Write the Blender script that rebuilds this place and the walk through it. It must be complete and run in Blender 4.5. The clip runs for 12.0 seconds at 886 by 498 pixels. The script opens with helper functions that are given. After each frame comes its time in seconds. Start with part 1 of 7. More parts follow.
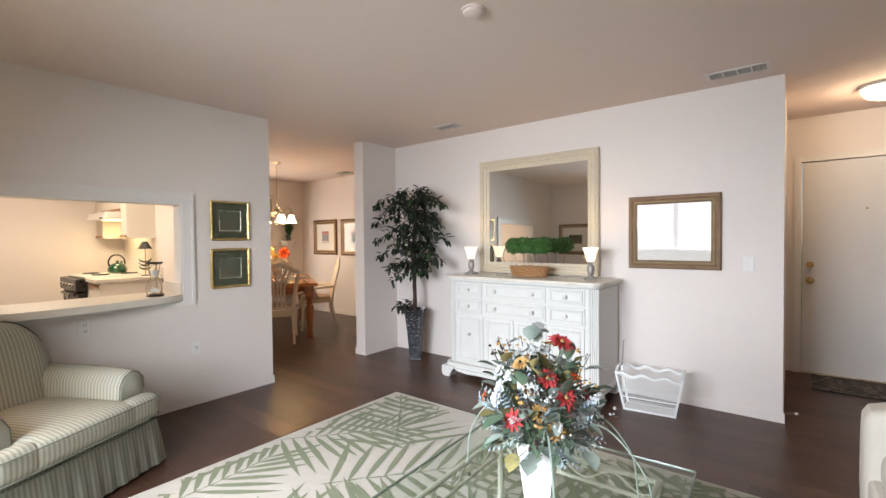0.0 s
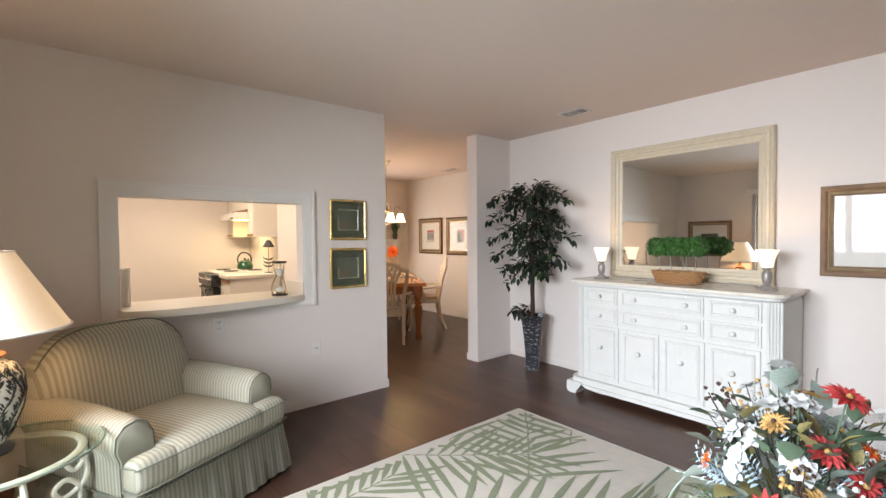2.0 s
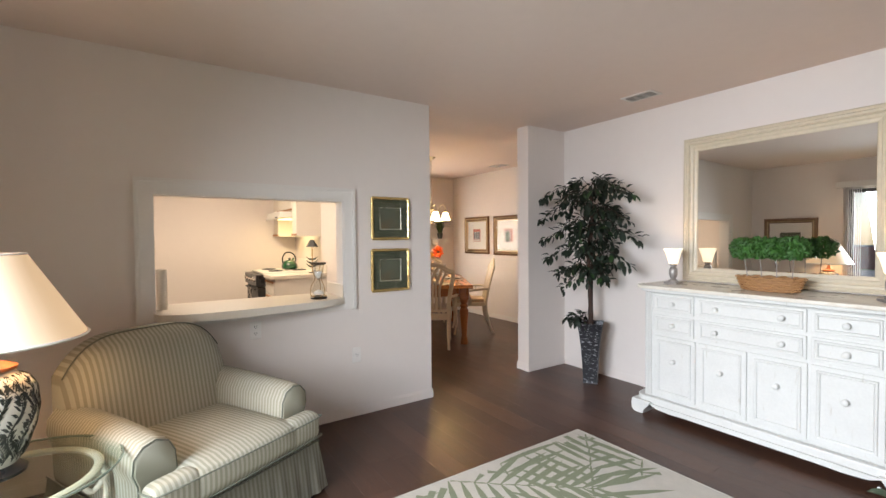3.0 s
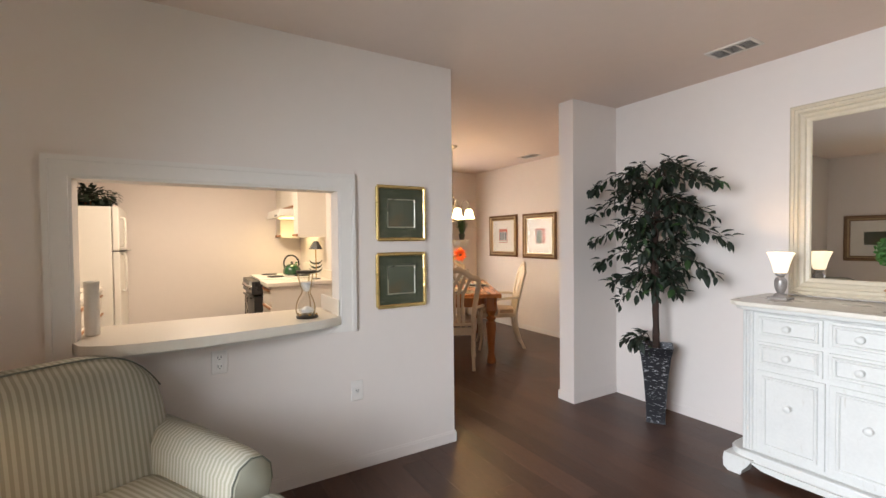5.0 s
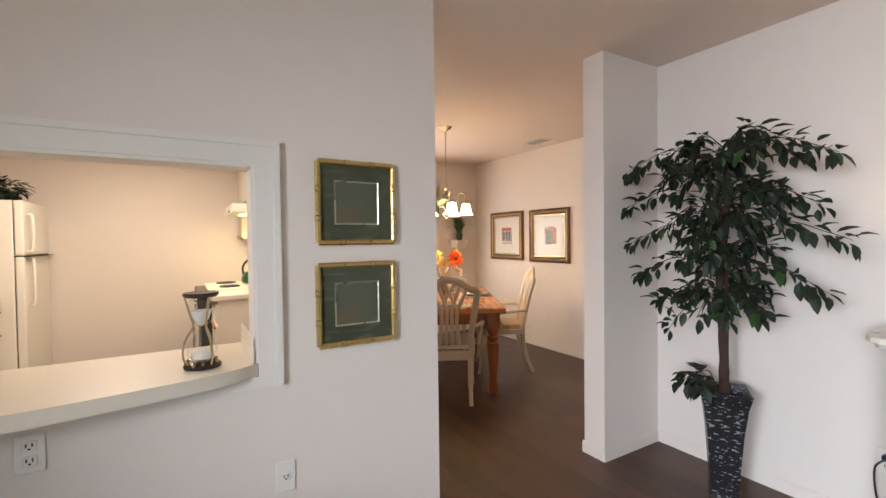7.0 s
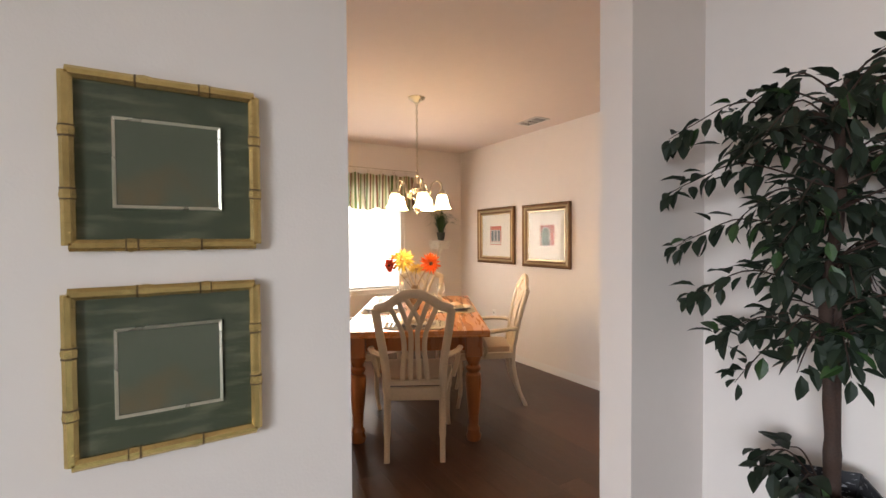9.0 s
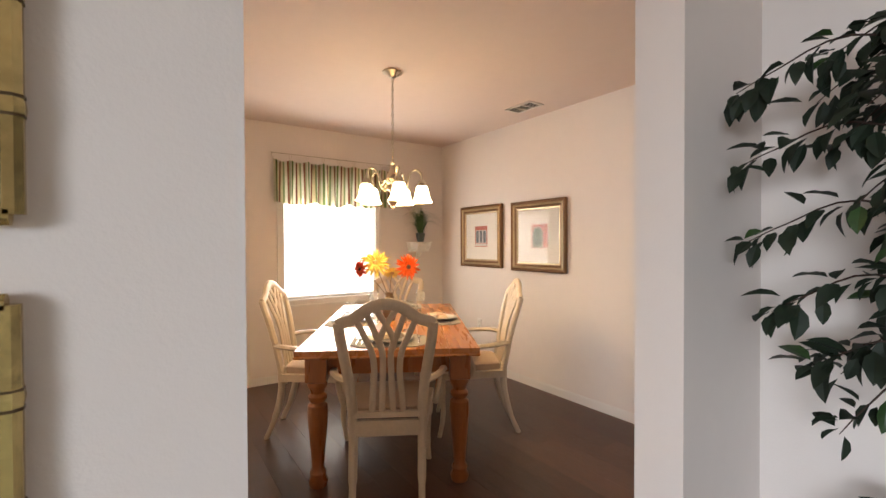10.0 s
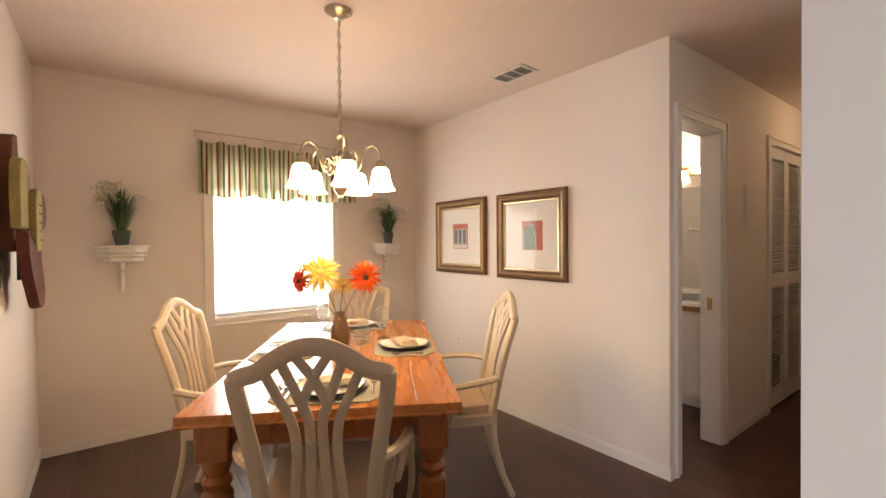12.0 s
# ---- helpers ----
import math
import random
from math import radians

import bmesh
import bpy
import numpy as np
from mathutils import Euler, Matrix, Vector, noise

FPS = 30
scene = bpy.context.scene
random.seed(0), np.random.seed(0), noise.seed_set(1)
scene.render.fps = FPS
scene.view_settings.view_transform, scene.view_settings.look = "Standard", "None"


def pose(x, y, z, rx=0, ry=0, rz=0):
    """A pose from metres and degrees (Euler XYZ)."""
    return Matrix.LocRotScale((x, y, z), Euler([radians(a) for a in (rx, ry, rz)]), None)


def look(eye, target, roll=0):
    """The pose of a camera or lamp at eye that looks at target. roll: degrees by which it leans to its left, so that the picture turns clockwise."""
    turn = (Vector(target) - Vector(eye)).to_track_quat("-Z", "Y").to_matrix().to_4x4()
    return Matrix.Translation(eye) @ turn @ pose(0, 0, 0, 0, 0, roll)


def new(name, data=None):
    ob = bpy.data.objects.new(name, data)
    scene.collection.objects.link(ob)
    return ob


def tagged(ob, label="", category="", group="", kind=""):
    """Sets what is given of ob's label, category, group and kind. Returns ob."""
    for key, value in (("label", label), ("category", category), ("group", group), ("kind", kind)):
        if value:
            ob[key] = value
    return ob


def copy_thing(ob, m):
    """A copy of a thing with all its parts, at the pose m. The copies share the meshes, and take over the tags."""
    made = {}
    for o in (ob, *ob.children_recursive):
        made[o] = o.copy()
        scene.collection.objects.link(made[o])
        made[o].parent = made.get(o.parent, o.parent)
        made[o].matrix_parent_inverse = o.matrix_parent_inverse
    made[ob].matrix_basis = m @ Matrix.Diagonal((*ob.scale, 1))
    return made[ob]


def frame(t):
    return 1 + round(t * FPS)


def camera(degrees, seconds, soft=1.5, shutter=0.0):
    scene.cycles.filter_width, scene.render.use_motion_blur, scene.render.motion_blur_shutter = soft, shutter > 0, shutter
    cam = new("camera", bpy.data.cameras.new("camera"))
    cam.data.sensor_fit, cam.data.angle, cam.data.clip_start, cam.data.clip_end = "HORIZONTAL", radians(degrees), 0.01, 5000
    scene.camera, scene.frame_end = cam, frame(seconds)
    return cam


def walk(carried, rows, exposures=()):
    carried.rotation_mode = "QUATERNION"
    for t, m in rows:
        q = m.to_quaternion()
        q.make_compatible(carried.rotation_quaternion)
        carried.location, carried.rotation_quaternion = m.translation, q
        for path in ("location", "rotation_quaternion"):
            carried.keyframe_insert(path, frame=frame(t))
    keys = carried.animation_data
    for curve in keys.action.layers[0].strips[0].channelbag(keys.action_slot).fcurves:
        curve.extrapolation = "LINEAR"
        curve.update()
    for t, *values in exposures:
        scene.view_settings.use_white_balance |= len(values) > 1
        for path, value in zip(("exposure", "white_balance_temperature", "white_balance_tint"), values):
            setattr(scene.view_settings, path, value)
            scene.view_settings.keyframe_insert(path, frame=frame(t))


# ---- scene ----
cam = camera(90.5, 12.0)
PATH = [
    (0, (-0.178, 1.907, 1.321), (-1.422, 3.473, 1.276), -0.6),
    (0.5, (-0.268, 1.921, 1.322), (-1.586, 3.425, 1.277), -0.5),
    (1, (-0.36, 1.93, 1.327), (-1.747, 3.37, 1.282), -0.5),
    (1.5, (-0.463, 1.94, 1.33), (-1.918, 3.311, 1.282), -0.6),
    (2, (-0.594, 1.992, 1.333), (-2.138, 3.263, 1.285), -0.5),
    (2.5, (-0.715, 2.062, 1.337), (-2.32, 3.254, 1.29), -0.5),
    (3, (-0.844, 2.155, 1.341), (-2.509, 3.262, 1.29), -0.5),
    (5, (-1.524, 2.56, 1.335), (-3.237, 3.591, 1.291), -0.6),
    (5.5, (-1.724, 2.666, 1.344), (-3.442, 3.689, 1.301), -0.7),
    (6, (-1.893, 2.784, 1.334), (-3.613, 3.803, 1.292), -0.8),
    (6.5, (-2.081, 2.947, 1.347), (-3.801, 3.968, 1.302), -0.7),
    (8.5, (-2.717, 3.579, 1.346), (-4.422, 4.623, 1.304), -0.8),
    (9, (-2.914, 3.729, 1.346), (-4.617, 4.776, 1.299), -0.4),
    (9.5, (-3.128, 3.858, 1.335), (-4.825, 4.916, 1.295), -0.6),
    (10, (-3.347, 3.991, 1.308), (-4.999, 5.117, 1.282), -0.2),
    (10.5, (-3.519, 4.111, 1.307), (-5.155, 5.262, 1.286), -0.4),
    (11, (-3.691, 4.242, 1.318), (-5.304, 5.424, 1.295), -0.5),
    (11.5, (-3.842, 4.366, 1.322), (-5.444, 5.563, 1.293), -0.5),
    (12, (-3.954, 4.467, 1.321), (-5.547, 5.676, 1.294), -0.5),
]
walk(cam, [(t, look(eye, target, roll)) for t, eye, target, roll in PATH])

# ---- world and light ----
world = bpy.data.worlds.new("world")
scene.world = world
world.use_nodes = True
wt = world.node_tree
sky = wt.nodes.new("ShaderNodeTexSky")
sky.sky_type, sky.sun_disc = "NISHITA", False
sky.sun_elevation, sky.sun_rotation = radians(50), radians(200)
wt.links.new(sky.outputs["Color"], wt.nodes["Background"].inputs["Color"])
wt.nodes["Background"].inputs["Strength"].default_value = 0.12
sun = new("sun", bpy.data.lights.new("sun", "SUN"))
sun.data.energy, sun.data.angle, sun.data.color = 1.2, radians(12), (1, 0.96, 0.9)
sun.matrix_world = look((3, -8, 9), (0, 0, 0))


def area(name, eye, target, sx, sy, watts, colour):
    ob = new(name, bpy.data.lights.new(name, "AREA"))
    ob.data.shape, ob.data.size, ob.data.size_y = "RECTANGLE", sx, sy
    ob.data.energy, ob.data.color = watts, colour
    ob.matrix_world = look(eye, target)
    return ob


def bulb(name, place, watts, colour, radius=0.04):
    ob = new(name, bpy.data.lights.new(name, "POINT"))
    ob.data.energy, ob.data.color, ob.data.shadow_soft_size = watts, colour, radius
    ob.location = place
    return ob


WARM, AMBER, DAY = (1.0, 0.60, 0.245), (1.0, 0.66, 0.36), (0.855, 0.915, 1.0)
area("daylight_patio_door", (-1.73, 0.50, 1.66), (-2.1, 5.8, -0.9), 2.1, 1.3, 194, DAY).data.spread = radians(125)
area("daylight_dining_window", (-7.60, 5.57, 1.25), (-5, 5.57, 1.1), 0.9, 0.95, 22, (1.0, 0.93, 0.84))
# the kitchen lamp is an unseen source, assumed from the warm light there
area("kitchen_unseen_lamp", (-5.9, 2.75, 2.33), (-5.9, 2.75, 0), 1.1, 0.3, 50, (1.0, 0.83, 0.65))
bulb("entry_bulb", (0.36, 6.55, 2.27), 11, (1.0, 0.74, 0.48))
bulb("hall_bulb", (-4.55, 9.0, 2.25), 5, AMBER)
bulb("bath_bulb", (-5.78, 8.30, 1.95), 16, (1.0, 0.85, 0.66))
scene.view_settings.exposure = 0.0

# ---- materials ----


def material(name, base, rough=0.5, metal=0.0, vary=0.06, scale=6.0, bump=0.0, bump_scale=80.0, stretch=(1, 1, 1), sheen=0.0, coat=0.0, by_object=0.0):
    """Paint, wood, cloth or metal: a base colour broken up at two scales, with fine relief."""
    m = bpy.data.materials.new(name)
    m.use_nodes = True
    n, l = m.node_tree.nodes, m.node_tree.links
    b = n["Principled BSDF"]
    b.inputs["Roughness"].default_value, b.inputs["Metallic"].default_value = rough, metal
    b.inputs["Sheen Weight"].default_value, b.inputs["Coat Weight"].default_value = sheen, coat
    co = n.new("ShaderNodeTexCoord")
    mp = n.new("ShaderNodeMapping")
    mp.inputs["Scale"].default_value = stretch
    l.new(co.outputs["Object"], mp.inputs["Vector"])
    big, fine = n.new("ShaderNodeTexNoise"), n.new("ShaderNodeTexNoise")
    big.inputs["Scale"].default_value, big.inputs["Detail"].default_value = scale, 4
    fine.inputs["Scale"].default_value, fine.inputs["Detail"].default_value = scale * 9, 6
    for t in (big, fine):
        l.new(mp.outputs["Vector"], t.inputs["Vector"])
    add = n.new("ShaderNodeMath")
    add.operation = "ADD"
    l.new(big.outputs["Fac"], add.inputs[0])
    l.new(fine.outputs["Fac"], add.inputs[1])
    last = add
    if by_object:
        info, mul = n.new("ShaderNodeObjectInfo"), n.new("ShaderNodeMath")
        mul.operation, mul.inputs[1].default_value = "MULTIPLY_ADD", by_object
        l.new(info.outputs["Random"], mul.inputs[0])
        l.new(add.outputs[0], mul.inputs[2])
        last = mul
    ramp = n.new("ShaderNodeMapRange")
    ramp.inputs["From Min"].default_value, ramp.inputs["From Max"].default_value = 0.6, 1.4 + by_object
    ramp.inputs["To Min"].default_value, ramp.inputs["To Max"].default_value = 1 - vary, 1 + vary
    l.new(last.outputs[0], ramp.inputs["Value"])
    mix = n.new("ShaderNodeVectorMath")
    mix.operation = "SCALE"
    mix.inputs[0].default_value = base
    l.new(ramp.outputs[0], mix.inputs["Scale"])
    l.new(mix.outputs[0], b.inputs["Base Color"])
    rr = n.new("ShaderNodeMapRange")
    rr.inputs["From Min"].default_value, rr.inputs["From Max"].default_value = 0.3, 0.7
    rr.inputs["To Min"].default_value, rr.inputs["To Max"].default_value = rough * 0.85, min(1, rough * 1.15)
    l.new(big.outputs["Fac"], rr.inputs["Value"])
    l.new(rr.outputs[0], b.inputs["Roughness"])
    if bump:
        tex, bm_ = n.new("ShaderNodeTexNoise"), n.new("ShaderNodeBump")
        tex.inputs["Scale"].default_value, tex.inputs["Detail"].default_value = bump_scale, 3
        l.new(mp.outputs["Vector"], tex.inputs["Vector"])
        bm_.inputs["Strength"].default_value, bm_.inputs["Distance"].default_value = bump, 0.004
        l.new(tex.outputs["Fac"], bm_.inputs["Height"])
        l.new(bm_.outputs[0], b.inputs["Normal"])
    return m


def two_tone(name, first, second, kind, rough=0.6, low=0.45, high=0.55, stretch=(1, 1, 1), scale=20.0, bump=0.2, metal=0.0):
    """A base colour with a second one in bands (kind 'X') or in blotches (kind 'noise')."""
    m = material(name, first, rough, metal, 0.05, 8.0)
    n, l = m.node_tree.nodes, m.node_tree.links
    b = n["Principled BSDF"]
    old = b.inputs["Base Color"].links[0].from_socket
    co, mp = n.new("ShaderNodeTexCoord"), n.new("ShaderNodeMapping")
    mp.inputs["Scale"].default_value = stretch
    l.new(co.outputs["Object"], mp.inputs["Vector"])
    if kind == "noise":
        t = n.new("ShaderNodeTexNoise")
        t.inputs["Scale"].default_value, t.inputs["Detail"].default_value = scale, 4
        out = t.outputs["Fac"]
    else:
        t = n.new("ShaderNodeTexWave")
        t.wave_type, t.bands_direction, t.wave_profile = "BANDS", kind, "SIN"
        t.inputs["Scale"].default_value, t.inputs["Distortion"].default_value = scale, 0.0
        out = t.outputs["Fac"]
    l.new(mp.outputs["Vector"], t.inputs["Vector"])
    r = n.new("ShaderNodeMapRange")
    r.interpolation_type = "SMOOTHSTEP"
    r.inputs["From Min"].default_value, r.inputs["From Max"].default_value = low, high
    l.new(out, r.inputs["Value"])
    mix = n.new("ShaderNodeMix")
    mix.data_type = "RGBA"
    mix.inputs["B"].default_value = (*second, 1)
    l.new(r.outputs[0], mix.inputs["Factor"])
    l.new(old, mix.inputs["A"])
    l.new(mix.outputs["Result"], b.inputs["Base Color"])
    if bump:
        bp = n.new("ShaderNodeBump")
        bp.inputs["Strength"].default_value, bp.inputs["Distance"].default_value = bump, 0.003
        l.new(r.outputs[0], bp.inputs["Height"])
        l.new(bp.outputs[0], b.inputs["Normal"])
    return m


def glowing(name, colour, strength):
    m = bpy.data.materials.new(name)
    m.use_nodes = True
    b = m.node_tree.nodes["Principled BSDF"]
    b.inputs["Base Color"].default_value = (0.8, 0.78, 0.74, 1)
    b.inputs["Emission Color"].default_value = (*colour, 1)
    b.inputs["Emission Strength"].default_value = strength
    return m


def glass(name, tint=(1, 1, 1), rough=0.0, ior=1.45):
    m = bpy.data.materials.new(name)
    m.use_nodes = True
    b = m.node_tree.nodes["Principled BSDF"]
    b.inputs["Base Color"].default_value = (*tint, 1)
    b.inputs["Transmission Weight"].default_value, b.inputs["Roughness"].default_value, b.inputs["IOR"].default_value = 1, rough, ior
    return m


def clear_pane(name, tint=(1, 1, 1), facing=0.04, edge=0.6):
    """Thin glass: mostly clear, with a fresnel gloss."""
    m = bpy.data.materials.new(name)
    m.use_nodes = True
    n, l = m.node_tree.nodes, m.node_tree.links
    clear, gloss, fac, mix = n.new("ShaderNodeBsdfTransparent"), n.new("ShaderNodeBsdfGlossy"), n.new("ShaderNodeLayerWeight"), n.new("ShaderNodeMixShader")
    fac.inputs["Blend"].default_value = 0.5
    power, fres = n.new("ShaderNodeMath"), n.new("ShaderNodeMath")
    power.operation, power.inputs[1].default_value = "POWER", 5.0
    fres.operation, fres.inputs[1].default_value, fres.inputs[2].default_value = "MULTIPLY_ADD", edge, facing
    l.new(fac.outputs["Facing"], power.inputs[0])
    l.new(power.outputs[0], fres.inputs[0])
    clear.inputs["Color"].default_value = (*tint, 1)
    gloss.inputs["Roughness"].default_value = 0.02
    l.new(fres.outputs[0], mix.inputs[0])
    l.new(clear.outputs[0], mix.inputs[1])
    l.new(gloss.outputs[0], mix.inputs[2])
    l.new(mix.outputs[0], n["Material Output"].inputs["Surface"])
    return m


WALL = material("wall_paint", (0.76, 0.694, 0.652), 0.7, vary=0.015, scale=1.5, bump=0.12, bump_scale=160)
CEIL = material("ceiling_paint", (0.70, 0.582, 0.525), 0.85, vary=0.02, scale=1.5, bump=0.2, bump_scale=120)
TRIM = material("trim_paint", (0.77, 0.735, 0.70), 0.42, vary=0.02, scale=4)
DOOR = material("door_paint", (0.74, 0.72, 0.70), 0.4, vary=0.02, scale=3)
PLANK = material("dark_vinyl_plank", (0.070, 0.033, 0.021), 0.33, vary=0.75, scale=3.2, bump=0.25, bump_scale=30, stretch=(0.55, 9, 9), by_object=0.5)
PLANK.node_tree.nodes["Principled BSDF"].inputs["Specular IOR Level"].default_value = 0.37
GROUT = material("plank_bed", (0.022, 0.013, 0.009), 0.7)
GRASS = material("lawn", (0.09, 0.16, 0.04), 0.9, vary=0.4, scale=2)
ROAD = material("asphalt", (0.30, 0.29, 0.29), 0.9, vary=0.15, scale=3)
BRICK = material("far_brick", (0.40, 0.20, 0.16), 0.9, vary=0.2, scale=3)
WHITEWOOD = two_tone("distressed_white_wood", (0.63, 0.625, 0.60), (0.50, 0.47, 0.41), "noise", 0.45, 0.62, 0.85, (3, 3, 0.6), 16.0, 0.04)
CREAM = material("cream_wood", (0.62, 0.54, 0.41), 0.4, vary=0.08, scale=5, stretch=(6, 1, 6))
CHAIRWOOD = material("whitewashed_chair_wood", (0.60, 0.505, 0.39), 0.38, vary=0.09, scale=6, bump=0.05)
SEATCLOTH = material("beige_seat_cloth", (0.50, 0.38, 0.28), 0.95, vary=0.10, scale=14, bump=0.4, bump_scale=400, sheen=0.3)
PINE = material("honey_pine", (0.46, 0.175, 0.047), 0.28, vary=0.10, scale=3.5, stretch=(0.7, 7, 7), coat=0.35)
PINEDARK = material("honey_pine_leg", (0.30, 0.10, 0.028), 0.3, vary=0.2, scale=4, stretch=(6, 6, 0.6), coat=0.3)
KNOT = material("pine_knot", (0.10, 0.035, 0.012), 0.4, vary=0.3, scale=30)
GOLD = material("gilt_bamboo", (0.62, 0.46, 0.19), 0.24, 0.8, 0.25, 12, 0.1)
GOLDDARK = material("gilt_shadow", (0.10, 0.06, 0.025), 0.5, 0.4, 0.2, 20)
BRONZE = material("bronze_frame", (0.20, 0.11, 0.055), 0.38, 0.55, 0.25, 14, 0.1)
BRONZELIT = material("bronze_frame_bead", (0.46, 0.36, 0.22), 0.35, 0.6, 0.2, 16)
BROWNFRAME = material("brown_carved_frame", (0.235, 0.145, 0.085), 0.45, 0.15, 0.3, 20, 0.5, 90)
MATBOARD = material("mat_board", (0.74, 0.71, 0.66), 0.9, vary=0.03)
GREENMAT = two_tone("green_marbled_mat", (0.047, 0.057, 0.031), (0.125, 0.130, 0.080), "noise", 0.8, 0.45, 0.74, (1, 2.0, 5.5), 9.0, 0.0)
PRINTGREY = two_tone("faded_print", (0.085, 0.095, 0.062), (0.14, 0.105, 0.055), "noise", 0.8, 0.5, 0.7, (1, 1, 1), 6.0, 0.0)
PICGLASS = clear_pane("picture_glass", (1, 1, 1), 0.014, 0.5)
PANE = clear_pane("window_glass")
TABLEGLASS = clear_pane("table_glass", (0.92, 0.955, 0.93))
GLASSWARE = clear_pane("drinking_glass", (0.95, 0.96, 0.96))
GLASSEDGE = material("glass_edge_green", (0.25, 0.40, 0.34), 0.1, vary=0.05)
MIRROR = material("mirror_silver", (0.86, 0.87, 0.86), 0.01, 1.0, 0.0)
METAL = material("brushed_nickel", (0.52, 0.46, 0.38), 0.3, 0.9, 0.1, 20)
CHROME = material("chrome", (0.75, 0.74, 0.72), 0.12, 1.0, 0.03)
BRASS = material("brass", (0.62, 0.42, 0.18), 0.25, 0.9, 0.1, 20)
PEWTER = material("pewter_lamp", (0.34, 0.31, 0.29), 0.45, 0.4, 0.25, 25, 0.2)
BLACK = material("black_enamel", (0.018, 0.018, 0.019), 0.3, vary=0.1)
WHITEENAMEL = material("appliance_enamel", (0.76, 0.73, 0.67), 0.35, vary=0.015, scale=3)
LAMINATE = material("counter_laminate", (0.72, 0.66, 0.57), 0.38, vary=0.04, scale=40)
CABINET = material("kitchen_cabinet", (0.76, 0.71, 0.63), 0.45, vary=0.02)
OAK = material("oak_trim", (0.36, 0.17, 0.07), 0.45, vary=0.25, scale=8)
PLATE = material("ceramic_white", (0.80, 0.79, 0.77), 0.15, vary=0.02)
VENT = material("vent_metal", (0.66, 0.61, 0.57), 0.5, vary=0.03)
DARK = material("dark_void", (0.015, 0.014, 0.014), 0.9)
SHADELIT = glowing("lit_frosted_glass", (1.0, 0.73, 0.355), 15.0)

# ---- mesh helpers ----


def mesh(name, bm, mat, smooth=False):
    me = bpy.data.meshes.new(name)
    bmesh.ops.recalc_face_normals(bm, faces=bm.faces)
    bm.to_mesh(me)
    bm.free()
    for m in (mat if isinstance(mat, (list, tuple)) else [mat]):
        me.materials.append(m)
    if smooth:
        for p in me.polygons:
            p.use_smooth = True
        me.set_sharp_from_angle(angle=radians(40))
    return me


def part(name, bm, mat, parent, label="", smooth=False):
    ob = new(name, mesh(name, bm, mat, smooth))
    ob.parent = parent
    return tagged(ob, label) if label else ob


def thing(name, m, label, category, group="", kind=""):
    ob = new(name)
    ob.empty_display_size = 0.1
    ob.matrix_basis = m
    return tagged(ob, label, category, group, kind)


def single(name, bm, mat, m, label, category, group="", kind="", smooth=False):
    ob = new(name, mesh(name, bm, mat, smooth))
    ob.matrix_basis = m
    return tagged(ob, label, category, group, kind)


def box(bm, x0, x1, y0, y1, z0, z1, bevel=0.0, seg=1):
    r = bmesh.ops.create_cube(bm, size=1)
    vs = r["verts"]
    for v in vs:
        v.co = Vector((x0 + (v.co.x + 0.5) * (x1 - x0), y0 + (v.co.y + 0.5) * (y1 - y0), z0 + (v.co.z + 0.5) * (z1 - z0)))
    if bevel:
        es = list({e for v in vs for e in v.link_edges})
        bmesh.ops.bevel(bm, geom=es, offset=bevel, segments=seg, profile=0.5, affect="EDGES")
    return bm


def cube(x0, x1, y0, y1, z0, z1, bevel=0.0, seg=1):
    return box(bmesh.new(), x0, x1, y0, y1, z0, z1, bevel, seg)


def lathe(profile, seg=24, bm=None, centre=(0, 0)):
    """Turns a profile of (radius, height) round the z axis."""
    bm = bm or bmesh.new()
    rings = []
    for r, z in profile:
        rings.append([bm.verts.new((centre[0] + r * math.cos(2 * math.pi * k / seg), centre[1] + r * math.sin(2 * math.pi * k / seg), z)) for k in range(seg)])
    for a, b in zip(rings, rings[1:]):
        for k in range(seg):
            bm.faces.new((a[k], a[(k + 1) % seg], b[(k + 1) % seg], b[k]))
    for ring in (rings[0], rings[-1]):
        bm.faces.new(ring)
    return bm


def sweep(points, radius, seg=8, bm=None, flat=1.0, side=None, closed=False):
    """A bar along points. radius: one or one a point; flat: its depth across side as a share of its width."""
    bm = bm or bmesh.new()
    pts = [Vector(p) for p in points]
    n = len(pts)
    radii = radius if isinstance(radius, (list, tuple)) else [radius] * n
    rings, normal = [], None
    for i, p in enumerate(pts):
        a, b = pts[(i - 1) % n] if closed or i else p, pts[(i + 1) % n] if closed or i < n - 1 else p
        d = (b - a).normalized()
        if side is not None:
            u = Vector(side)
            u = (u - u.dot(d) * d).normalized()
        else:
            u = normal if normal is not None else (Vector((0, 0, 1)) if abs(d.z) < 0.9 else Vector((1, 0, 0)))
            u = (u - u.dot(d) * d).normalized()
            normal = u
        w = d.cross(u)
        ring = []
        for k in range(seg):
            an = 2 * math.pi * (k + 0.5) / seg
            ring.append(bm.verts.new(p + radii[i] * (u * math.cos(an) * flat + w * math.sin(an))))
        rings.append(ring)
    pairs = list(zip(rings, rings[1:])) + ([(rings[-1], rings[0])] if closed else [])
    for a, b in pairs:
        for k in range(seg):
            bm.faces.new((a[k], a[(k + 1) % seg], b[(k + 1) % seg], b[k]))
    if not closed:
        bm.faces.new(rings[0])
        bm.faces.new(rings[-1])
    return bm


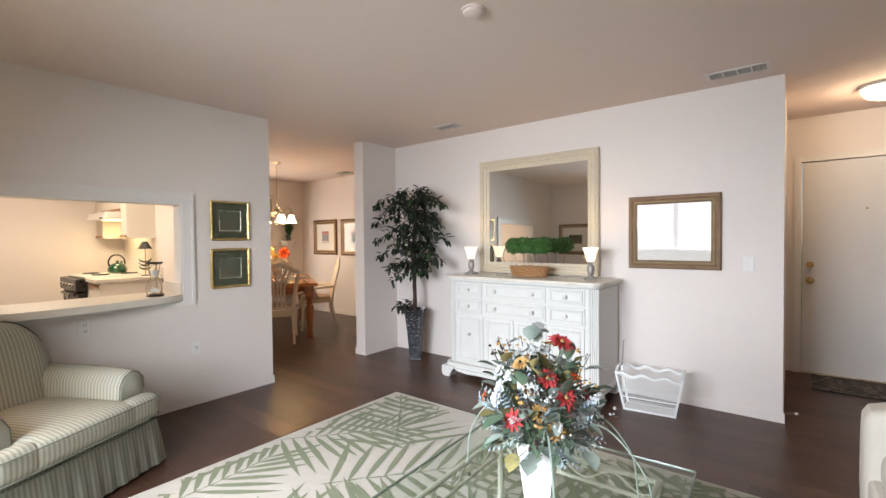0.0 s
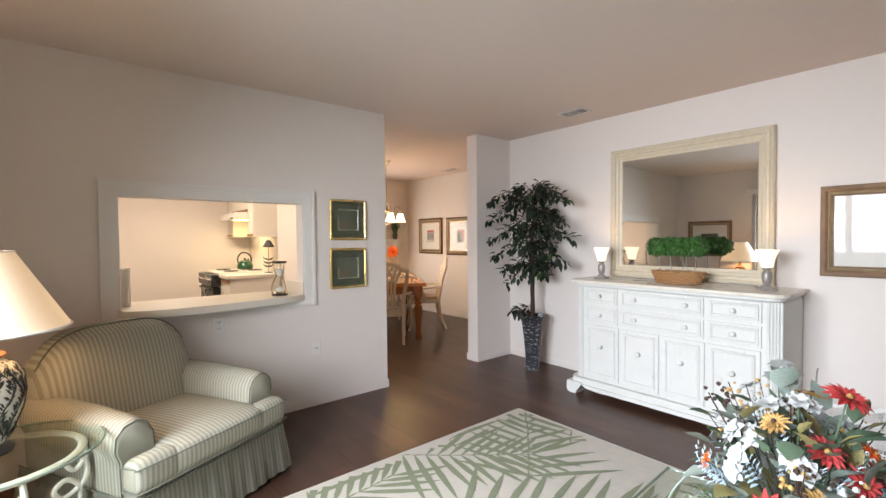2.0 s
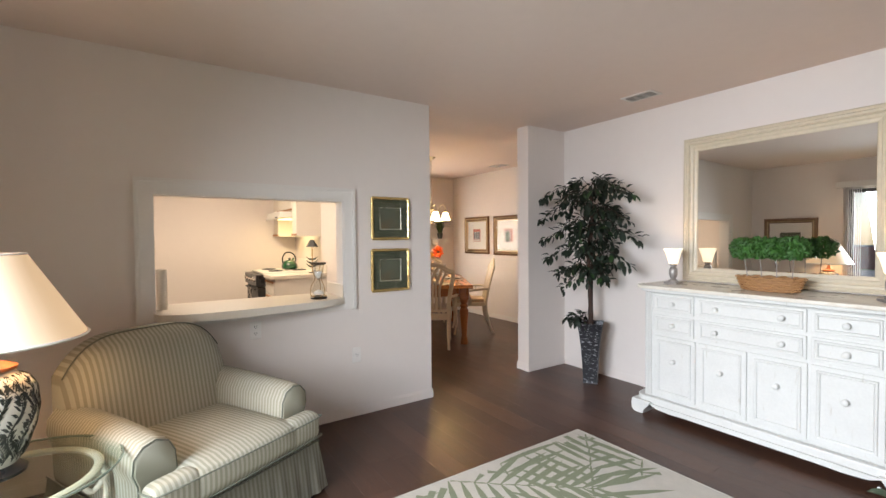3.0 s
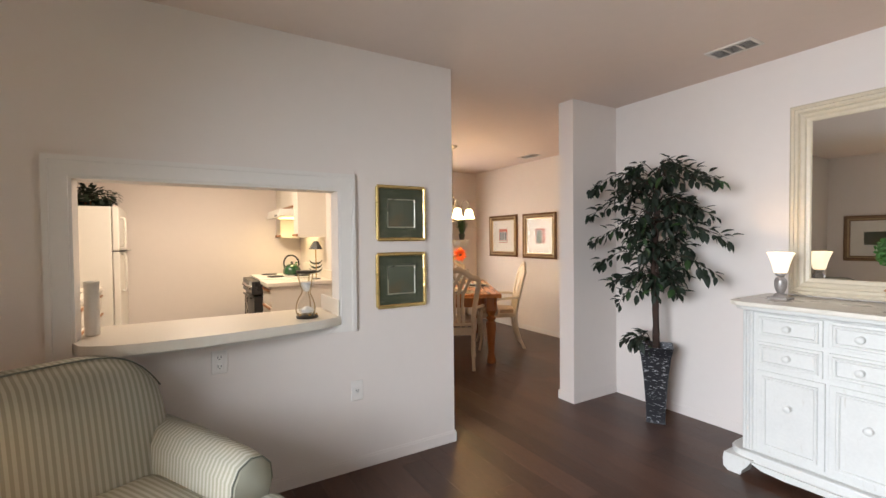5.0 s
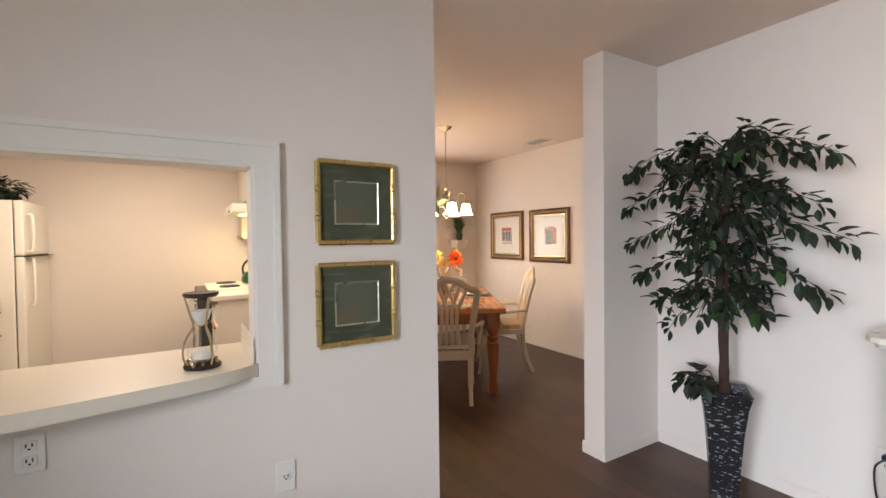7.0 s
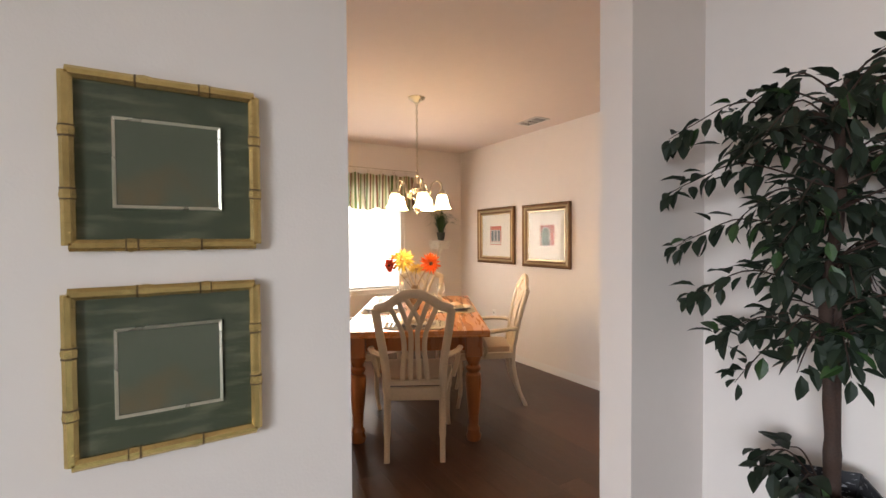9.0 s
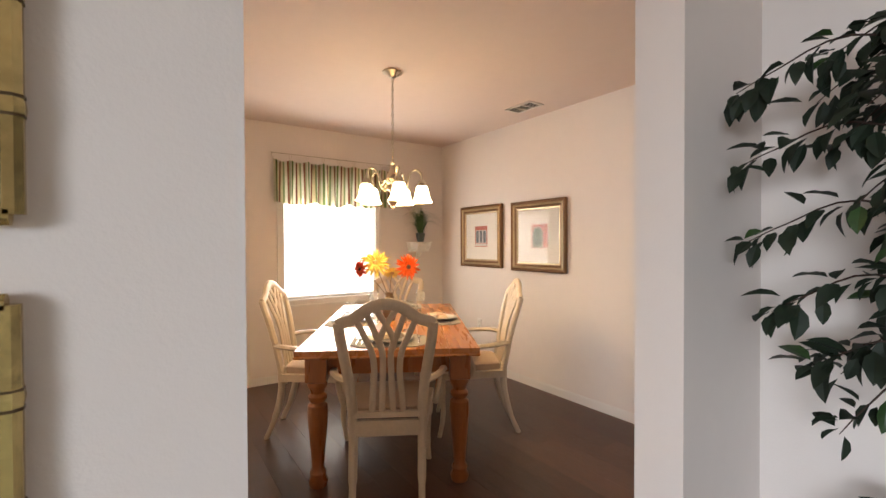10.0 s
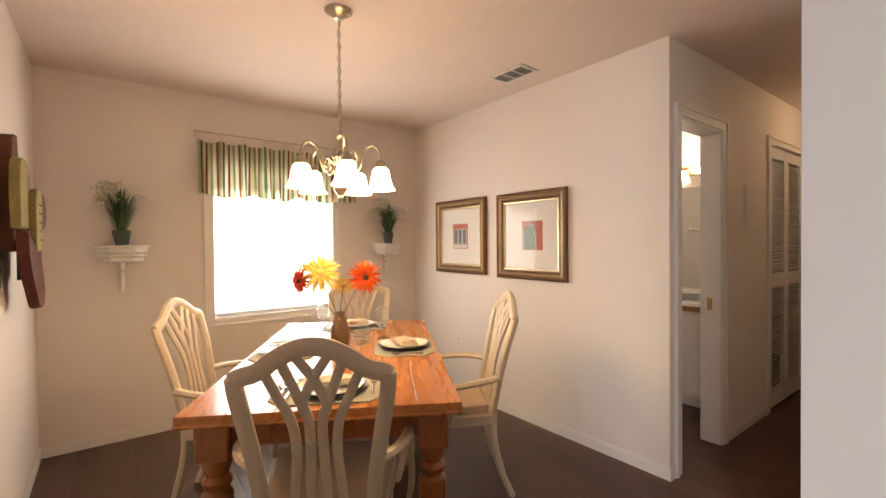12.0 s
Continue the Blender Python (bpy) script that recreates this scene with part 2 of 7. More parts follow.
def spline(points, steps=8):
    """Points of a smooth curve through the given ones."""
    p = [Vector(q) for q in points]
    p = [2 * p[0] - p[1]] + p + [2 * p[-1] - p[-2]]
    out = []
    for i in range(1, len(p) - 2):
        for k in range(steps):
            t = k / steps
            out.append(0.5 * ((2 * p[i]) + (p[i + 1] - p[i - 1]) * t + (2 * p[i - 1] - 5 * p[i] + 4 * p[i + 1] - p[i + 2]) * t * t + (3 * p[i] - p[i - 1] - 3 * p[i + 1] + p[i + 2]) * t ** 3))
    return out + [p[-2]]


def prism(outline, z0, z1, bevel=0.0, bm=None):
    """An upright slab with the given (x, y) outline."""
    bm = bm or bmesh.new()
    lo = [bm.verts.new((x, y, z0)) for x, y in outline]
    hi = [bm.verts.new((x, y, z1)) for x, y in outline]
    n = len(lo)
    sides = [bm.faces.new((lo[k], lo[(k + 1) % n], hi[(k + 1) % n], hi[k])) for k in range(n)]
    bot, top = bm.faces.new(lo), bm.faces.new(hi)
    if bevel:
        bmesh.ops.bevel(bm, geom=list(top.edges) + list(bot.edges), offset=bevel, segments=2, profile=0.5, affect="EDGES")
    return bm


def moulded(outline_w, outline_h, profile, bm=None):
    """A picture frame in the xz plane, centred, its face towards -y: profile of (inset, out) from the outer edge inwards."""
    bm = bm or bmesh.new()
    rings = []
    for inset, out in profile:
        w, h = outline_w / 2 - inset, outline_h / 2 - inset
        rings.append([bm.verts.new(c) for c in ((-w, -out, -h), (w, -out, -h), (w, -out, h), (-w, -out, h))])
    for a, b in zip(rings, rings[1:]):
        for k in range(4):
            bm.faces.new((a[k], a[(k + 1) % 4], b[(k + 1) % 4], b[k]))
    return bm


def structure(name, bm, mat, label="", category="", smooth=False):
    ob = new(name, mesh(name, bm, mat, smooth))
    return tagged(ob, label, category, kind="structure")


# ---- the large structure ----
H = 2.44
XK, YB, YD, XW, YR, XR = -3.96, 1.38, 5.79, -7.64, 6.91, 2.2   # kitchen wall, back wall, dresser wall, window wall, dining side wall, far side wall
OY0, OY1, OZ0, OZ1 = 2.16, 3.345, 0.83, 1.625                   # the pass-through's opening

structure("ground", cube(-60, 60, -90, 60, -0.6, -0.16), GRASS, "green lawn outside the patio door", "ground")
structure("road", cube(-60, 60, -22, -9, -0.17, -0.12), ROAD, "pale asphalt road beyond the lawn", "road")
floor = structure("floor", cube(XW - 0.2, XR + 0.1, YB - 0.15, 10.6, -0.16, -0.004), GROUT, "dark brown wood-look vinyl plank floor", "floor")

bm = cube(XK - 0.12, XK, YB, OY0, 0, H)
box(bm, XK - 0.12, XK, OY1, 4.10, 0, H)
box(bm, XK - 0.12, XK, OY0, OY1, 0, OZ0)
box(bm, XK - 0.12, XK, OY0, OY1, OZ1, H)
structure("wall_kitchen", bm, WALL, "off-white painted wall with a kitchen pass-through", "wall")
structure("wall_dining_kitchen", cube(XW, XK - 0.12, 3.98, 4.10, 0, H), WALL, "warm off-white painted dining wall", "wall")
WY0, WY1, WZ0, WZ1 = 5.09, 6.04, 0.765, 1.95
bm = cube(XW - 0.14, XW, 0.9, WY0, 0, H)
box(bm, XW - 0.14, XW, WY1, 8.9, 0, H)
box(bm, XW - 0.14, XW, WY0, WY1, 0, WZ0)
box(bm, XW - 0.14, XW, WY0, WY1, WZ1, H)
structure("wall_window", bm, WALL, "off-white outer wall with the dining window", "wall")
structure("wall_dining_side", cube(XW, -5.12, YR, YR + 0.12, 0, H), WALL, "off-white painted dining side wall", "wall")
bm = cube(-5.24, -5.12, YR + 0.12, 7.60, 2.025, H)
box(bm, -5.24, -5.12, 7.60, 8.48, 0, H)
box(bm, -5.24, -5.12, 8.48, 9.30, 2.06, H)
box(bm, -5.24, -5.12, 9.30, 10.6, 0, H)
structure("wall_hall", bm, WALL, "hallway wall with a bathroom door and closet", "wall")
structure("wall_stub", cube(-4.147, -3.995, 5.265, 10.6, 0, H), WALL, "painted stub wall between living room and hallway", "wall")
structure("wall_dresser", cube(-3.995, -0.220, YD, YD + 0.12, 0, H), WALL, "white painted living room wall behind the dresser", "wall")
structure("wall_entry_side", cube(-0.340, -0.220, YD + 0.12, 7.35, 0, H), WALL, "painted wall beside the entry", "wall")
bm = cube(-0.340, -0.105, 7.35, 7.47, 0, H)
box(bm, 0.825, XR, 7.35, 7.47, 0, H)
box(bm, -0.105, 0.825, 7.35, 7.47, 2.02, H)
structure("wall_entry", bm, WALL, "painted wall round the front door", "wall")
structure("wall_far_side", cube(XR, XR + 0.12, YB - 0.14, 7.47, 0, H), WALL, "plain painted living room side wall", "wall")
DX0, DX1, DZ1 = -2.80, -0.66, 2.03
bm = cube(XK - 0.12, DX0, YB - 0.14, YB, 0, H)
box(bm, DX1, XR, YB - 0.14, YB, 0, H)
box(bm, DX0, DX1, YB - 0.14, YB, DZ1, H)
structure("wall_back", bm, WALL, "off-white living room wall with a patio door", "wall")
structure("wall_kitchen_side", cube(XW, XK - 0.12, 1.18, 1.30, 0, H), WALL, "plain kitchen wall", "wall")
structure("wall_hall_end", cube(XW, -3.9, 10.6, 10.72, 0, H), WALL, "plain hallway end wall", "wall")
structure("wall_bath", cube(XW, -5.24, 8.62, 8.74, 0, H), WALL, "plain bathroom wall", "wall")
structure("wall_closet_back", cube(-6.0, -5.9, 8.74, 10.6, 0, H), WALL, "plain closet back wall", "wall")
structure("ceiling", cube(XW - 0.2, XR + 0.2, 0.9, 10.8, H, H + 0.15), CEIL, "matt off-white painted ceiling", "ceiling")


def skirting(name, x0, x1, y0, y1, h=0.072, mat=WALL):
    bm = cube(x0, x1, y0, y1, 0, h - 0.012)
    dx, dy = (0.006 if x1 - x0 < 0.05 else 0), (0.006 if y1 - y0 < 0.05 else 0)
    box(bm, x0 + dx * 0.5, x1 - dx * 0.5, y0 + dy * 0.5, y1 - dy * 0.5, h - 0.012, h)
    return structure(name, bm, mat, "white painted baseboard", "baseboard")


SK = 0.010
skirting("baseboard_kitchen_wall", XK, XK + SK, YB, 4.10)
skirting("baseboard_kitchen_end", XW, XK + SK, 4.10, 4.10 + SK, mat=TRIM)
skirting("baseboard_window_wall", XW, XW + SK, 4.10 + SK, YR - SK, mat=TRIM)
skirting("baseboard_dining_side", XW, -5.12 + SK, YR - SK, YR, mat=TRIM)
skirting("baseboard_hall", -5.12, -5.12 + SK, YR, 6.964, mat=TRIM)
skirting("baseboard_hall_far", -5.12, -5.12 + SK, 7.665, 8.43, mat=TRIM)
skirting("baseboard_stub_side", -3.995, -3.995 + SK, 5.265 - SK, YD - SK)
skirting("baseboard_stub_end", -4.147 - SK, -3.995, 5.265 - SK, 5.265)
skirting("baseboard_dresser_wall", -3.995, -0.220 + SK, YD - SK, YD)

# ---- trims, doors, windows ----
STRIPE_A, STRIPE_B = (0.41, 0.395, 0.325), (0.285, 0.275, 0.215)
CLOTH_Y = two_tone("striped_cloth_along", STRIPE_A, STRIPE_B, "Y", 0.8, 0.35, 0.65, (1, 1, 1), 14.5, 0.12)
CLOTH_X = two_tone("striped_cloth_across", STRIPE_A, STRIPE_B, "X", 0.8, 0.35, 0.65, (1, 1, 1), 14.5, 0.12)
PIPING = material("cloth_piping", (0.15, 0.16, 0.13), 0.9, vary=0.1, scale=30)
RUG = material("rug_ground", (0.44, 0.41, 0.36), 0.95, vary=0.10, scale=20, bump=0.5, bump_scale=500)
RUGGREEN = material("rug_palm", (0.175, 0.195, 0.125), 0.95, vary=0.18, scale=16, bump=0.5, bump_scale=500)
LEAF = material("ficus_leaf", (0.007, 0.016, 0.006), 0.65, vary=0.5, scale=5)
LEAF2 = material("pale_leaf", (0.024, 0.058, 0.014), 0.5, vary=0.4, scale=9)
BARK = material("ficus_bark", (0.045, 0.024, 0.017), 0.9, vary=0.35, scale=20, bump=0.6, bump_scale=90)
POTMETAL = two_tone("hammered_black_metal", (0.018, 0.018, 0.022), (0.42, 0.42, 0.44), "noise", 0.35, 0.602, 0.64, (1, 1, 3.2), 36.0, 0.5, 0.3)
WICKER = two_tone("brown_wicker", (0.50, 0.27, 0.11), (0.26, 0.12, 0.045), "Z", 0.6, 0.3, 0.7, (1, 1, 1), 40, 0.6)
SHADECLOTH = glowing("lit_fabric_shade", (1.0, 0.64, 0.33), 0.50)
SHADECLOTH.node_tree.nodes["Principled BSDF"].inputs["Base Color"].default_value = (0.70, 0.61, 0.49, 1)
LAMPGLASS = glowing("lit_alabaster", (1.0, 0.78, 0.50), 1.15)
VINE = material("cream_crackle_ceramic", (0.55, 0.53, 0.47), 0.18, vary=0.06, scale=20, coat=0.4)
VINEDARK = material("dark_vine_paint", (0.022, 0.024, 0.02), 0.25, vary=0.2, scale=30)
TERRA = material("turned_terracotta_wood", (0.34, 0.10, 0.03), 0.35, vary=0.15)
WIREWHITE = material("white_wire", (0.78, 0.78, 0.77), 0.45, vary=0.04)
IVORYIRON = material("ivory_wrought_iron", (0.52, 0.49, 0.41), 0.5, vary=0.12, scale=20)
SOFACLOTH = material("cream_upholstery", (0.66, 0.62, 0.55), 0.9, vary=0.06, scale=20, bump=0.3, bump_scale=300)


def strip_frame(name, axis, at, a0, a1, z0, z1, width, depth, parent=None, sides="LRTB", mat=None, label=""):
    """A moulded casing round an opening on the plane axis=at; depth is signed."""
    made = []
    for s in sides:
        for k, (inset, w, d) in enumerate(((0, width, depth * 0.6), (width * 0.74, width * 0.26, depth))):
            lo, hi = inset, inset + w
            if s == "L":
                r = (a0 - hi, a0 - lo, z0 - (width if "B" in sides else 0), z1 + (lo if k and "T" in sides else width))
            elif s == "R":
                r = (a1 + lo, a1 + hi, z0 - (width if "B" in sides else 0), z1 + (lo if k and "T" in sides else width))
            elif s == "T":
                r = (a0 - (hi if k else 0), a1 + (hi if k else 0), z1 + lo, z1 + hi)
            else:
                r = (a0, a1, z0 - hi, z0 - lo)
            p0, p1 = sorted((at + (depth * 0.6 if k else 0), at + d))
            if k == 0:
                bm = bmesh.new()
            if axis == "x":
                box(bm, p0, p1, r[0], r[1], r[2], r[3])
            else:
                box(bm, r[0], r[1], p0, p1, r[2], r[3])
        made.append(part({"L": "side_casing", "R": "side_casing", "T": "head_casing", "B": "sill_casing"}[s], bm, mat or TRIM, parent, label))
    return made


pt = thing("pass_through_trim", pose(0, 0, 0), "white moulded casing round the kitchen pass-through", "trim", kind="structure")
strip_frame("casing", "x", XK, OY0, OY1, 0.815, OZ1, 0.085, 0.022, pt, "LRT")
part("apron", cube(XK, XK + 0.012, OY0, OY1, 0.815, 0.857), TRIM, pt)
for y0, y1, z0, z1 in ((OY0, OY0 + 0.012, 0.905, OZ1), (OY1 - 0.012, OY1, 0.905, OZ1), (OY0 + 0.012, OY1 - 0.012, OZ1 - 0.012, OZ1)):
    part("jamb_lining", cube(XK - 0.125, XK + 0.004, y0, y1, z0, z1), TRIM, pt)
part("end_splash", cube(-4.30, XK + 0.012, OY1 - 0.02, OY1 - 0.0125, 0.905, 1.0, 0.003), LAMINATE, pt)

# breakfast bar with a bowed front
front = [(-3.955, 2.162), (-3.87, 2.20), (-3.81, 2.30), (-3.788, 2.45), (-3.795, 2.70), (-3.835, 2.98), (-3.875, 3.17), (-3.91, 3.27), (-3.955, 3.343)]
outline = [(-4.36, 2.162)] + [(p.x, p.y) for p in spline([(x, y, 0) for x, y in front], 5)] + [(-4.36, 3.343)]
bar = thing("breakfast_bar", pose(0, 0, 0), "cream laminate breakfast bar with a bowed edge in the pass-through", "counter")
part("bar_top", prism(outline, 0.858, 0.905, 0.004), LAMINATE, bar)
part("bar_support", cube(-4.34, -4.08, 2.19, 3.31, 0.0, 0.858), CABINET, bar)

# dining window
win = thing("window_1", pose(0, 0, 0), "dining window with white slatted blind, blown out by daylight", "window", kind="structure")
strip_frame("casing", "x", XW, WY0, WY1, WZ0, WZ1, 0.062, 0.02, win, "LRTB")
for y0, y1, z0, z1 in ((WY0, WY0 + 0.03, WZ0, WZ1), (WY1 - 0.03, WY1, WZ0, WZ1), (WY0 + 0.03, WY1 - 0.03, WZ0, WZ0 + 0.03), (WY0 + 0.03, WY1 - 0.03, WZ1 - 0.03, WZ1), (WY0 + 0.03, WY1 - 0.03, 1.33, 1.36)):
    part("window_frame", cube(XW - 0.09, XW - 0.06, y0, y1, z0, z1, 0.003), TRIM, win)
pn = part("pane", cube(XW - 0.078, XW - 0.072, WY0 + 0.03, WY1 - 0.03, WZ0 + 0.03, WZ1 - 0.03), PANE, win)
pn.visible_shadow = False
part("window_sill", cube(XW - 0.06, XW + 0.010, WY0 - 0.03, WY1 + 0.03, WZ0 - 0.022, WZ0 + 0.004, 0.004), TRIM, win)
# slats emit by themselves, in place of daylight passing through them
BLINDGLOW = glowing("blind_slat_glow", (1.0, 0.985, 0.95), 2.6)
blind = thing("window_blind", pose(XW - 0.035, 0, 0), "white mini blind with closed slats, daylight given as their own glow", "blind")
part("head_rail", cube(-0.02, 0.02, WY0 + 0.012, WY1 - 0.012, WZ1 - 0.045, WZ1 - 0.005, 0.003), TRIM, blind)
slat = mesh("slat", sweep([(0, WY0 + 0.014, 0), (0, WY1 - 0.014, 0)], 0.0135, 6, side=(0.85, 0, 0.5), flat=0.12), BLINDGLOW)
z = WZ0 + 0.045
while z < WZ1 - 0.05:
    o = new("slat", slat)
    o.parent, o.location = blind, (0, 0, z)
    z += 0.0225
part("bottom_rail", cube(-0.012, 0.012, WY0 + 0.014, WY1 - 0.014, WZ0 + 0.012, WZ0 + 0.03, 0.002), TRIM, blind)

# striped valance on a wire rod
def stripe_cloth():
    m = material("striped_valance_cloth", (0.6, 0.55, 0.35), 0.85, vary=0.05)
    n, l = m.node_tree.nodes, m.node_tree.links
    b = n["Principled BSDF"]
    co, sep, mul, fr, ramp = n.new("ShaderNodeTexCoord"), n.new("ShaderNodeSeparateXYZ"), n.new("ShaderNodeMath"), n.new("ShaderNodeMath"), n.new("ShaderNodeValToRGB")
    uv = n.new("ShaderNodeUVMap")
    l.new(uv.outputs[0], sep.inputs[0])
    mul.operation, mul.inputs[1].default_value = "MULTIPLY", 8.5
    fr.operation = "FRACT"
    l.new(sep.outputs["X"], mul.inputs[0])
    l.new(mul.outputs[0], fr.inputs[0])
    l.new(fr.outputs[0], ramp.inputs[0])
    cols = [(0.74, 0.70, 0.56), (0.20, 0.27, 0.10), (0.80, 0.76, 0.62), (0.22, 0.075, 0.05), (0.74, 0.66, 0.44), (0.30, 0.36, 0.17), (0.80, 0.76, 0.62), (0.30, 0.12, 0.07), (0.46, 0.47, 0.28)]
    ramp.color_ramp.interpolation = "CONSTANT"
    e = ramp.color_ramp.elements
    while len(e) < len(cols):
        e.new(0.5)
    for k, (c, p) in enumerate(zip(cols, (0, 0.1, 0.22, 0.36, 0.44, 0.56, 0.66, 0.8, 0.9))):
        e[k].position, e[k].color = p, (*c, 1)
    l.new(ramp.outputs[0], b.inputs["Base Color"])
    b.inputs["Subsurface Weight"].default_value = 0.0
    tr, mix = n.new("ShaderNodeBsdfTranslucent"), n.new("ShaderNodeMixShader")
    l.new(ramp.outputs[0], tr.inputs["Color"])
    mix.inputs[0].default_value = 0.5
    l.new(b.outputs[0], mix.inputs[1])
    l.new(tr.outputs[0], mix.inputs[2])
    l.new(mix.outputs[0], n["Material Output"].inputs["Surface"])
    return m


val = thing("window_valance", pose(XW + 0.05, 4.985, 0), "green and brown striped cloth valance hung from a wire", "curtain")
bm = bmesh.new()
uvl = bm.loops.layers.uv.new("UVMap")
rows, N, W = [], 180, 1.27
for j in range(9):
    f = j / 8
    row = []
    for i in range(N + 1):
        s = i / N
        sag = 0.022 * abs(math.sin(s * math.pi * 8)) * (1 - f)
        fold = (0.010 + 0.028 * f) * math.sin(s * math.pi * 22 + 1.6 * math.sin(s * 17) + 0.9 * math.sin(s * 43)) + 0.008 * math.sin(s * 61)
        zb = 1.682 + 0.012 * math.sin(s * math.pi * 7 + 1) + 0.007 * math.sin(s * 47)
        row.append(bm.verts.new((0.02 + fold, s * W, (2.095 - sag) * (1 - f) + zb * f)))
    rows.append(row)
for a, b in zip(rows, rows[1:]):
    for i in range(N):
        fc = bm.faces.new((a[i], a[i + 1], b[i + 1], b[i]))
        for lp, u in zip(fc.loops, (i, i + 1, i + 1, i)):
            lp[uvl].uv = (u / N, 0)
bmesh.ops.solidify(bm, geom=list(bm.faces), thickness=0.002)
part("valance_cloth", bm, stripe_cloth(), val, smooth=True)
part("curtain_rod", sweep([(0.0, -0.02, 2.155), (0.0, 1.26, 2.145)], 0.004, 6), METAL, val, "thin metal wire rod", True)
for k in range(9):
    y = k * W / 8
    part("curtain_ring", sweep([(0.0, y + 0.012 * math.cos(a), 2.13 + 0.022 * math.sin(a)) for a in [2 * math.pi * q / 12 for q in range(12)]], 0.0018, 5, closed=True), METAL, val, smooth=True)

# patio door, behind the start of the walk
pd = thing("patio_door", pose(0, 0, 0), "sliding glass patio door with a dark frame", "door", kind="structure")
FRAMEDARK = material("dark_aluminium", (0.09, 0.085, 0.08), 0.45, 0.5, 0.1)
for x0, x1 in ((DX0, DX0 + 0.05), (-1.765, -1.695), (DX1 - 0.05, DX1)):
    part("door_stile", cube(x0, x1, YB - 0.11, YB - 0.05, 0.0, DZ1, 0.004), FRAMEDARK, pd)
for z0, z1 in ((0.0, 0.06), (DZ1 - 0.05, DZ1)):
    for x0, x1 in ((DX0 + 0.05, -1.765), (-1.695, DX1 - 0.05)):
        part("door_rail", cube(x0, x1, YB - 0.11, YB - 0.05, z0, z1, 0.004), FRAMEDARK, pd)
for x0, x1 in ((DX0 + 0.05, -1.765), (-1.695, DX1 - 0.05)):
    o = part("pane", cube(x0, x1, YB - 0.083, YB - 0.077, 0.06, DZ1 - 0.05), PANE, pd)
    o.visible_shadow = False
single("blind_head_rail", cube(DX0 - 0.12, DX1 + 0.1, YB, YB + 0.07, DZ1 + 0.02, DZ1 + 0.10, 0.004), TRIM, pose(0, 0, 0), "white head rail of a drawn-back vertical blind", "blind")
vb = thing("vertical_blind", pose(0, 0, 0), "white vertical blind vanes stacked beside the patio door", "blind")
vane = mesh("vane", cube(-0.042, 0.042, -0.001, 0.001, 0.04, DZ1 + 0.02), TRIM)
for k in range(9):
    o = new("vane", vane)
    o.parent = vb
    o.matrix_basis = pose(DX0 - 0.03 + 0.022 * k, YB + 0.048, 0, 0, 0, 72)

# front door
fd = thing("door_1", pose(0, 0, 0), "closed white painted front door with brass hardware", "door", kind="structure")
part("door_leaf", cube(-0.100, 0.820, 7.372, 7.412, 0.012, 2.015, 0.003), DOOR, fd)
strip_frame("casing", "y", 7.35, -0.105, 0.825, 0.0, 2.02, 0.055, -0.018, fd, "LRT")
part("threshold", cube(-0.105, 0.825, 7.34, 7.45, 0.0, 0.012, 0.003), METAL, fd, "metal threshold")
for zc, r in ((0.888, 0.030), (1.04, 0.026)):
    bm = lathe([(0.002, 0), (r + 0.004, 0), (r + 0.004, 0.006), (0.012, 0.010), (0.012, 0.03), (r * 0.8, 0.036), (r, 0.05), (r * 0.75, 0.064), (0.002, 0.066)], 20)
    bmesh.ops.transform(bm, matrix=pose(-0.040, 7.372, zc, 90, 0, 0), verts=bm.verts)
    part("door_knob" if zc < 1 else "deadbolt", bm, BRASS, fd, "round brass knob" if zc < 1 else "brass deadbolt", True)
bm = lathe([(0.002, 0), (0.009, 0), (0.007, 0.004), (0.002, 0.004)], 12)
bmesh.ops.transform(bm, matrix=pose(0.353, 7.372, 1.56, 90, 0, 0), verts=bm.verts)
part("peephole", bm, BRASS, fd)
MAT = two_tone("patterned_doormat", (0.035, 0.03, 0.028), (0.16, 0.13, 0.10), "noise", 0.95, 0.52, 0.6, (1, 2, 1), 16, 0.4)
dm = thing("door_mat", pose(0, 0, 0), "dark patterned mat before the front door", "mat")
part("mat_surface", cube(-0.03, 0.80, 6.80, 7.29, 0.001, 0.010, 0.003), MAT, dm)
part("mat_border", sweep([(-0.035, 6.795, 0.006), (0.805, 6.795, 0.006), (0.805, 7.295, 0.006), (-0.035, 7.295, 0.006)], 0.006, 6, closed=True), BLACK, dm)
ds = thing("door_stop", pose(-0.220, 5.87, 0.045, 0, 0, -62), "small white spring door stop on the baseboard", "door stop")
part("spring", sweep([(0.008 * math.cos(a), 0.004 * 0 + a * 0.0022, 0.008 * math.sin(a)) for a in [q * 0.6 for q in range(60)]], 0.0016, 5), CHROME, ds, smooth=True)
part("rubber_tip", lathe([(0.002, 0), (0.009, 0), (0.008, 0.016), (0.002, 0.018)], 10), WIREWHITE, ds).matrix_basis = pose(0, 0.078, 0, -90)


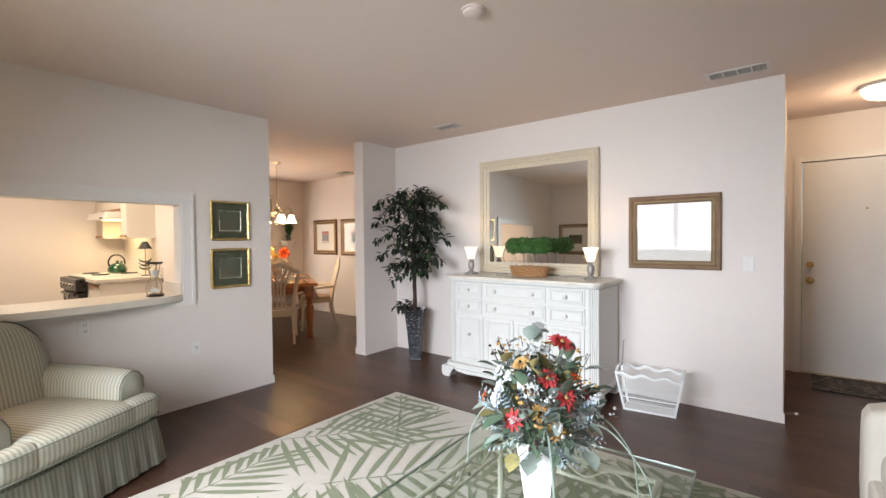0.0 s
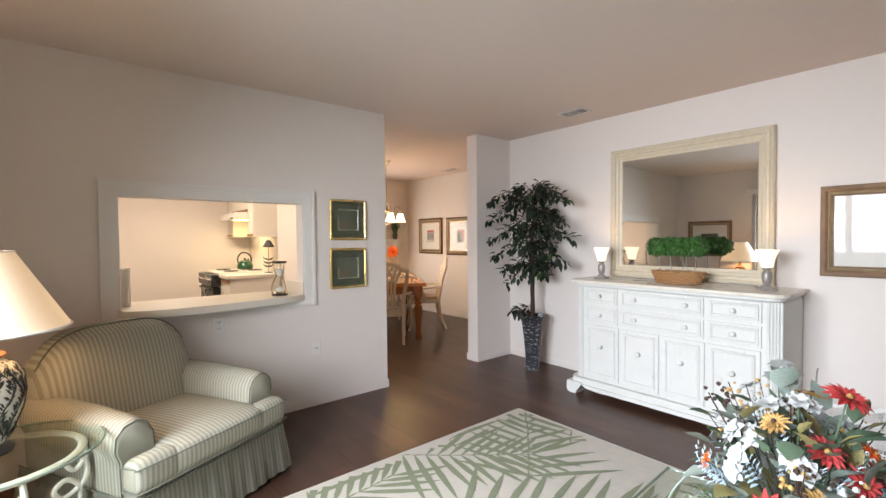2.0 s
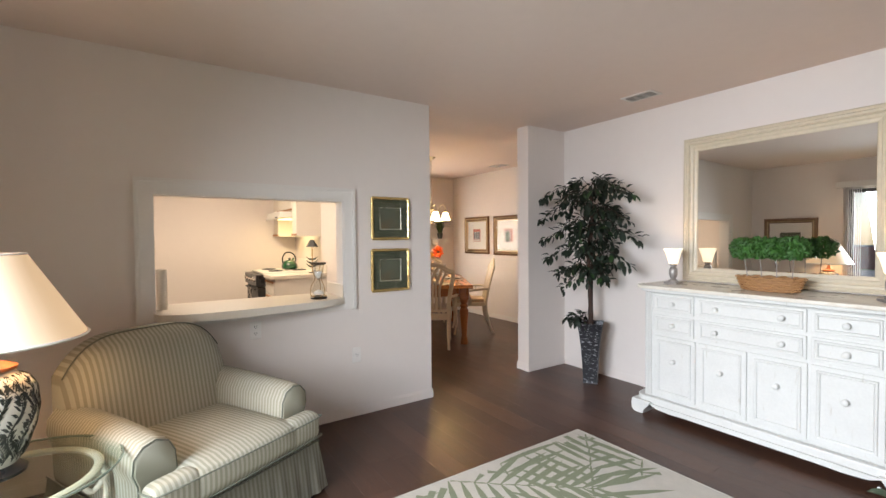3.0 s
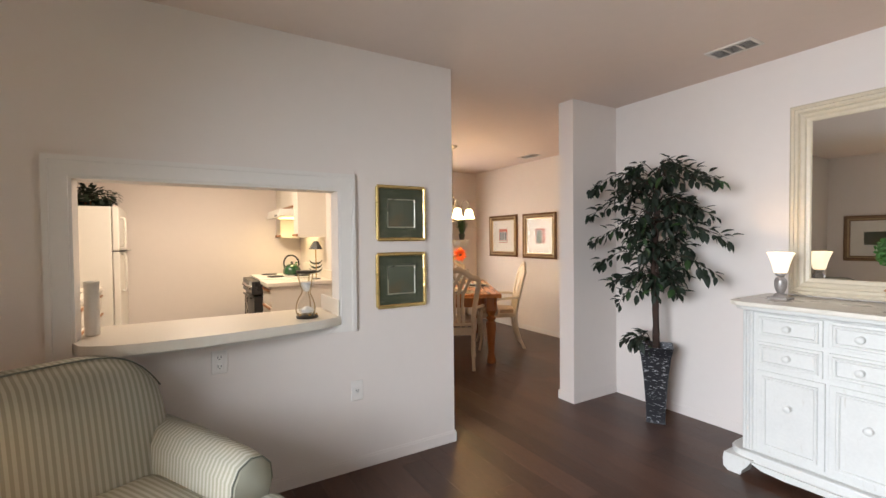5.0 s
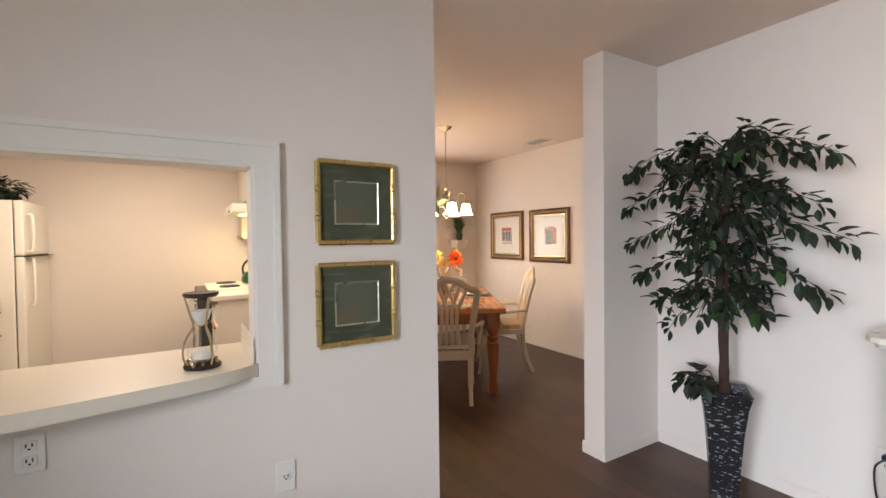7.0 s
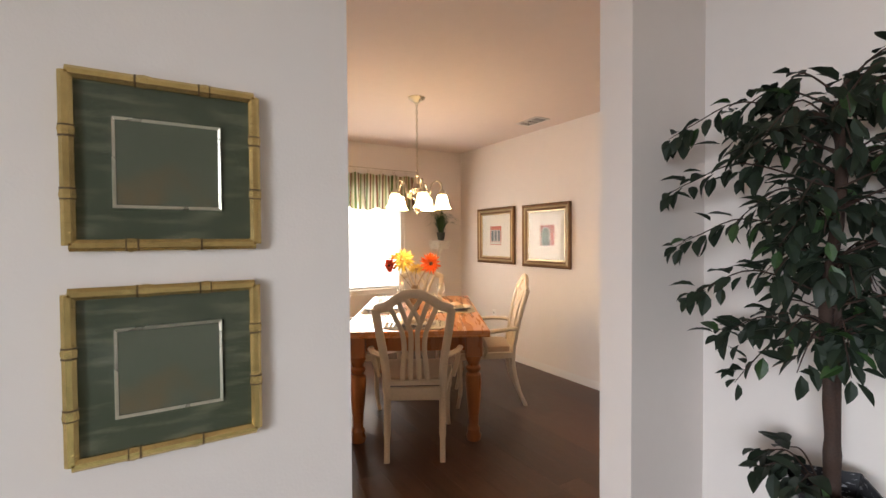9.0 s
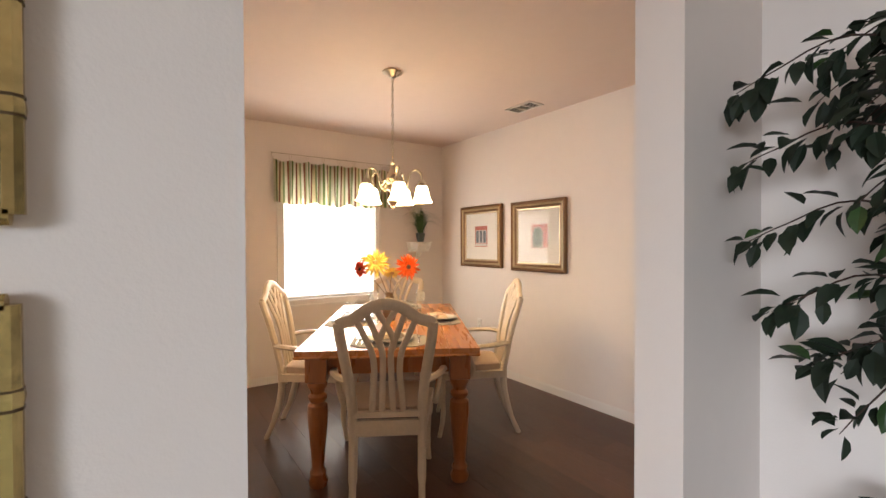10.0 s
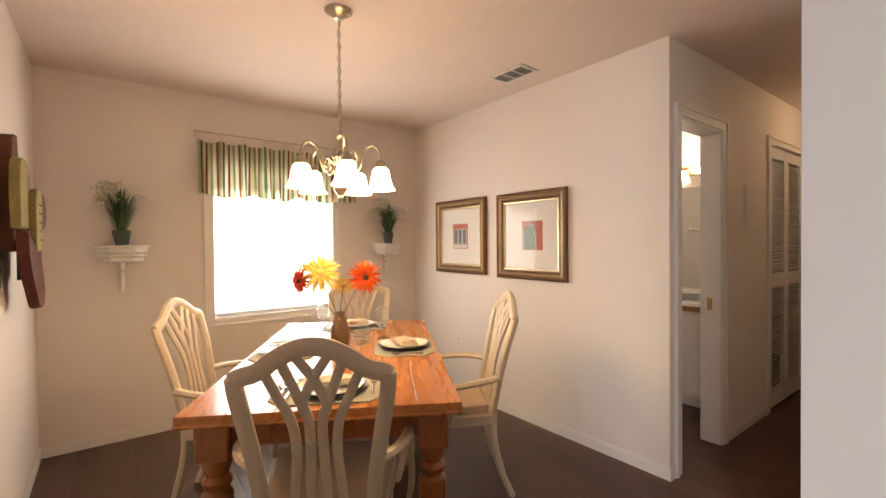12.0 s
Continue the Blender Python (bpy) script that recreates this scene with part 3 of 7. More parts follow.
def vent(x, y, sx, sy, slots, rz, label):
    v = thing("ceiling_vent", pose(x, y, H, 0, 0, rz), label, "vent")
    bm = cube(-sx / 2, sx / 2, -sy / 2, -sy / 2 + 0.02, -0.008, 0, 0.002)
    box(bm, -sx / 2, sx / 2, sy / 2 - 0.02, sy / 2, -0.008, 0, 0.002)
    box(bm, -sx / 2, -sx / 2 + 0.02, -sy / 2 + 0.02, sy / 2 - 0.02, -0.008, 0, 0.002)
    box(bm, sx / 2 - 0.02, sx / 2, -sy / 2 + 0.02, sy / 2 - 0.02, -0.008, 0, 0.002)
    part("frame", bm, VENT, v)
    # black sheet stands in for the shade of the duct above
    part("duct_dark", cube(-sx / 2 + 0.02, sx / 2 - 0.02, -sy / 2 + 0.02, sy / 2 - 0.02, -0.003, -0.001), DARK, v)
    w = (sx - 0.04) / slots
    for k in range(1, slots):
        part("divider", cube(-sx / 2 + 0.02 + k * w - 0.006, -sx / 2 + 0.02 + k * w + 0.006, -sy / 2 + 0.02, sy / 2 - 0.02, -0.008, -0.003), VENT, v)
    n = max(3, int((sy - 0.04) / 0.017))
    for k in range(n):
        yy = -sy / 2 + 0.02 + (k + 0.5) * (sy - 0.04) / n
        bm = cube(-sx / 2 + 0.021, sx / 2 - 0.021, -0.006, 0.006, -0.0006, 0.0006)
        bmesh.ops.transform(bm, matrix=pose(0, yy, -0.006, 38), verts=bm.verts)
        part("slat", bm, VENT, v)
    return v


vent(-6.0, 6.62, 0.29, 0.17, 3, 0, "white metal three-section ceiling vent in the dining room")
vent(-2.87, 5.38, 0.26, 0.16, 3, 0, "white metal ceiling vent above the fig tree")
vent(-0.475, 5.515, 0.36, 0.16, 4, 0, "wide white metal ceiling vent near the entry")
sd = thing("smoke_detector", pose(-1.403, 3.707, H, 180), "round white smoke detector on the ceiling", "smoke detector")
part("base", lathe([(0.002, 0), (0.060, 0), (0.060, 0.010), (0.002, 0.010)], 28), CEIL, sd, smooth=True)
part("cover", lathe([(0.002, 0.010), (0.053, 0.010), (0.049, 0.022), (0.03, 0.030), (0.002, 0.030)], 28), CEIL, sd, smooth=True)
el = thing("entry_ceiling_light", pose(0.36, 6.55, H, 180), "lit white glass dome light on the entry ceiling", "ceiling light")
part("rim", lathe([(0.05, 0), (0.145, 0), (0.145, 0.02), (0.05, 0.02)], 28), TRIM, el, smooth=True)
part("glass_dome", lathe([(0.135, 0.02), (0.128, 0.05), (0.10, 0.085), (0.05, 0.105), (0.002, 0.11)], 28), glowing("lit_dome", (1, 0.82, 0.55), 5.0), el, "glowing glass dome", True)
# fixture out of view, added to carry the assumed kitchen light
kl = thing("kitchen_ceiling_light", pose(-5.9, 2.75, H, 180), "assumed white box ceiling light over the kitchen, out of view", "ceiling light")
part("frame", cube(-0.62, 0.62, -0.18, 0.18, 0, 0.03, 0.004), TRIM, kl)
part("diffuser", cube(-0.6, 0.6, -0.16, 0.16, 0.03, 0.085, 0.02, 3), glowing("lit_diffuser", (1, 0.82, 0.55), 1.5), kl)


def plate(y_or_x, z, axis, at, sign, kind):
    """A wall plate, its face towards sign along axis."""
    rz = {("x", 1): 90, ("x", -1): -90, ("y", -1): 0, ("y", 1): 180}[(axis, sign)]
    p = pose(at, y_or_x, z, 0, 0, rz) if axis == "x" else pose(y_or_x, at, z, 0, 0, rz)
    ob = thing("light_switch" if kind == "switch" else "wall_outlet", p, "white light switch plate with a rocker" if kind == "switch" else "white plastic electrical outlet on the wall", "switch" if kind == "switch" else "outlet")
    part("cover_plate", cube(-0.036, 0.036, -0.006, 0, -0.058, 0.058, 0.003), TRIM, ob)
    if kind == "switch":
        part("toggle", cube(-0.006, 0.006, -0.016, -0.006, -0.012, 0.012, 0.002), TRIM, ob)
        return ob
    for dz in ((0.022, -0.022) if kind == "duplex" else (0.0,)):
        part("socket", cube(-0.017, 0.017, -0.009, -0.006, dz - 0.016, dz + 0.016, 0.003), TRIM, ob)
        for dx in (-0.007, 0.007):
            part("slot", cube(dx - 0.0018, dx + 0.0018, -0.0098, -0.009, dz - 0.002, dz + 0.009), BLACK, ob)
        part("slot", cube(-0.003, 0.003, -0.0098, -0.009, dz - 0.010, dz - 0.005), BLACK, ob)
    return ob


plate(2.722, 0.737, "x", XK, 1, "duplex")
plate(3.432, 0.463, "x", XK, 1, "jack")
plate(-6.949, 0.458, "y", YR, -1, "duplex")
plate(-0.425, 1.116, "y", YD, -1, "switch")
plate(-2.90, 0.33, "y", YD, -1, "duplex")
cord = thing("power_cord", pose(0, 0, 0), "black lamp cord plugged in behind the dresser", "cord")
part("plug", cube(-2.912, -2.888, YD - 0.035, YD - 0.006, 0.34, 0.365, 0.003), BLACK, cord)
part("cable", sweep(spline([(-2.9, YD - 0.035, 0.35), (-2.93, YD - 0.05, 0.30), (-2.92, YD - 0.045, 0.16), (-2.88, YD - 0.04, 0.10), (-2.80, YD - 0.03, 0.12)], 6), 0.004, 6), BLACK, cord, smooth=True)

# bathroom door casing, bathroom, closet
bd = thing("door_2", pose(0, 0, 0), "open bathroom doorway with moulded white casing", "door", kind="structure")
strip_frame("casing", "x", -5.12, 7.03, 7.60, 0, 2.025, 0.065, 0.02, bd, "LRT")
for y0, y1, z1 in ((7.03, 7.042, 2.025), (7.585, 7.60, 2.025)):
    part("jamb", cube(-5.242, -5.118, y0, y1, 0, z1), TRIM, bd)
part("jamb", cube(-5.242, -5.118, 7.042, 7.585, 2.010, 2.025), TRIM, bd)
part("strike_plate", cube(-5.20, -5.17, 7.582, 7.585, 0.87, 0.95), BRASS, bd, "brass strike plate")
van = thing("bathroom_vanity", pose(0, 0, 0), "white bathroom vanity with a wood-edged counter", "vanity")
part("cabinet", cube(-7.0, -5.30, 8.10, 8.60, 0.10, 0.77, 0.003), CABINET, van)
part("toe_kick", cube(-7.0, -5.30, 8.16, 8.60, 0.0, 0.10), CABINET, van)
part("counter_edge", cube(-7.0, -5.28, 8.06, 8.085, 0.77, 0.81), OAK, van, "brown wooden edge strip")
part("counter_top", cube(-7.0, -5.28, 8.085, 8.62, 0.77, 0.835, 0.004), PLATE, van)
bs = thing("hand_towel", pose(-5.62, 8.3, 0.835), "folded grey and white towel on the vanity", "towel")
for k in range(3):
    part("fold", cube(-0.09, 0.09, -0.06, 0.06, 0.002 + k * 0.022, 0.022 + k * 0.022, 0.009, 2), material("towel_cloth", (0.42, 0.40, 0.38), 0.95, vary=0.3, scale=30), bs)
single("bathroom_mirror", cube(-6.9, -5.32, 8.605, 8.618, 0.90, 1.80), MIRROR, pose(0, 0, 0), "plain frameless bathroom mirror above the vanity", "mirror")
vl = thing("vanity_light", pose(-5.75, 8.60, 1.93), "lit bathroom light bar with glass shades", "wall light")
part("bar", cube(-0.34, 0.34, -0.05, 0.018, -0.03, 0.05, 0.006), BRASS, vl)
for k in range(3):
    part("glass_shade", lathe([(0.03, 0.0), (0.062, -0.10), (0.058, -0.105), (0.025, -0.01)], 18), LAMPGLASS, vl, "glowing glass shade", True).matrix_basis = pose(-0.2 + 0.2 * k, -0.12, 0.0)
    part("arm", sweep([(-0.2 + 0.2 * k, -0.05, 0.02), (-0.2 + 0.2 * k, -0.12, 0.03), (-0.2 + 0.2 * k, -0.12, 0.0)], 0.009, 8), BRASS, vl, smooth=True)
tb = thing("towel_bar", pose(-5.62, 8.605, 1.42), "chrome towel bar on the bathroom wall", "towel bar")
part("rail", sweep([(-0.12, -0.06, 0), (0.12, -0.06, 0)], 0.008, 8), CHROME, tb, smooth=True)
part("bracket", cube(-0.125, -0.105, -0.06, 0, -0.012, 0.012, 0.003), CHROME, tb)
part("bracket", cube(0.105, 0.125, -0.06, 0, -0.012, 0.012, 0.003), CHROME, tb)
cd = thing("closet_door", pose(-5.12, 8.48, 0), "white louvred bifold closet doors, closed", "door")
for leaf in range(2):
    y0 = 0.012 + leaf * 0.40
    lf = part("door_leaf", cube(-0.03, 0.0, y0, y0 + 0.05, 0.02, 2.04, 0.002), DOOR, cd)
    part("stile", cube(-0.03, 0.0, y0 + 0.345, y0 + 0.395, 0.02, 2.04, 0.002), DOOR, lf)
    for z0, z1 in ((0.02, 0.14), (0.95, 1.06), (1.96, 2.04)):
        part("rail", cube(-0.028, -0.002, y0 + 0.05, y0 + 0.345, z0, z1), DOOR, lf)
    lv = mesh("louvre", sweep([(-0.015, y0 + 0.05, 0), (-0.015, y0 + 0.345, 0)], 0.019, 4, side=(0.6, 0, -0.8), flat=0.18), DOOR)
    for a, b in ((0.16, 0.94), (1.08, 1.95)):
        z = a
        while z < b:
            o = new("louvre", lv)
            o.parent, o.location = lf, (0, 0, z)
            z += 0.0265
part("knob", lathe([(0.004, 0), (0.006, 0.012), (0.014, 0.02), (0.010, 0.03), (0.002, 0.032)], 12), DOOR, cd, smooth=True).matrix_basis = pose(0, 0.37, 0.98, 0, 90)
ccs = thing("closet_casing", pose(0, 0, 0), "white moulded casing round the closet doors", "trim", kind="structure")
strip_frame("casing", "x", -5.12, 8.48, 9.30, 0, 2.06, 0.055, 0.016, ccs, "LRT")
fp = thing("breaker_panel", pose(-5.12, 8.08, 1.55), "painted-over breaker panel door in the hallway wall", "panel")
part("panel_frame", cube(0, 0.008, -0.11, 0.11, -0.16, 0.16, 0.003), WALL, fp)
part("panel_door", cube(0.008, 0.013, -0.09, 0.09, -0.14, 0.14, 0.002), WALL, fp)
part("latch", cube(0.013, 0.018, 0.06, 0.075, -0.02, 0.02, 0.001), WALL, fp)
hl = thing("hall_ceiling_light", pose(-4.55, 9.0, H, 180), "lit glass dome light on the hallway ceiling", "ceiling light")
part("rim", lathe([(0.05, 0), (0.13, 0), (0.13, 0.02), (0.05, 0.02)], 24), TRIM, hl, smooth=True)
part("glass_dome", lathe([(0.12, 0.02), (0.11, 0.05), (0.07, 0.085), (0.002, 0.10)], 24), glowing("lit_hall_dome", (1, 0.78, 0.48), 4.0), hl, smooth=True)

# ---- living room ----


def framed(name, m, w, h, profile, mats, label, category, mat_w, mat, picture, pw, ph, pdx=0, pdz=0, group=""):
    """A framed picture, its back on the wall, its face towards local -y."""
    f = thing(name, m, label, category, group)
    for k, (p, mt) in enumerate(zip(profile, mats)):
        part("frame_moulding" if k else "frame", moulded(w, h, p), mt, f)
    inset = profile[-1][-1][0]
    part("mat", cube(-w / 2 + inset, w / 2 - inset, -0.008, -0.004, -h / 2 + inset, h / 2 - inset), mat, f)
    if picture:
        part("print", cube(pdx - pw / 2, pdx + pw / 2, -0.0095, -0.008, pdz - ph / 2, pdz + ph / 2), picture, f)
    g = part("glass", cube(-w / 2 + inset, w / 2 - inset, -0.0135, -0.0115, -h / 2 + inset, h / 2 - inset), PICGLASS, f)
    g.visible_shadow = False
    return f


BEVEL = material("gilt_bevel", (0.58, 0.56, 0.46), 0.28, 0.7, 0.1)

# two square green-matted pictures in gilt bamboo frames
def bamboo(m, label):
    f = thing("bamboo_picture", m, label, "picture", "pair of bamboo-framed pictures")
    w = 0.157
    k = 0
    for a, b in (((-w, w), (w, w)), ((w, w), (w, -w)), ((w, -w), (-w, -w)), ((-w, -w), (-w, w))):
        d = Vector((b[0] - a[0], 0, b[1] - a[1]))
        pts, rad = [], []
        for q in range(25):
            t = q / 24
            pts.append(Vector((a[0], -0.014, a[1])) + d * t)
            near = min(abs(t - c) for c in ((0.3, 0.66) if k % 2 else (0.36, 0.7)))
            rad.append(0.0118 + (0.0022 if near < 0.022 else 0.0))
        part("frame_rail", sweep(pts, rad, 8), GOLD, f, "gilt bamboo-shaped rail", True)
        for c in (0.3, 0.66) if k % 2 else (0.36, 0.7):
            for s in (-0.02, 0.02):
                p = Vector((a[0], -0.014, a[1])) + d * (c + s * 1.5)
                e = d.normalized() * 0.0016
                part("joint_line", sweep([p - e, p + e], 0.0130, 8), GOLDDARK, f)
        k += 1
    part("mat", cube(-0.150, 0.150, -0.010, -0.003, -0.150, 0.150), GREENMAT, f)
    part("print", cube(-0.0855, 0.0855, -0.0116, -0.009, -0.0795, 0.0795), PRINTGREY, f)
    part("bevel_line", moulded(0.186, 0.174, ((0, 0.009), (0.001, 0.0150), (0.002, 0.0150), (0.0065, 0.0120))), BEVEL, f)
    g = part("glass", cube(-0.150, 0.150, -0.0185, -0.017, -0.150, 0.150), PICGLASS, f)
    g.visible_shadow = False
    return f


bamboo(pose(XK, 3.726, 1.495, 0, 0, 90), "upper green-matted picture in a gilt bamboo frame")
bamboo(pose(XK, 3.722, 1.092, 0, 0, 90), "lower green-matted picture in a gilt bamboo frame")

brown_profile = [((0, 0), (0, 0.022), (0.008, 0.03), (0.026, 0.034), (0.04, 0.026)), ((0.04, 0.026), (0.047, 0.030), (0.055, 0.022)), ((0.055, 0.022), (0.066, 0.018), (0.068, 0.004))]
def brown(m, label, pic):
    return framed("brown_framed_picture", m, 0.662, 0.588, brown_profile, [BROWNFRAME, BRONZELIT, BROWNFRAME], label, "picture", 0, MATBOARD, pic, 0.26, 0.17)


brown(pose(-0.921, YD, 1.358), "large matted picture in a carved brown frame, reflecting the patio", None)
brown(pose(-3.45, YB, 1.36, 0, 0, 180), "matted picture in a carved brown frame above the armchair", PRINTGREY)

# dresser
dr = thing("dresser", pose(0, 0, 0), "distressed white wooden dresser with drawers, doors and bracket feet", "dresser")
DY, BY = 5.275, 5.775
part("body", cube(-2.765, -1.335, DY + 0.012, BY, 0.13, 0.925, 0.02, 3), WHITEWOOD, dr)
def top_outline(o):
    x0, x1, y0, y1 = -2.85 - o, -1.305 + o, DY - 0.035 - o, BY
    c = 0.09
    pts = [(x0, y1), (x0, y0 + c)] + [(x0 + c - c * math.cos(a), y0 + c - c * math.sin(a)) for a in (0.4, 0.8, 1.2)] + [(x0 + c, y0), (x1 - c, y0)] + [(x1 - c + c * math.sin(a), y0 + c - c * math.cos(a)) for a in (0.4, 0.8, 1.2)] + [(x1, y0 + c), (x1, y1)]
    return pts
TOPWOOD = two_tone("worn_white_top", (0.70, 0.65, 0.57), (0.50, 0.42, 0.33), "noise", 0.3, 0.5, 0.75, (1, 5, 1), 6.0, 0.05)
part("top", prism(top_outline(0), 0.947, 0.972, 0.006), TOPWOOD, dr, "worn cream top board")
part("top_moulding", prism(top_outline(-0.02), 0.925, 0.947, 0.006), WHITEWOOD, dr)
part("plinth", prism([(x, y) for x, y in top_outline(-0.01)], 0.085, 0.135, 0.008), WHITEWOOD, dr)
apron = prism([(-2.72, 0.086), (-2.66, 0.060), (-2.55, 0.052), (-2.45, 0.056), (-1.71, 0.056), (-1.61, 0.052), (-1.50, 0.060), (-1.44, 0.086)], DY - 0.036, DY - 0.016)
bmesh.ops.transform(apron, matrix=Matrix(((1, 0, 0, 0), (0, 0, 1, 0), (0, 1, 0, 0), (0, 0, 0, 1))), verts=apron.verts)
part("apron", apron, WHITEWOOD, dr)
for x0, x1 in ((-2.84, -2.695), (-1.46, -1.315)):
    for y0, y1 in ((DY - 0.05, DY + 0.07), (BY - 0.09, BY)):
        sgn = 1 if x0 < -2 else -1
        xo, xi = (x0, x1) if sgn > 0 else (x1, x0)
        prof = [(xo, 0.10), (xo - sgn * 0.006, 0.06), (xo - sgn * 0.004, 0.02), (xo + sgn * 0.02, 0.0), (xo + sgn * 0.085, 0.0), (xo + sgn * 0.095, 0.03), (xo + sgn * 0.12, 0.06), (xi, 0.10)]
        bm = bmesh.new()
        a = [bm.verts.new((x, y0, z)) for x, z in prof]
        b = [bm.verts.new((x, y1, z)) for x, z in prof]
        n = len(a)
        for k in range(n):
            bm.faces.new((a[k], a[(k + 1) % n], b[(k + 1) % n], b[k]))
        bm.faces.new(a)
        bm.faces.new(b)
        part("foot", bm, WHITEWOOD, dr)
for xc in (-2.765, -1.335):
    for k in range(3 if xc < -2 else 5):
        sx = 1 if xc < -2 else -1
        part("pilaster_flute", sweep([(xc + sx * (0.006 + 0.017 * k), DY + 0.008, 0.14), (xc + sx * (0.006 + 0.017 * k), DY + 0.008, 0.92)], 0.0085, 8), WHITEWOOD, dr, smooth=True)


def front(name, x0, x1, z0, z1, knobs, inset=0.018):
    d = part(name, cube(x0 + 0.004, x1 - 0.004, DY, DY + 0.014, z0 + 0.004, z1 - 0.004, 0.002), WHITEWOOD, dr)
    bm = moulded(x1 - x0 - 2 * inset, z1 - z0 - 2 * inset, ((0, 0), (0.004, 0.007), (0.012, 0.004), (0.016, 0.007), (0.020, 0.0)))
    bmesh.ops.translate(bm, vec=((x0 + x1) / 2, DY, (z0 + z1) / 2), verts=bm.verts)
    part("panel_moulding", bm, WHITEWOOD, d)
    for kx, kz in knobs:
        bm = lathe([(0.002, 0), (0.017, 0), (0.015, 0.004), (0.009, 0.008), (0.008, 0.014), (0.017, 0.022), (0.018, 0.028), (0.012, 0.033), (0.002, 0.034)], 18)
        bmesh.ops.transform(bm, matrix=pose(kx, DY, kz, 90), verts=bm.verts)
        part("knob", bm, WHITEWOOD, d, smooth=True)


for z0, z1 in ((0.775, 0.917), (0.618, 0.762)):
    zc = (z0 + z1) / 2
    front("drawer", -2.705, -2.405, z0, z1, [(-2.555, zc)])
    front("drawer", -2.39, -1.775, z0, z1, [(-2.265, zc), (-1.895, zc)])
    front("drawer", -1.76, -1.44, z0, z1, [(-1.60, zc)])
xs = (-2.705, -2.39, -2.075, -1.765, -1.44)
for a, b in zip(xs, xs[1:]):
    front("cabinet_door", a + 0.004, b - 0.004, 0.155, 0.605, [((a + b) / 2, 0.43)], 0.03)

# leaning mirror in a cream frame
mi = thing("dresser_mirror", pose(-2.112, YD - 0.018, 1.545, -0.45), "large mirror in a fluted cream wooden frame on the dresser", "mirror")
prof = [((0, -0.012), (0, 0.03), (0.010, 0.038), (0.022, 0.030)), ((0.022, 0.030), (0.030, 0.040), (0.044, 0.040), (0.050, 0.028)), ((0.050, 0.028), (0.060, 0.034), (0.074, 0.028), (0.080, 0.016)), ((0.080, 0.016), (0.096, 0.012), (0.104, 0.002))]
for k, p in enumerate(prof):
    part("frame" if not k else "frame_moulding", moulded(1.232, 1.128, p), CREAM, mi)
part("looking_glass", cube(-0.513, 0.513, -0.004, 0.004, -0.461, 0.461), MIRROR, mi, "silvered mirror glass")


def accent_lamp(m, label):
    l = thing("accent_lamp", m, label, "lamp", "pair of dresser lamps")
    part("base", prism([(-0.048, -0.048), (0.048, -0.048), (0.048, 0.048), (-0.048, 0.048)], 0, 0.016, 0.004), PEWTER, l)
    part("stem", lathe([(0.036, 0.016), (0.03, 0.03), (0.016, 0.036), (0.024, 0.052), (0.030, 0.075), (0.030, 0.11), (0.022, 0.125), (0.014, 0.13), (0.026, 0.142), (0.024, 0.15), (0.012, 0.156)], 16), PEWTER, l, "grey turned baluster stem", True)
    part("glass_shade", lathe([(0.028, 0.152), (0.034, 0.16), (0.041, 0.195), (0.055, 0.24), (0.066, 0.266), (0.063, 0.267), (0.051, 0.24), (0.037, 0.195), (0.026, 0.164)], 6 * 4), LAMPGLASS, l, "glowing alabaster glass shade", True)
    return l


l1 = accent_lamp(pose(-2.675, 5.50, 0.972), "small pewter lamp with a lit flared glass shade")
copy_thing(l1, pose(-1.47, 5.48, 0.972, 0, 0, 30))
bulb("accent_bulb", (-2.675, 5.50, 1.205), 2.2, AMBER, 0.018)
bulb("accent_bulb", (-1.47, 5.48, 1.205), 2.2, AMBER, 0.018)

# boxwood in a wicker basket
bw = thing("boxwood_basket", pose(-2.05, 5.52, 0.972), "clipped green boxwood row in an oval wicker basket", "plant")
bm = lathe([(0.10, 0), (0.115, 0.004), (0.13, 0.05), (0.138, 0.088), (0.13, 0.09), (0.12, 0.05), (0.10, 0.01)], 40)
bmesh.ops.scale(bm, vec=(1.32, 0.62, 1), verts=bm.verts)
part("basket", bm, WICKER, bw, "brown woven wicker basket", True)
for k in range(5):
    z = 0.012 + k * 0.019
    s = (0.115 + 0.024 * k / 4)
    part("weave_band", sweep([(1.32 * (s + 0.004 + 0.005 * (-1) ** (q // 2 + k)) * math.cos(q * math.pi / 30), 0.62 * (s + 0.004 + 0.005 * (-1) ** (q // 2 + k)) * math.sin(q * math.pi / 30), z + 0.003 * (-1) ** (q // 2 + k)) for q in range(60)], 0.0075, 6, closed=True), WICKER, bw, smooth=True)
rnd = random.Random(4)
for k in range(4):
    part("stem", sweep([(-0.12 + 0.08 * k, 0, 0.05), (-0.150 + 0.094 * k, 0, 0.23)], 0.003, 6), PEWTER, bw, smooth=True)
BOX = material("boxwood_leaf", (0.045, 0.135, 0.022), 0.5, vary=0.5, scale=14)
bm = bmesh.new()
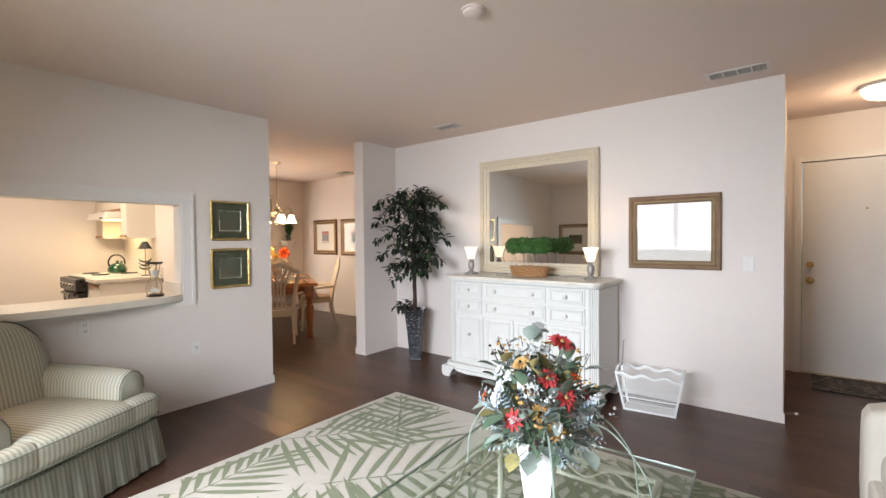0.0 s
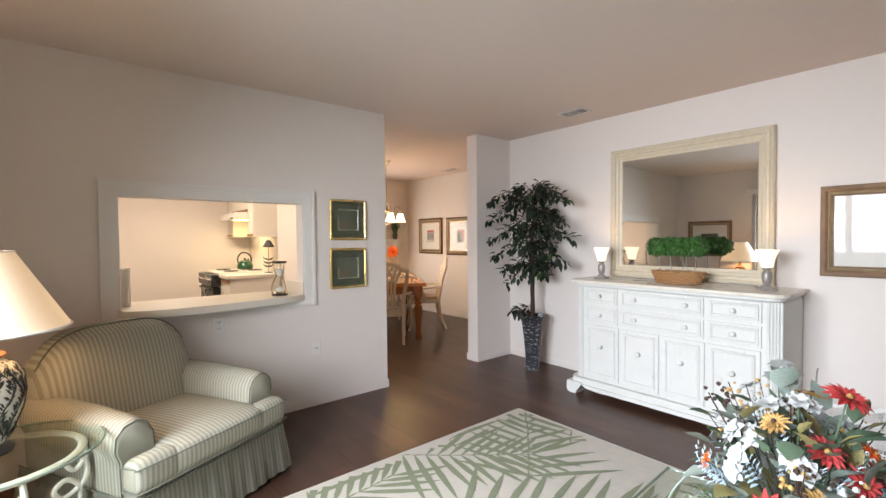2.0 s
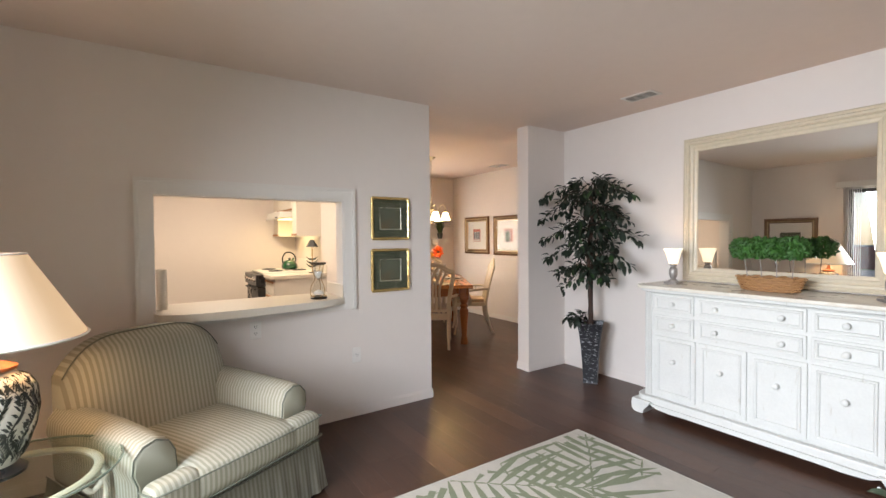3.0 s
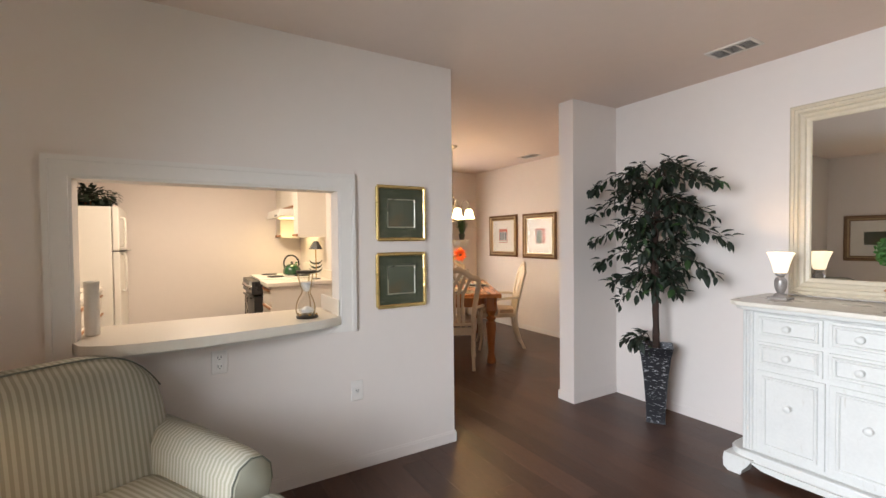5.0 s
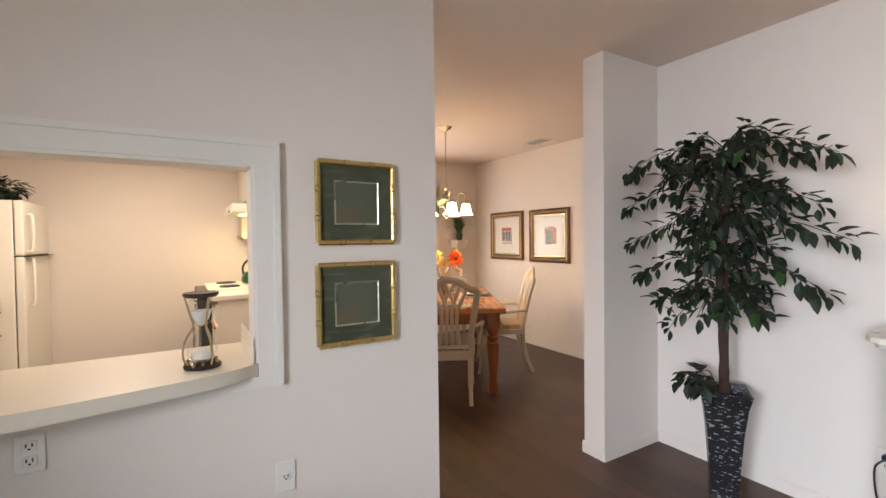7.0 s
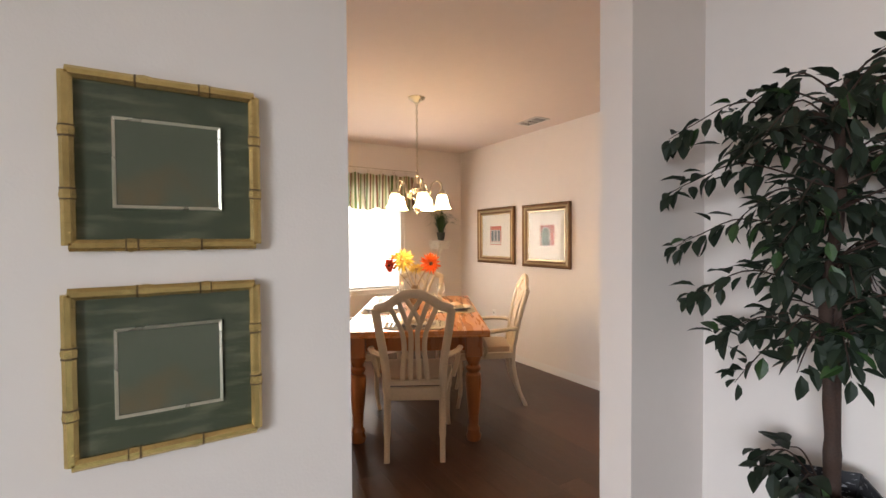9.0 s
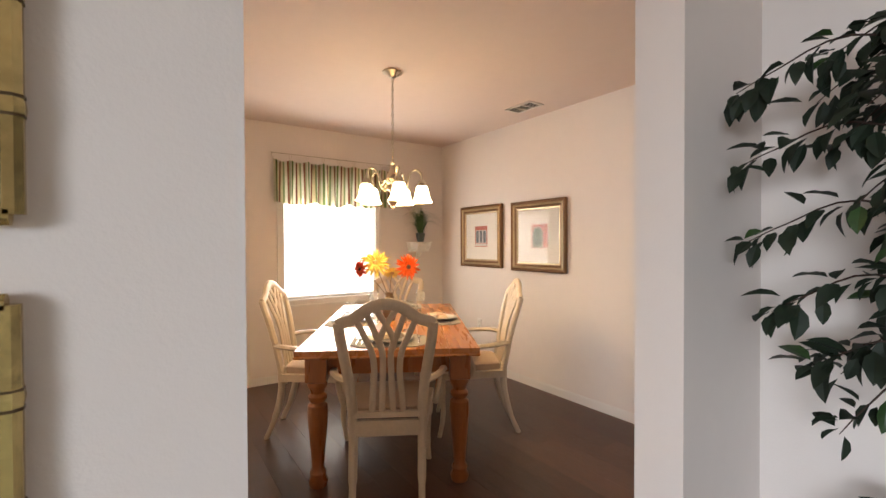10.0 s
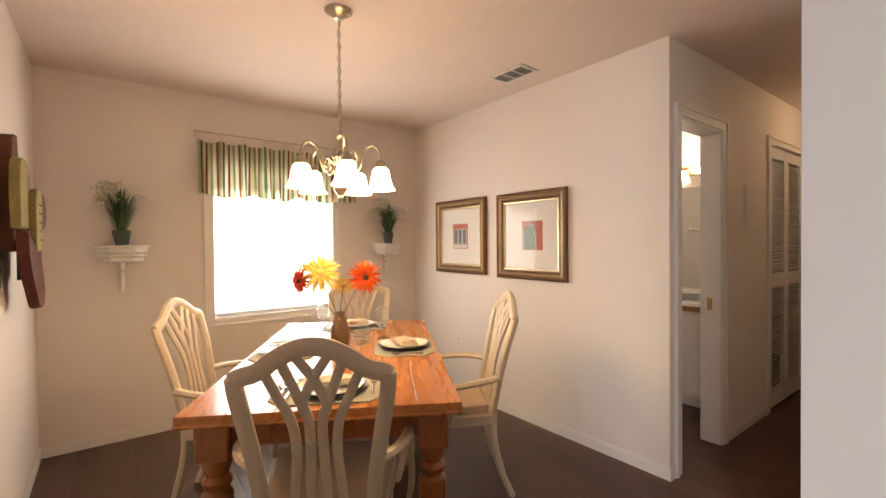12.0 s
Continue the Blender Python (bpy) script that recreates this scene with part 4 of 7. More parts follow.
for k in range(4):
    cx, cz, rr = -0.150 + 0.094 * k, 0.278 + 0.006 * (k % 2), 0.086
    for q in range(620):
        v = Vector((rnd.gauss(0, 1), rnd.gauss(0, 1), rnd.gauss(0, 1))).normalized() * rr * rnd.uniform(0.72, 1.05)
        c = Vector((cx + v.x * 1.0, v.y * 0.95, cz + v.z * 0.84))
        u = Vector((rnd.gauss(0, 1), rnd.gauss(0, 1), rnd.gauss(0, 1))).normalized()
        w = u.cross(v.normalized() + Vector((0.01, 0.02, 0.03))).normalized()
        s = rnd.uniform(0.011, 0.018)
        vs = [bm.verts.new(c + p) for p in (-u * s, w * s * 0.5 + v * 0.05, u * s, -w * s * 0.5 + v * 0.05)]
        bm.faces.new(vs)
part("boxwood_crown", bm, BOX, bw, "dense small green leaves")

# fig tree in a tall hammered pot
ft = thing("fig_tree", pose(-3.45, 5.515, 0), "artificial fig tree with dark leaves in a tall black pot", "tree")
bm = bmesh.new()
lev = [(0.064, 0.0), (0.061, 0.02), (0.066, 0.14), (0.079, 0.33), (0.096, 0.48), (0.113, 0.553)]
rings = []
for r, z in lev + [(0.108, 0.553), (0.092, 0.48), (0.08, 0.46)]:
    rings.append([bm.verts.new((sx * r, sy * r, z)) for sx, sy in ((-1, -1), (1, -1), (1, 1), (-1, 1))])
for a, b in zip(rings, rings[1:]):
    for k in range(4):
        bm.faces.new((a[k], a[(k + 1) % 4], b[(k + 1) % 4], b[k]))
bm.faces.new(rings[0])
bm.faces.new(rings[-1])
bmesh.ops.rotate(bm, cent=(0, 0, 0), matrix=Matrix.Rotation(radians(33), 3, "Z"), verts=bm.verts)
part("pot", bm, POTMETAL, ft, "tall tapered hammered black metal pot")
part("soil", lathe([(0.002, 0.455), (0.078, 0.455), (0.076, 0.47), (0.002, 0.474)], 20), BARK, ft)
trunk = spline([(0, 0, 0.46), (0.0, 0, 0.75), (-0.02, 0.0, 1.1), (0.015, 0.0, 1.5), (0.0, 0, 1.75)], 6)
part("trunk", sweep(trunk, [0.025 - 0.013 * k / (len(trunk) - 1) + 0.0025 * math.sin(k * 2.1) for k in range(len(trunk))], 9), BARK, ft, "brown bark trunk", True)
part("second_trunk", sweep(spline([(0.012, 0.012, 0.46), (0.012, 0.0, 0.8), (0.006, 0.014, 1.1), (-0.01, 0.01, 1.5)], 5), 0.011, 7), BARK, ft, smooth=True)
rnd = random.Random(11)
leaves, twigs = bmesh.new(), bmesh.new()


def leaf(bm, c, d, up, size, width=0.45, droop=0.25, mat_index=0):
    d = d.normalized()
    side = d.cross(up).normalized()
    up = side.cross(d)
    rows = [(0, 0), (0.25, 0.8), (0.55, 1.0), (0.82, 0.55), (1, 0)]
    prev = None
    for t, w in rows:
        p = c + d * size * t - up * size * droop * t * t
        cur = [p] if w == 0 else [p + side * size * width * 0.5 * w + up * 0.10 * size * w, p, p - side * size * width * 0.5 * w + up * 0.10 * size * w]
        cur = [bm.verts.new(q) for q in cur]
        if prev:
            if len(prev) == 1:
                fs = [(prev[0], cur[1], cur[0]), (prev[0], cur[2], cur[1])]
            elif len(cur) == 1:
                fs = [(prev[0], prev[1], cur[0]), (prev[1], prev[2], cur[0])]
            else:
                fs = [(prev[0], prev[1], cur[1], cur[0]), (prev[1], prev[2], cur[2], cur[1])]
            for f in fs:
                bm.faces.new(f).material_index = mat_index
        prev = cur


def branch(start, tip, n, inner=0.25, size=(0.07, 0.10)):
    """A thin arching twig from the trunk to its tip, leaves hanging from it."""
    out = tip - start
    mid = start.lerp(tip, 0.5) + Vector((0, 0, 0.05 + 0.10 * out.xy.length))
    end = start.lerp(tip, 0.82) + Vector((0, 0, 0.03 + 0.03 * out.xy.length))
    pts = spline([start, mid, end, tip], 4)
    pts = [Vector((max(min(p.x, 0.62), -0.50), min(p.y, 0.235), p.z)) for p in pts]
    last = len(pts) - 1
    sweep(pts, [0.0036 - 0.0024 * k / last for k in range(last + 1)], 5, twigs)
    d = Vector((out.x, out.y, 0)).normalized()
    for q in range(n):
        t = min(0.999, inner + (1 - inner) * (q + rnd.random()) / n) * last
        p = pts[int(t)].lerp(pts[int(t) + 1], t % 1)
        side = d.cross(Vector((0, 0, 1))) * (1 if q % 2 else -1)
        ld = d * rnd.uniform(0.0, 0.8) + side * rnd.uniform(0.1, 0.9) + Vector((0, 0, rnd.uniform(-1.3, 0.45)))
        z = rnd.uniform(*size)
        far = p + ld.normalized() * (z + 0.03)
        if far.y > 0.25:
            ld.y = -abs(ld.y)
        if far.x < -0.52:
            ld.x = abs(ld.x)
        st = p + ld.normalized() * rnd.uniform(0.012, 0.035)
        leaf(leaves, st, ld, Vector((rnd.uniform(-0.4, 0.4), rnd.uniform(-0.6, 0.2), 1)), z, 0.50, rnd.uniform(0.1, 0.4), 1 if rnd.random() < 0.06 else 0)


# long outer twigs in tiers, then the dense inner ones
for x, y, z in ((-0.45, -0.16, 1.72), (-0.44, -0.18, 1.51), (-0.41, -0.18, 1.31), (-0.35, -0.20, 1.13), (-0.30, -0.10, 0.98), (0.49, -0.10, 1.68), (0.43, -0.08, 1.47), (0.53, -0.08, 1.32), (0.45, -0.08, 1.10), (0.24, -0.12, 1.80), (-0.14, -0.06, 1.82), (0.05, 0.10, 1.82), (-0.28, -0.05, 1.78)):
    branch(Vector((0.0, -0.01, z - 0.06 + 0.12 * rnd.random())), Vector((x, y, z)), 22, 0.20, (0.055, 0.088))
branch(Vector((-0.01, -0.01, 1.02)), Vector((-0.24, -0.10, 0.83)), 12, 0.45, (0.055, 0.08))
for k in range(70):
    h = (1.06, 1.24, 1.41, 1.57, 1.71)[k % 5] + rnd.uniform(-0.05, 0.05)
    az = k * 2.399 + rnd.uniform(-0.3, 0.3)
    r = 0.17 + 0.12 * (h - 1.0) + rnd.uniform(-0.07, 0.10)
    branch(Vector((0, 0, h)), Vector((r * math.cos(az) + 0.02, r * math.sin(az) - 0.02, h + rnd.uniform(-0.09, 0.0))), 13, 0.10, (0.055, 0.092))
for az in (3.1, 3.9, 2.6, 4.6):
    branch(Vector((0, -0.02, 0.50)), Vector((0.19 * math.cos(az), 0.19 * math.sin(az) - 0.02, 0.58)), 9, 0.2)
part("twig_cluster", twigs, BARK, ft, "thin brown twigs")["kind"] = "stuff"
part("crown", leaves, [LEAF, LEAF2], ft, "glossy dark green pointed leaves", True)["kind"] = "stuff"

# striped armchair
ac = thing("armchair", pose(-3.251, 2.345, 0, 0, 0, 28), "sage and cream striped armchair with rolled arms and skirt", "armchair")


def soft(bm, k=2):
    bmesh.ops.subdivide_edges(bm, edges=bm.edges[:], cuts=k, use_grid_fill=True)
    return bm


def cushion(x0, x1, y0, y1, z0, z1, r=0.05, puff=0.02):
    bm = cube(x0, x1, y0, y1, z0, z1)
    bmesh.ops.subdivide_edges(bm, edges=bm.edges[:], cuts=9, use_grid_fill=True)
    c = Vector(((x0 + x1) / 2, (y0 + y1) / 2, (z0 + z1) / 2))
    h = Vector(((x1 - x0) / 2, (y1 - y0) / 2, (z1 - z0) / 2))
    for v in bm.verts:
        q = v.co - c
        inner = Vector([max(-(h[i] - r), min(h[i] - r, q[i])) for i in range(3)])
        d = q - inner
        if d.length > 1e-6:
            q = inner + d.normalized() * r
        f = Vector([q[i] / h[i] for i in range(3)])
        q.z += puff * (1 - f.x ** 2) * (1 - f.y ** 2) * (1 if q.z > 0 else -0.3)
        q.x += puff * 0.6 * (1 - f.z ** 2) * (1 - f.y ** 2) * (1 if q.x > 0 else -1)
        v.co = c + q
    return bm


part("base", cube(-0.50, 0.32, -0.40, 0.40, 0.05, 0.30, 0.02, 2), CLOTH_Y, ac)
# skirt with soft pleats
path = [(-0.50, 0.42), (0.34, 0.42), (0.34, -0.42), (-0.50, -0.42)]
pts = []
for (ax, ay), (bx, by) in zip(path, path[1:]):
    n = int(math.hypot(bx - ax, by - ay) / 0.012)
    pts += [(ax + (bx - ax) * k / n, ay + (by - ay) * k / n) for k in range(n)]
pts.append(path[-1])
bm = bmesh.new()
rows = []
for j in range(6):
    f = j / 5
    row = []
    for k, (x, y) in enumerate(pts):
        o = (0.006 * math.sin(k * 1.05) + 0.004 * math.sin(k * 0.37)) * f + 0.036 * f
        n = Vector((1 if abs(x - 0.34) < 1e-4 else 0, (1 if y > 0 else -1) if abs(abs(y) - 0.42) < 1e-4 else 0, 0))
        row.append(bm.verts.new((x + n.x * o, y + n.y * o, 0.265 - 0.25 * f)))
    rows.append(row)
for a, b in zip(rows, rows[1:]):
    for k in range(len(pts) - 1):
        bm.faces.new((a[k], a[k + 1], b[k + 1], b[k]))
bmesh.ops.solidify(bm, geom=list(bm.faces), thickness=0.006)
part("skirt", bm, CLOTH_Y, ac, "pleated striped skirt", True)
part("skirt_piping", sweep([(-0.50, 0.425, 0.268), (0.34, 0.425, 0.268), (0.345, 0.42, 0.268), (0.345, -0.42, 0.268), (0.34, -0.425, 0.268), (-0.50, -0.425, 0.268)], 0.0034, 6), PIPING, ac, smooth=True)
seat = part("seat_cushion", cushion(-0.28, 0.365, -0.29, 0.29, 0.285, 0.43, 0.045, 0.022), CLOTH_Y, ac, "loose striped seat cushion", True)
part("cushion_ear", cushion(0.255, 0.365, 0.22, 0.425, 0.287, 0.428, 0.04, 0.006), CLOTH_Y, ac, smooth=True)
part("cushion_ear", cushion(0.255, 0.365, -0.425, -0.22, 0.287, 0.428, 0.04, 0.006), CLOTH_Y, ac, smooth=True)
for z in (0.405, 0.305):
    part("seat_piping", sweep(spline([(0.27, 0.428, z), (0.34, 0.42, z), (0.372, 0.385, z), (0.378, 0, z), (0.372, -0.385, z), (0.34, -0.42, z), (0.27, -0.428, z)], 6), 0.0034, 6), PIPING, ac, smooth=True)
for s in (1, -1):
    prof = [(0.265, 0.27), (0.262, 0.44), (0.268, 0.52), (0.295, 0.57), (0.345, 0.592), (0.395, 0.58), (0.43, 0.54), (0.436, 0.48), (0.418, 0.43), (0.412, 0.27)]
    bm = bmesh.new()
    rings = []
    for x, k in ((-0.46, 1), (-0.3, 1), (-0.1, 1), (0.15, 1.0), (0.215, 0.985), (0.242, 0.94), (0.250, 0.87)):
        rings.append([bm.verts.new((x + 0.0, s * (0.345 + (y - 0.345) * k), 0.42 + (z - 0.42) * k - max(0, x + 0.1) * 0.05)) for y, z in prof])
    for a, b in zip(rings, rings[1:]):
        for k in range(len(prof) - 1):
            bm.faces.new((a[k], a[k + 1], b[k + 1], b[k]))
    bm.faces.new(rings[-1])
    bm.faces.new(rings[0])
    part("arm", bm, CLOTH_X, ac, "rolled striped arm", True)
    part("arm_piping", sweep([(0.243, s * (0.345 + (y - 0.345) * 0.945), 0.42 + (z - 0.42) * 0.945 - 0.017) for y, z in prof], 0.0034, 6), PIPING, ac, smooth=True)
# back cushion with a domed top
bm = bmesh.new()
rows = []
NY, NZ = 24, 14
for side in (0, 1):
    grid = []
    for j in range(NZ + 1):
        f = j / NZ
        row = []
        for i in range(NY + 1):
            g = i / NY * 2 - 1
            top = 0.878 - 0.17 * abs(g) ** 4.2
            z = 0.30 + (top - 0.30) * f
            edge = max(0.0, 1 - (abs(g) ** 6)) * max(0.0, 1 - f ** 8)
            thick = 0.055 + 0.095 * edge ** 0.5
            mid = -0.405 - 0.13 * (f - 0.2)
            row.append(bm.verts.new((mid + (thick if side == 0 else -thick * 0.6), 0.378 * g * (1 + 0.05 * math.sin(f * 3)), z)))
        grid.append(row)
    rows.append(grid)
for grid in rows:
    for a, b in zip(grid, grid[1:]):
        for i in range(NY):
            bm.faces.new((a[i], a[i + 1], b[i + 1], b[i]))
A, B = rows
for i in range(NY):
    bm.faces.new((A[-1][i], A[-1][i + 1], B[-1][i + 1], B[-1][i]))
    bm.faces.new((A[0][i], A[0][i + 1], B[0][i + 1], B[0][i]))
for j in range(NZ):
    for i in (0, NY):
        bm.faces.new((A[j][i], A[j + 1][i], B[j + 1][i], B[j][i]))
part("back", bm, CLOTH_Y, ac, "domed striped back cushion", True)
pp = []
for i in range(NY + 1):
    g = i / NY * 2 - 1
    pp.append((-0.455 - 0.13 * 0.8 * (1 - 0.2 * abs(g) ** 3) + 0.105, 0.378 * g * 1.01, 0.880 - 0.17 * abs(g) ** 4.2))
part("back_piping", sweep(pp, 0.0034, 6), PIPING, ac, smooth=True)

# end table and its lamp
GLASSEDGE = material("glass_edge", (0.16, 0.20, 0.16), 0.12, vary=0.1, coat=0.5)
et = thing("end_table", pose(-2.875, 1.735, 0), "round glass-topped end table on ivory scrolled iron", "table")
part("glass_top", lathe([(0.002, 0.540), (0.312, 0.540), (0.318, 0.546), (0.312, 0.552), (0.002, 0.552)], 48), TABLEGLASS, et, "clear round glass top", True)
part("glass_edge", sweep([(0.316 * math.cos(a), 0.316 * math.sin(a), 0.546) for a in [2 * math.pi * q / 64 for q in range(64)]], 0.0045, 6, closed=True), GLASSEDGE, et, "polished green glass edge", True)
part("top_ring", sweep([(0.245 * math.cos(a), 0.245 * math.sin(a), 0.522) for a in [2 * math.pi * q / 40 for q in range(40)]], 0.016, 8, closed=True, flat=0.7), IVORYIRON, et, "ivory iron ring", True)
part("lower_ring", sweep([(0.16 * math.cos(a), 0.16 * math.sin(a), 0.15) for a in [2 * math.pi * q / 32 for q in range(32)]], 0.009, 8, closed=True), IVORYIRON, et, smooth=True)
for k in range(4):
    az = 0.35 + k * math.pi / 2
    pl = [(0.245, 0.51), (0.27, 0.44), (0.23, 0.39), (0.20, 0.43), (0.235, 0.455), (0.27, 0.40), (0.26, 0.33), (0.19, 0.29), (0.16, 0.33), (0.20, 0.36), (0.245, 0.31), (0.23, 0.22), (0.16, 0.15), (0.17, 0.08), (0.22, 0.012)]
    part("leg", sweep(spline([(r * math.cos(az), r * math.sin(az), z) for r, z in pl], 5), 0.010, 8), IVORYIRON, et, "scrolled ivory iron leg", True)
tl = thing("table_lamp", pose(-2.91, 1.695, 0.552), "ceramic lamp painted with dark vines, lit cream shade", "lamp")
part("base", lathe([(0.002, 0), (0.085, 0), (0.088, 0.012), (0.075, 0.022), (0.06, 0.034), (0.002, 0.034)], 28), BLACK, tl, "dark turned base", True)
part("body", lathe([(0.06, 0.034), (0.085, 0.07), (0.112, 0.15), (0.123, 0.22), (0.118, 0.285), (0.095, 0.325), (0.06, 0.345), (0.05, 0.35)], 36), VINE, tl, "white ceramic body with black vines", True)
prof_ = [(0.034, 0.06), (0.07, 0.085), (0.15, 0.112), (0.22, 0.123), (0.285, 0.118), (0.325, 0.095), (0.345, 0.06)]


def on_body(th, z):
    for (z0, r0), (z1, r1) in zip(prof_, prof_[1:]):
        if z <= z1:
            r = r0 + (r1 - r0) * (z - z0) / (z1 - z0)
            break
    r += 0.0012
    return Vector((r * math.cos(th), r * math.sin(th), z))


vine, rv = bmesh.new(), random.Random(9)
for k in range(18):
    th0 = k * 2 * math.pi / 18
    path_ = [(th0 + 0.16 * math.sin(q * 0.25 + k), 0.05 + 0.28 * q / 34) for q in range(35)]
    sweep([on_body(a, b) for a, b in path_], 0.0016, 4, vine)
    for q in range(1, 34):
        a, b = path_[q]
        for s in (-1, 1):
            if rv.random() < 0.12:
                continue
            da, db, ln = s * rv.uniform(0.12, 0.22), rv.uniform(0.016, 0.030), 0.0075
            pts_ = [on_body(a + da * t, min(0.34, b + db * t)) for t in (0, 0.45, 1.0)]
            up_ = on_body(a + da * 0.45 + 0.0, min(0.342, b + db * 0.45 + 0.0075)), on_body(a + da * 0.45, max(0.036, b + db * 0.45 - 0.0075))
            vs_ = [vine.verts.new(p * 1.0) for p in (pts_[0], up_[1], pts_[2], up_[0])]
            vine.faces.new(vs_)
part("painted_vine", vine, VINEDARK, tl, "dark painted leafy vines")
part("cap", lathe([(0.05, 0.35), (0.068, 0.356), (0.07, 0.366), (0.045, 0.378), (0.022, 0.386), (0.016, 0.42), (0.01, 0.44)], 28), TERRA, tl, "orange-brown turned cap", True)
bm = lathe([(0.262, 0.455), (0.10, 0.748), (0.097, 0.748), (0.258, 0.455)], 40)
fcs = [f for f in bm.faces if len(f.verts) > 4]
bmesh.ops.delete(bm, geom=fcs, context="FACES_ONLY")
part("shade", bm, SHADECLOTH, tl, "cream fabric empire shade, lit", True)
part("shade_trim", sweep([(0.262 * math.cos(a), 0.262 * math.sin(a), 0.457) for a in [2 * math.pi * q / 48 for q in range(48)]], 0.005, 6, closed=True), MATBOARD, tl, smooth=True)
part("shade_trim", sweep([(0.10 * math.cos(a), 0.10 * math.sin(a), 0.746) for a in [2 * math.pi * q / 32 for q in range(32)]], 0.004, 6, closed=True), MATBOARD, tl, smooth=True)
part("harp", sweep(spline([(0.0, 0.012, 0.43), (0, 0.05, 0.55), (0, 0.03, 0.70), (0, 0, 0.745), (0, -0.03, 0.70), (0, -0.05, 0.55), (0, -0.012, 0.43)], 5), 0.0025, 6), BRASS, tl, smooth=True)
bulb("table_lamp_bulb", (-2.91, 1.695, 0.552 + 0.60), 6.5, AMBER, 0.04)

# rug with palm fronds
rg = thing("palm_rug", pose(0, 0, 0), "beige area rug with overlapping sage palm fronds", "rug")
RX0, RX1, RY0, RY1 = -2.835, 0.25, 1.75, 4.585
part("rug_ground", cube(RX0, RX1, RY0, RY1, 0.001, 0.010, 0.003), RUG, rg)
rnd = random.Random(21)
bm = bmesh.new()


def blade(c, d, ln, w, z):
    d = d.normalized()
    s = Vector((-d.y, d.x, 0))
    bend = rnd.uniform(-0.10, 0.10)
    pts = []
    for t, ww in ((0, 0.15), (0.2, 0.8), (0.5, 1.0), (0.8, 0.6), (1, 0.03)):
        p = c + d * ln * t + s * ln * bend * t * t
        pts.append((p + s * w * ww * 0.5, p - s * w * ww * 0.5))
    if any(not (RX0 + 0.02 < q.x < RX1 - 0.02 and RY0 + 0.02 < q.y < RY1 - 0.02) for pr in pts for q in pr):
        keep = [pr for pr in pts if all(RX0 + 0.02 < q.x < RX1 - 0.02 and RY0 + 0.02 < q.y < RY1 - 0.02 for q in pr)]
        pts = keep
    if len(pts) < 2:
        return
    vs = [(bm.verts.new((a.x, a.y, z)), bm.verts.new((b.x, b.y, z))) for a, b in pts]
    for (a, b), (c2, d2) in zip(vs, vs[1:]):
        bm.faces.new((a, b, d2, c2))


fr = []
for gx in range(6):
    for gy in range(6):
        fr.append((RX0 + 0.12 + gx * 0.55 + rnd.uniform(-0.12, 0.12), RY0 + 0.1 + gy * 0.50 + rnd.uniform(-0.12, 0.12), rnd.choice((35, 150, 200, 70, 320, 110)) + rnd.uniform(-25, 25)))
for n, (fx, fy, an) in enumerate(fr):
    a = radians(an)
    z = 0.0105 + 0.0002 * n
    L = rnd.uniform(0.85, 1.2)
    cv = rnd.uniform(-0.35, 0.35)
    N = 12
    for k in range(N):
        t = (k + 0.5) / N
        h = a + cv * t
        p = Vector((fx, fy, 0)) + Vector((math.cos(a + cv * t / 2), math.sin(a + cv * t / 2), 0)) * L * t
        for s in (1, -1):
            sp = radians(74 - 42 * t) * s
            blade(p, Vector((math.cos(h + sp), math.sin(h + sp), 0)), (0.50 - 0.18 * t) * rnd.uniform(0.9, 1.15), 0.040, z + 0.00001 * k)
    for k in range(10):
        p = Vector((fx, fy, 0)) + Vector((math.cos(a + cv * k / 20), math.sin(a + cv * k / 20), 0)) * L * k / 10
        blade(p, Vector((math.cos(a + cv * (k + 0.5) / 10), math.sin(a + cv * (k + 0.5) / 10), 0)), L / 9, 0.013, z + 0.00005)
o = part("palm_pattern", bm, RUGGREEN, rg, "sage green woven palm fronds")
o["kind"] = "stuff"
part("rug_binding", sweep([(RX0, RY0, 0.006), (RX1, RY0, 0.006), (RX1, RY1, 0.006), (RX0, RY1, 0.006)], 0.006, 6, closed=True), RUG, rg)

# glass coffee table
ct = thing("coffee_table", pose(-0.885, 3.195, 0, 0, 0, 2.5), "rectangular glass coffee table on an ivory iron frame", "table")
part("glass_top", cube(-0.45, 0.45, -0.60, 0.60, 0.408, 0.420, 0.004, 2), TABLEGLASS, ct, "clear bevelled glass top")
part("glass_edge", sweep([(-0.45, -0.60, 0.414), (0.45, -0.60, 0.414), (0.45, 0.60, 0.414), (-0.45, 0.60, 0.414)], 0.0055, 6, closed=True), GLASSEDGE, ct)
for z, r in ((0.394, 0.011), (0.315, 0.008)):
    for (xa, ya), (xb, yb) in (((-0.34, -0.48), (0.34, -0.48)), ((-0.34, 0.48), (0.34, 0.48)), ((-0.34, -0.48), (-0.34, 0.48)), ((0.34, -0.48), (0.34, 0.48))):
        part("rail", sweep([(xa, ya, z), (xb, yb, z)], r, 8), IVORYIRON, ct, "ivory iron rail", True)
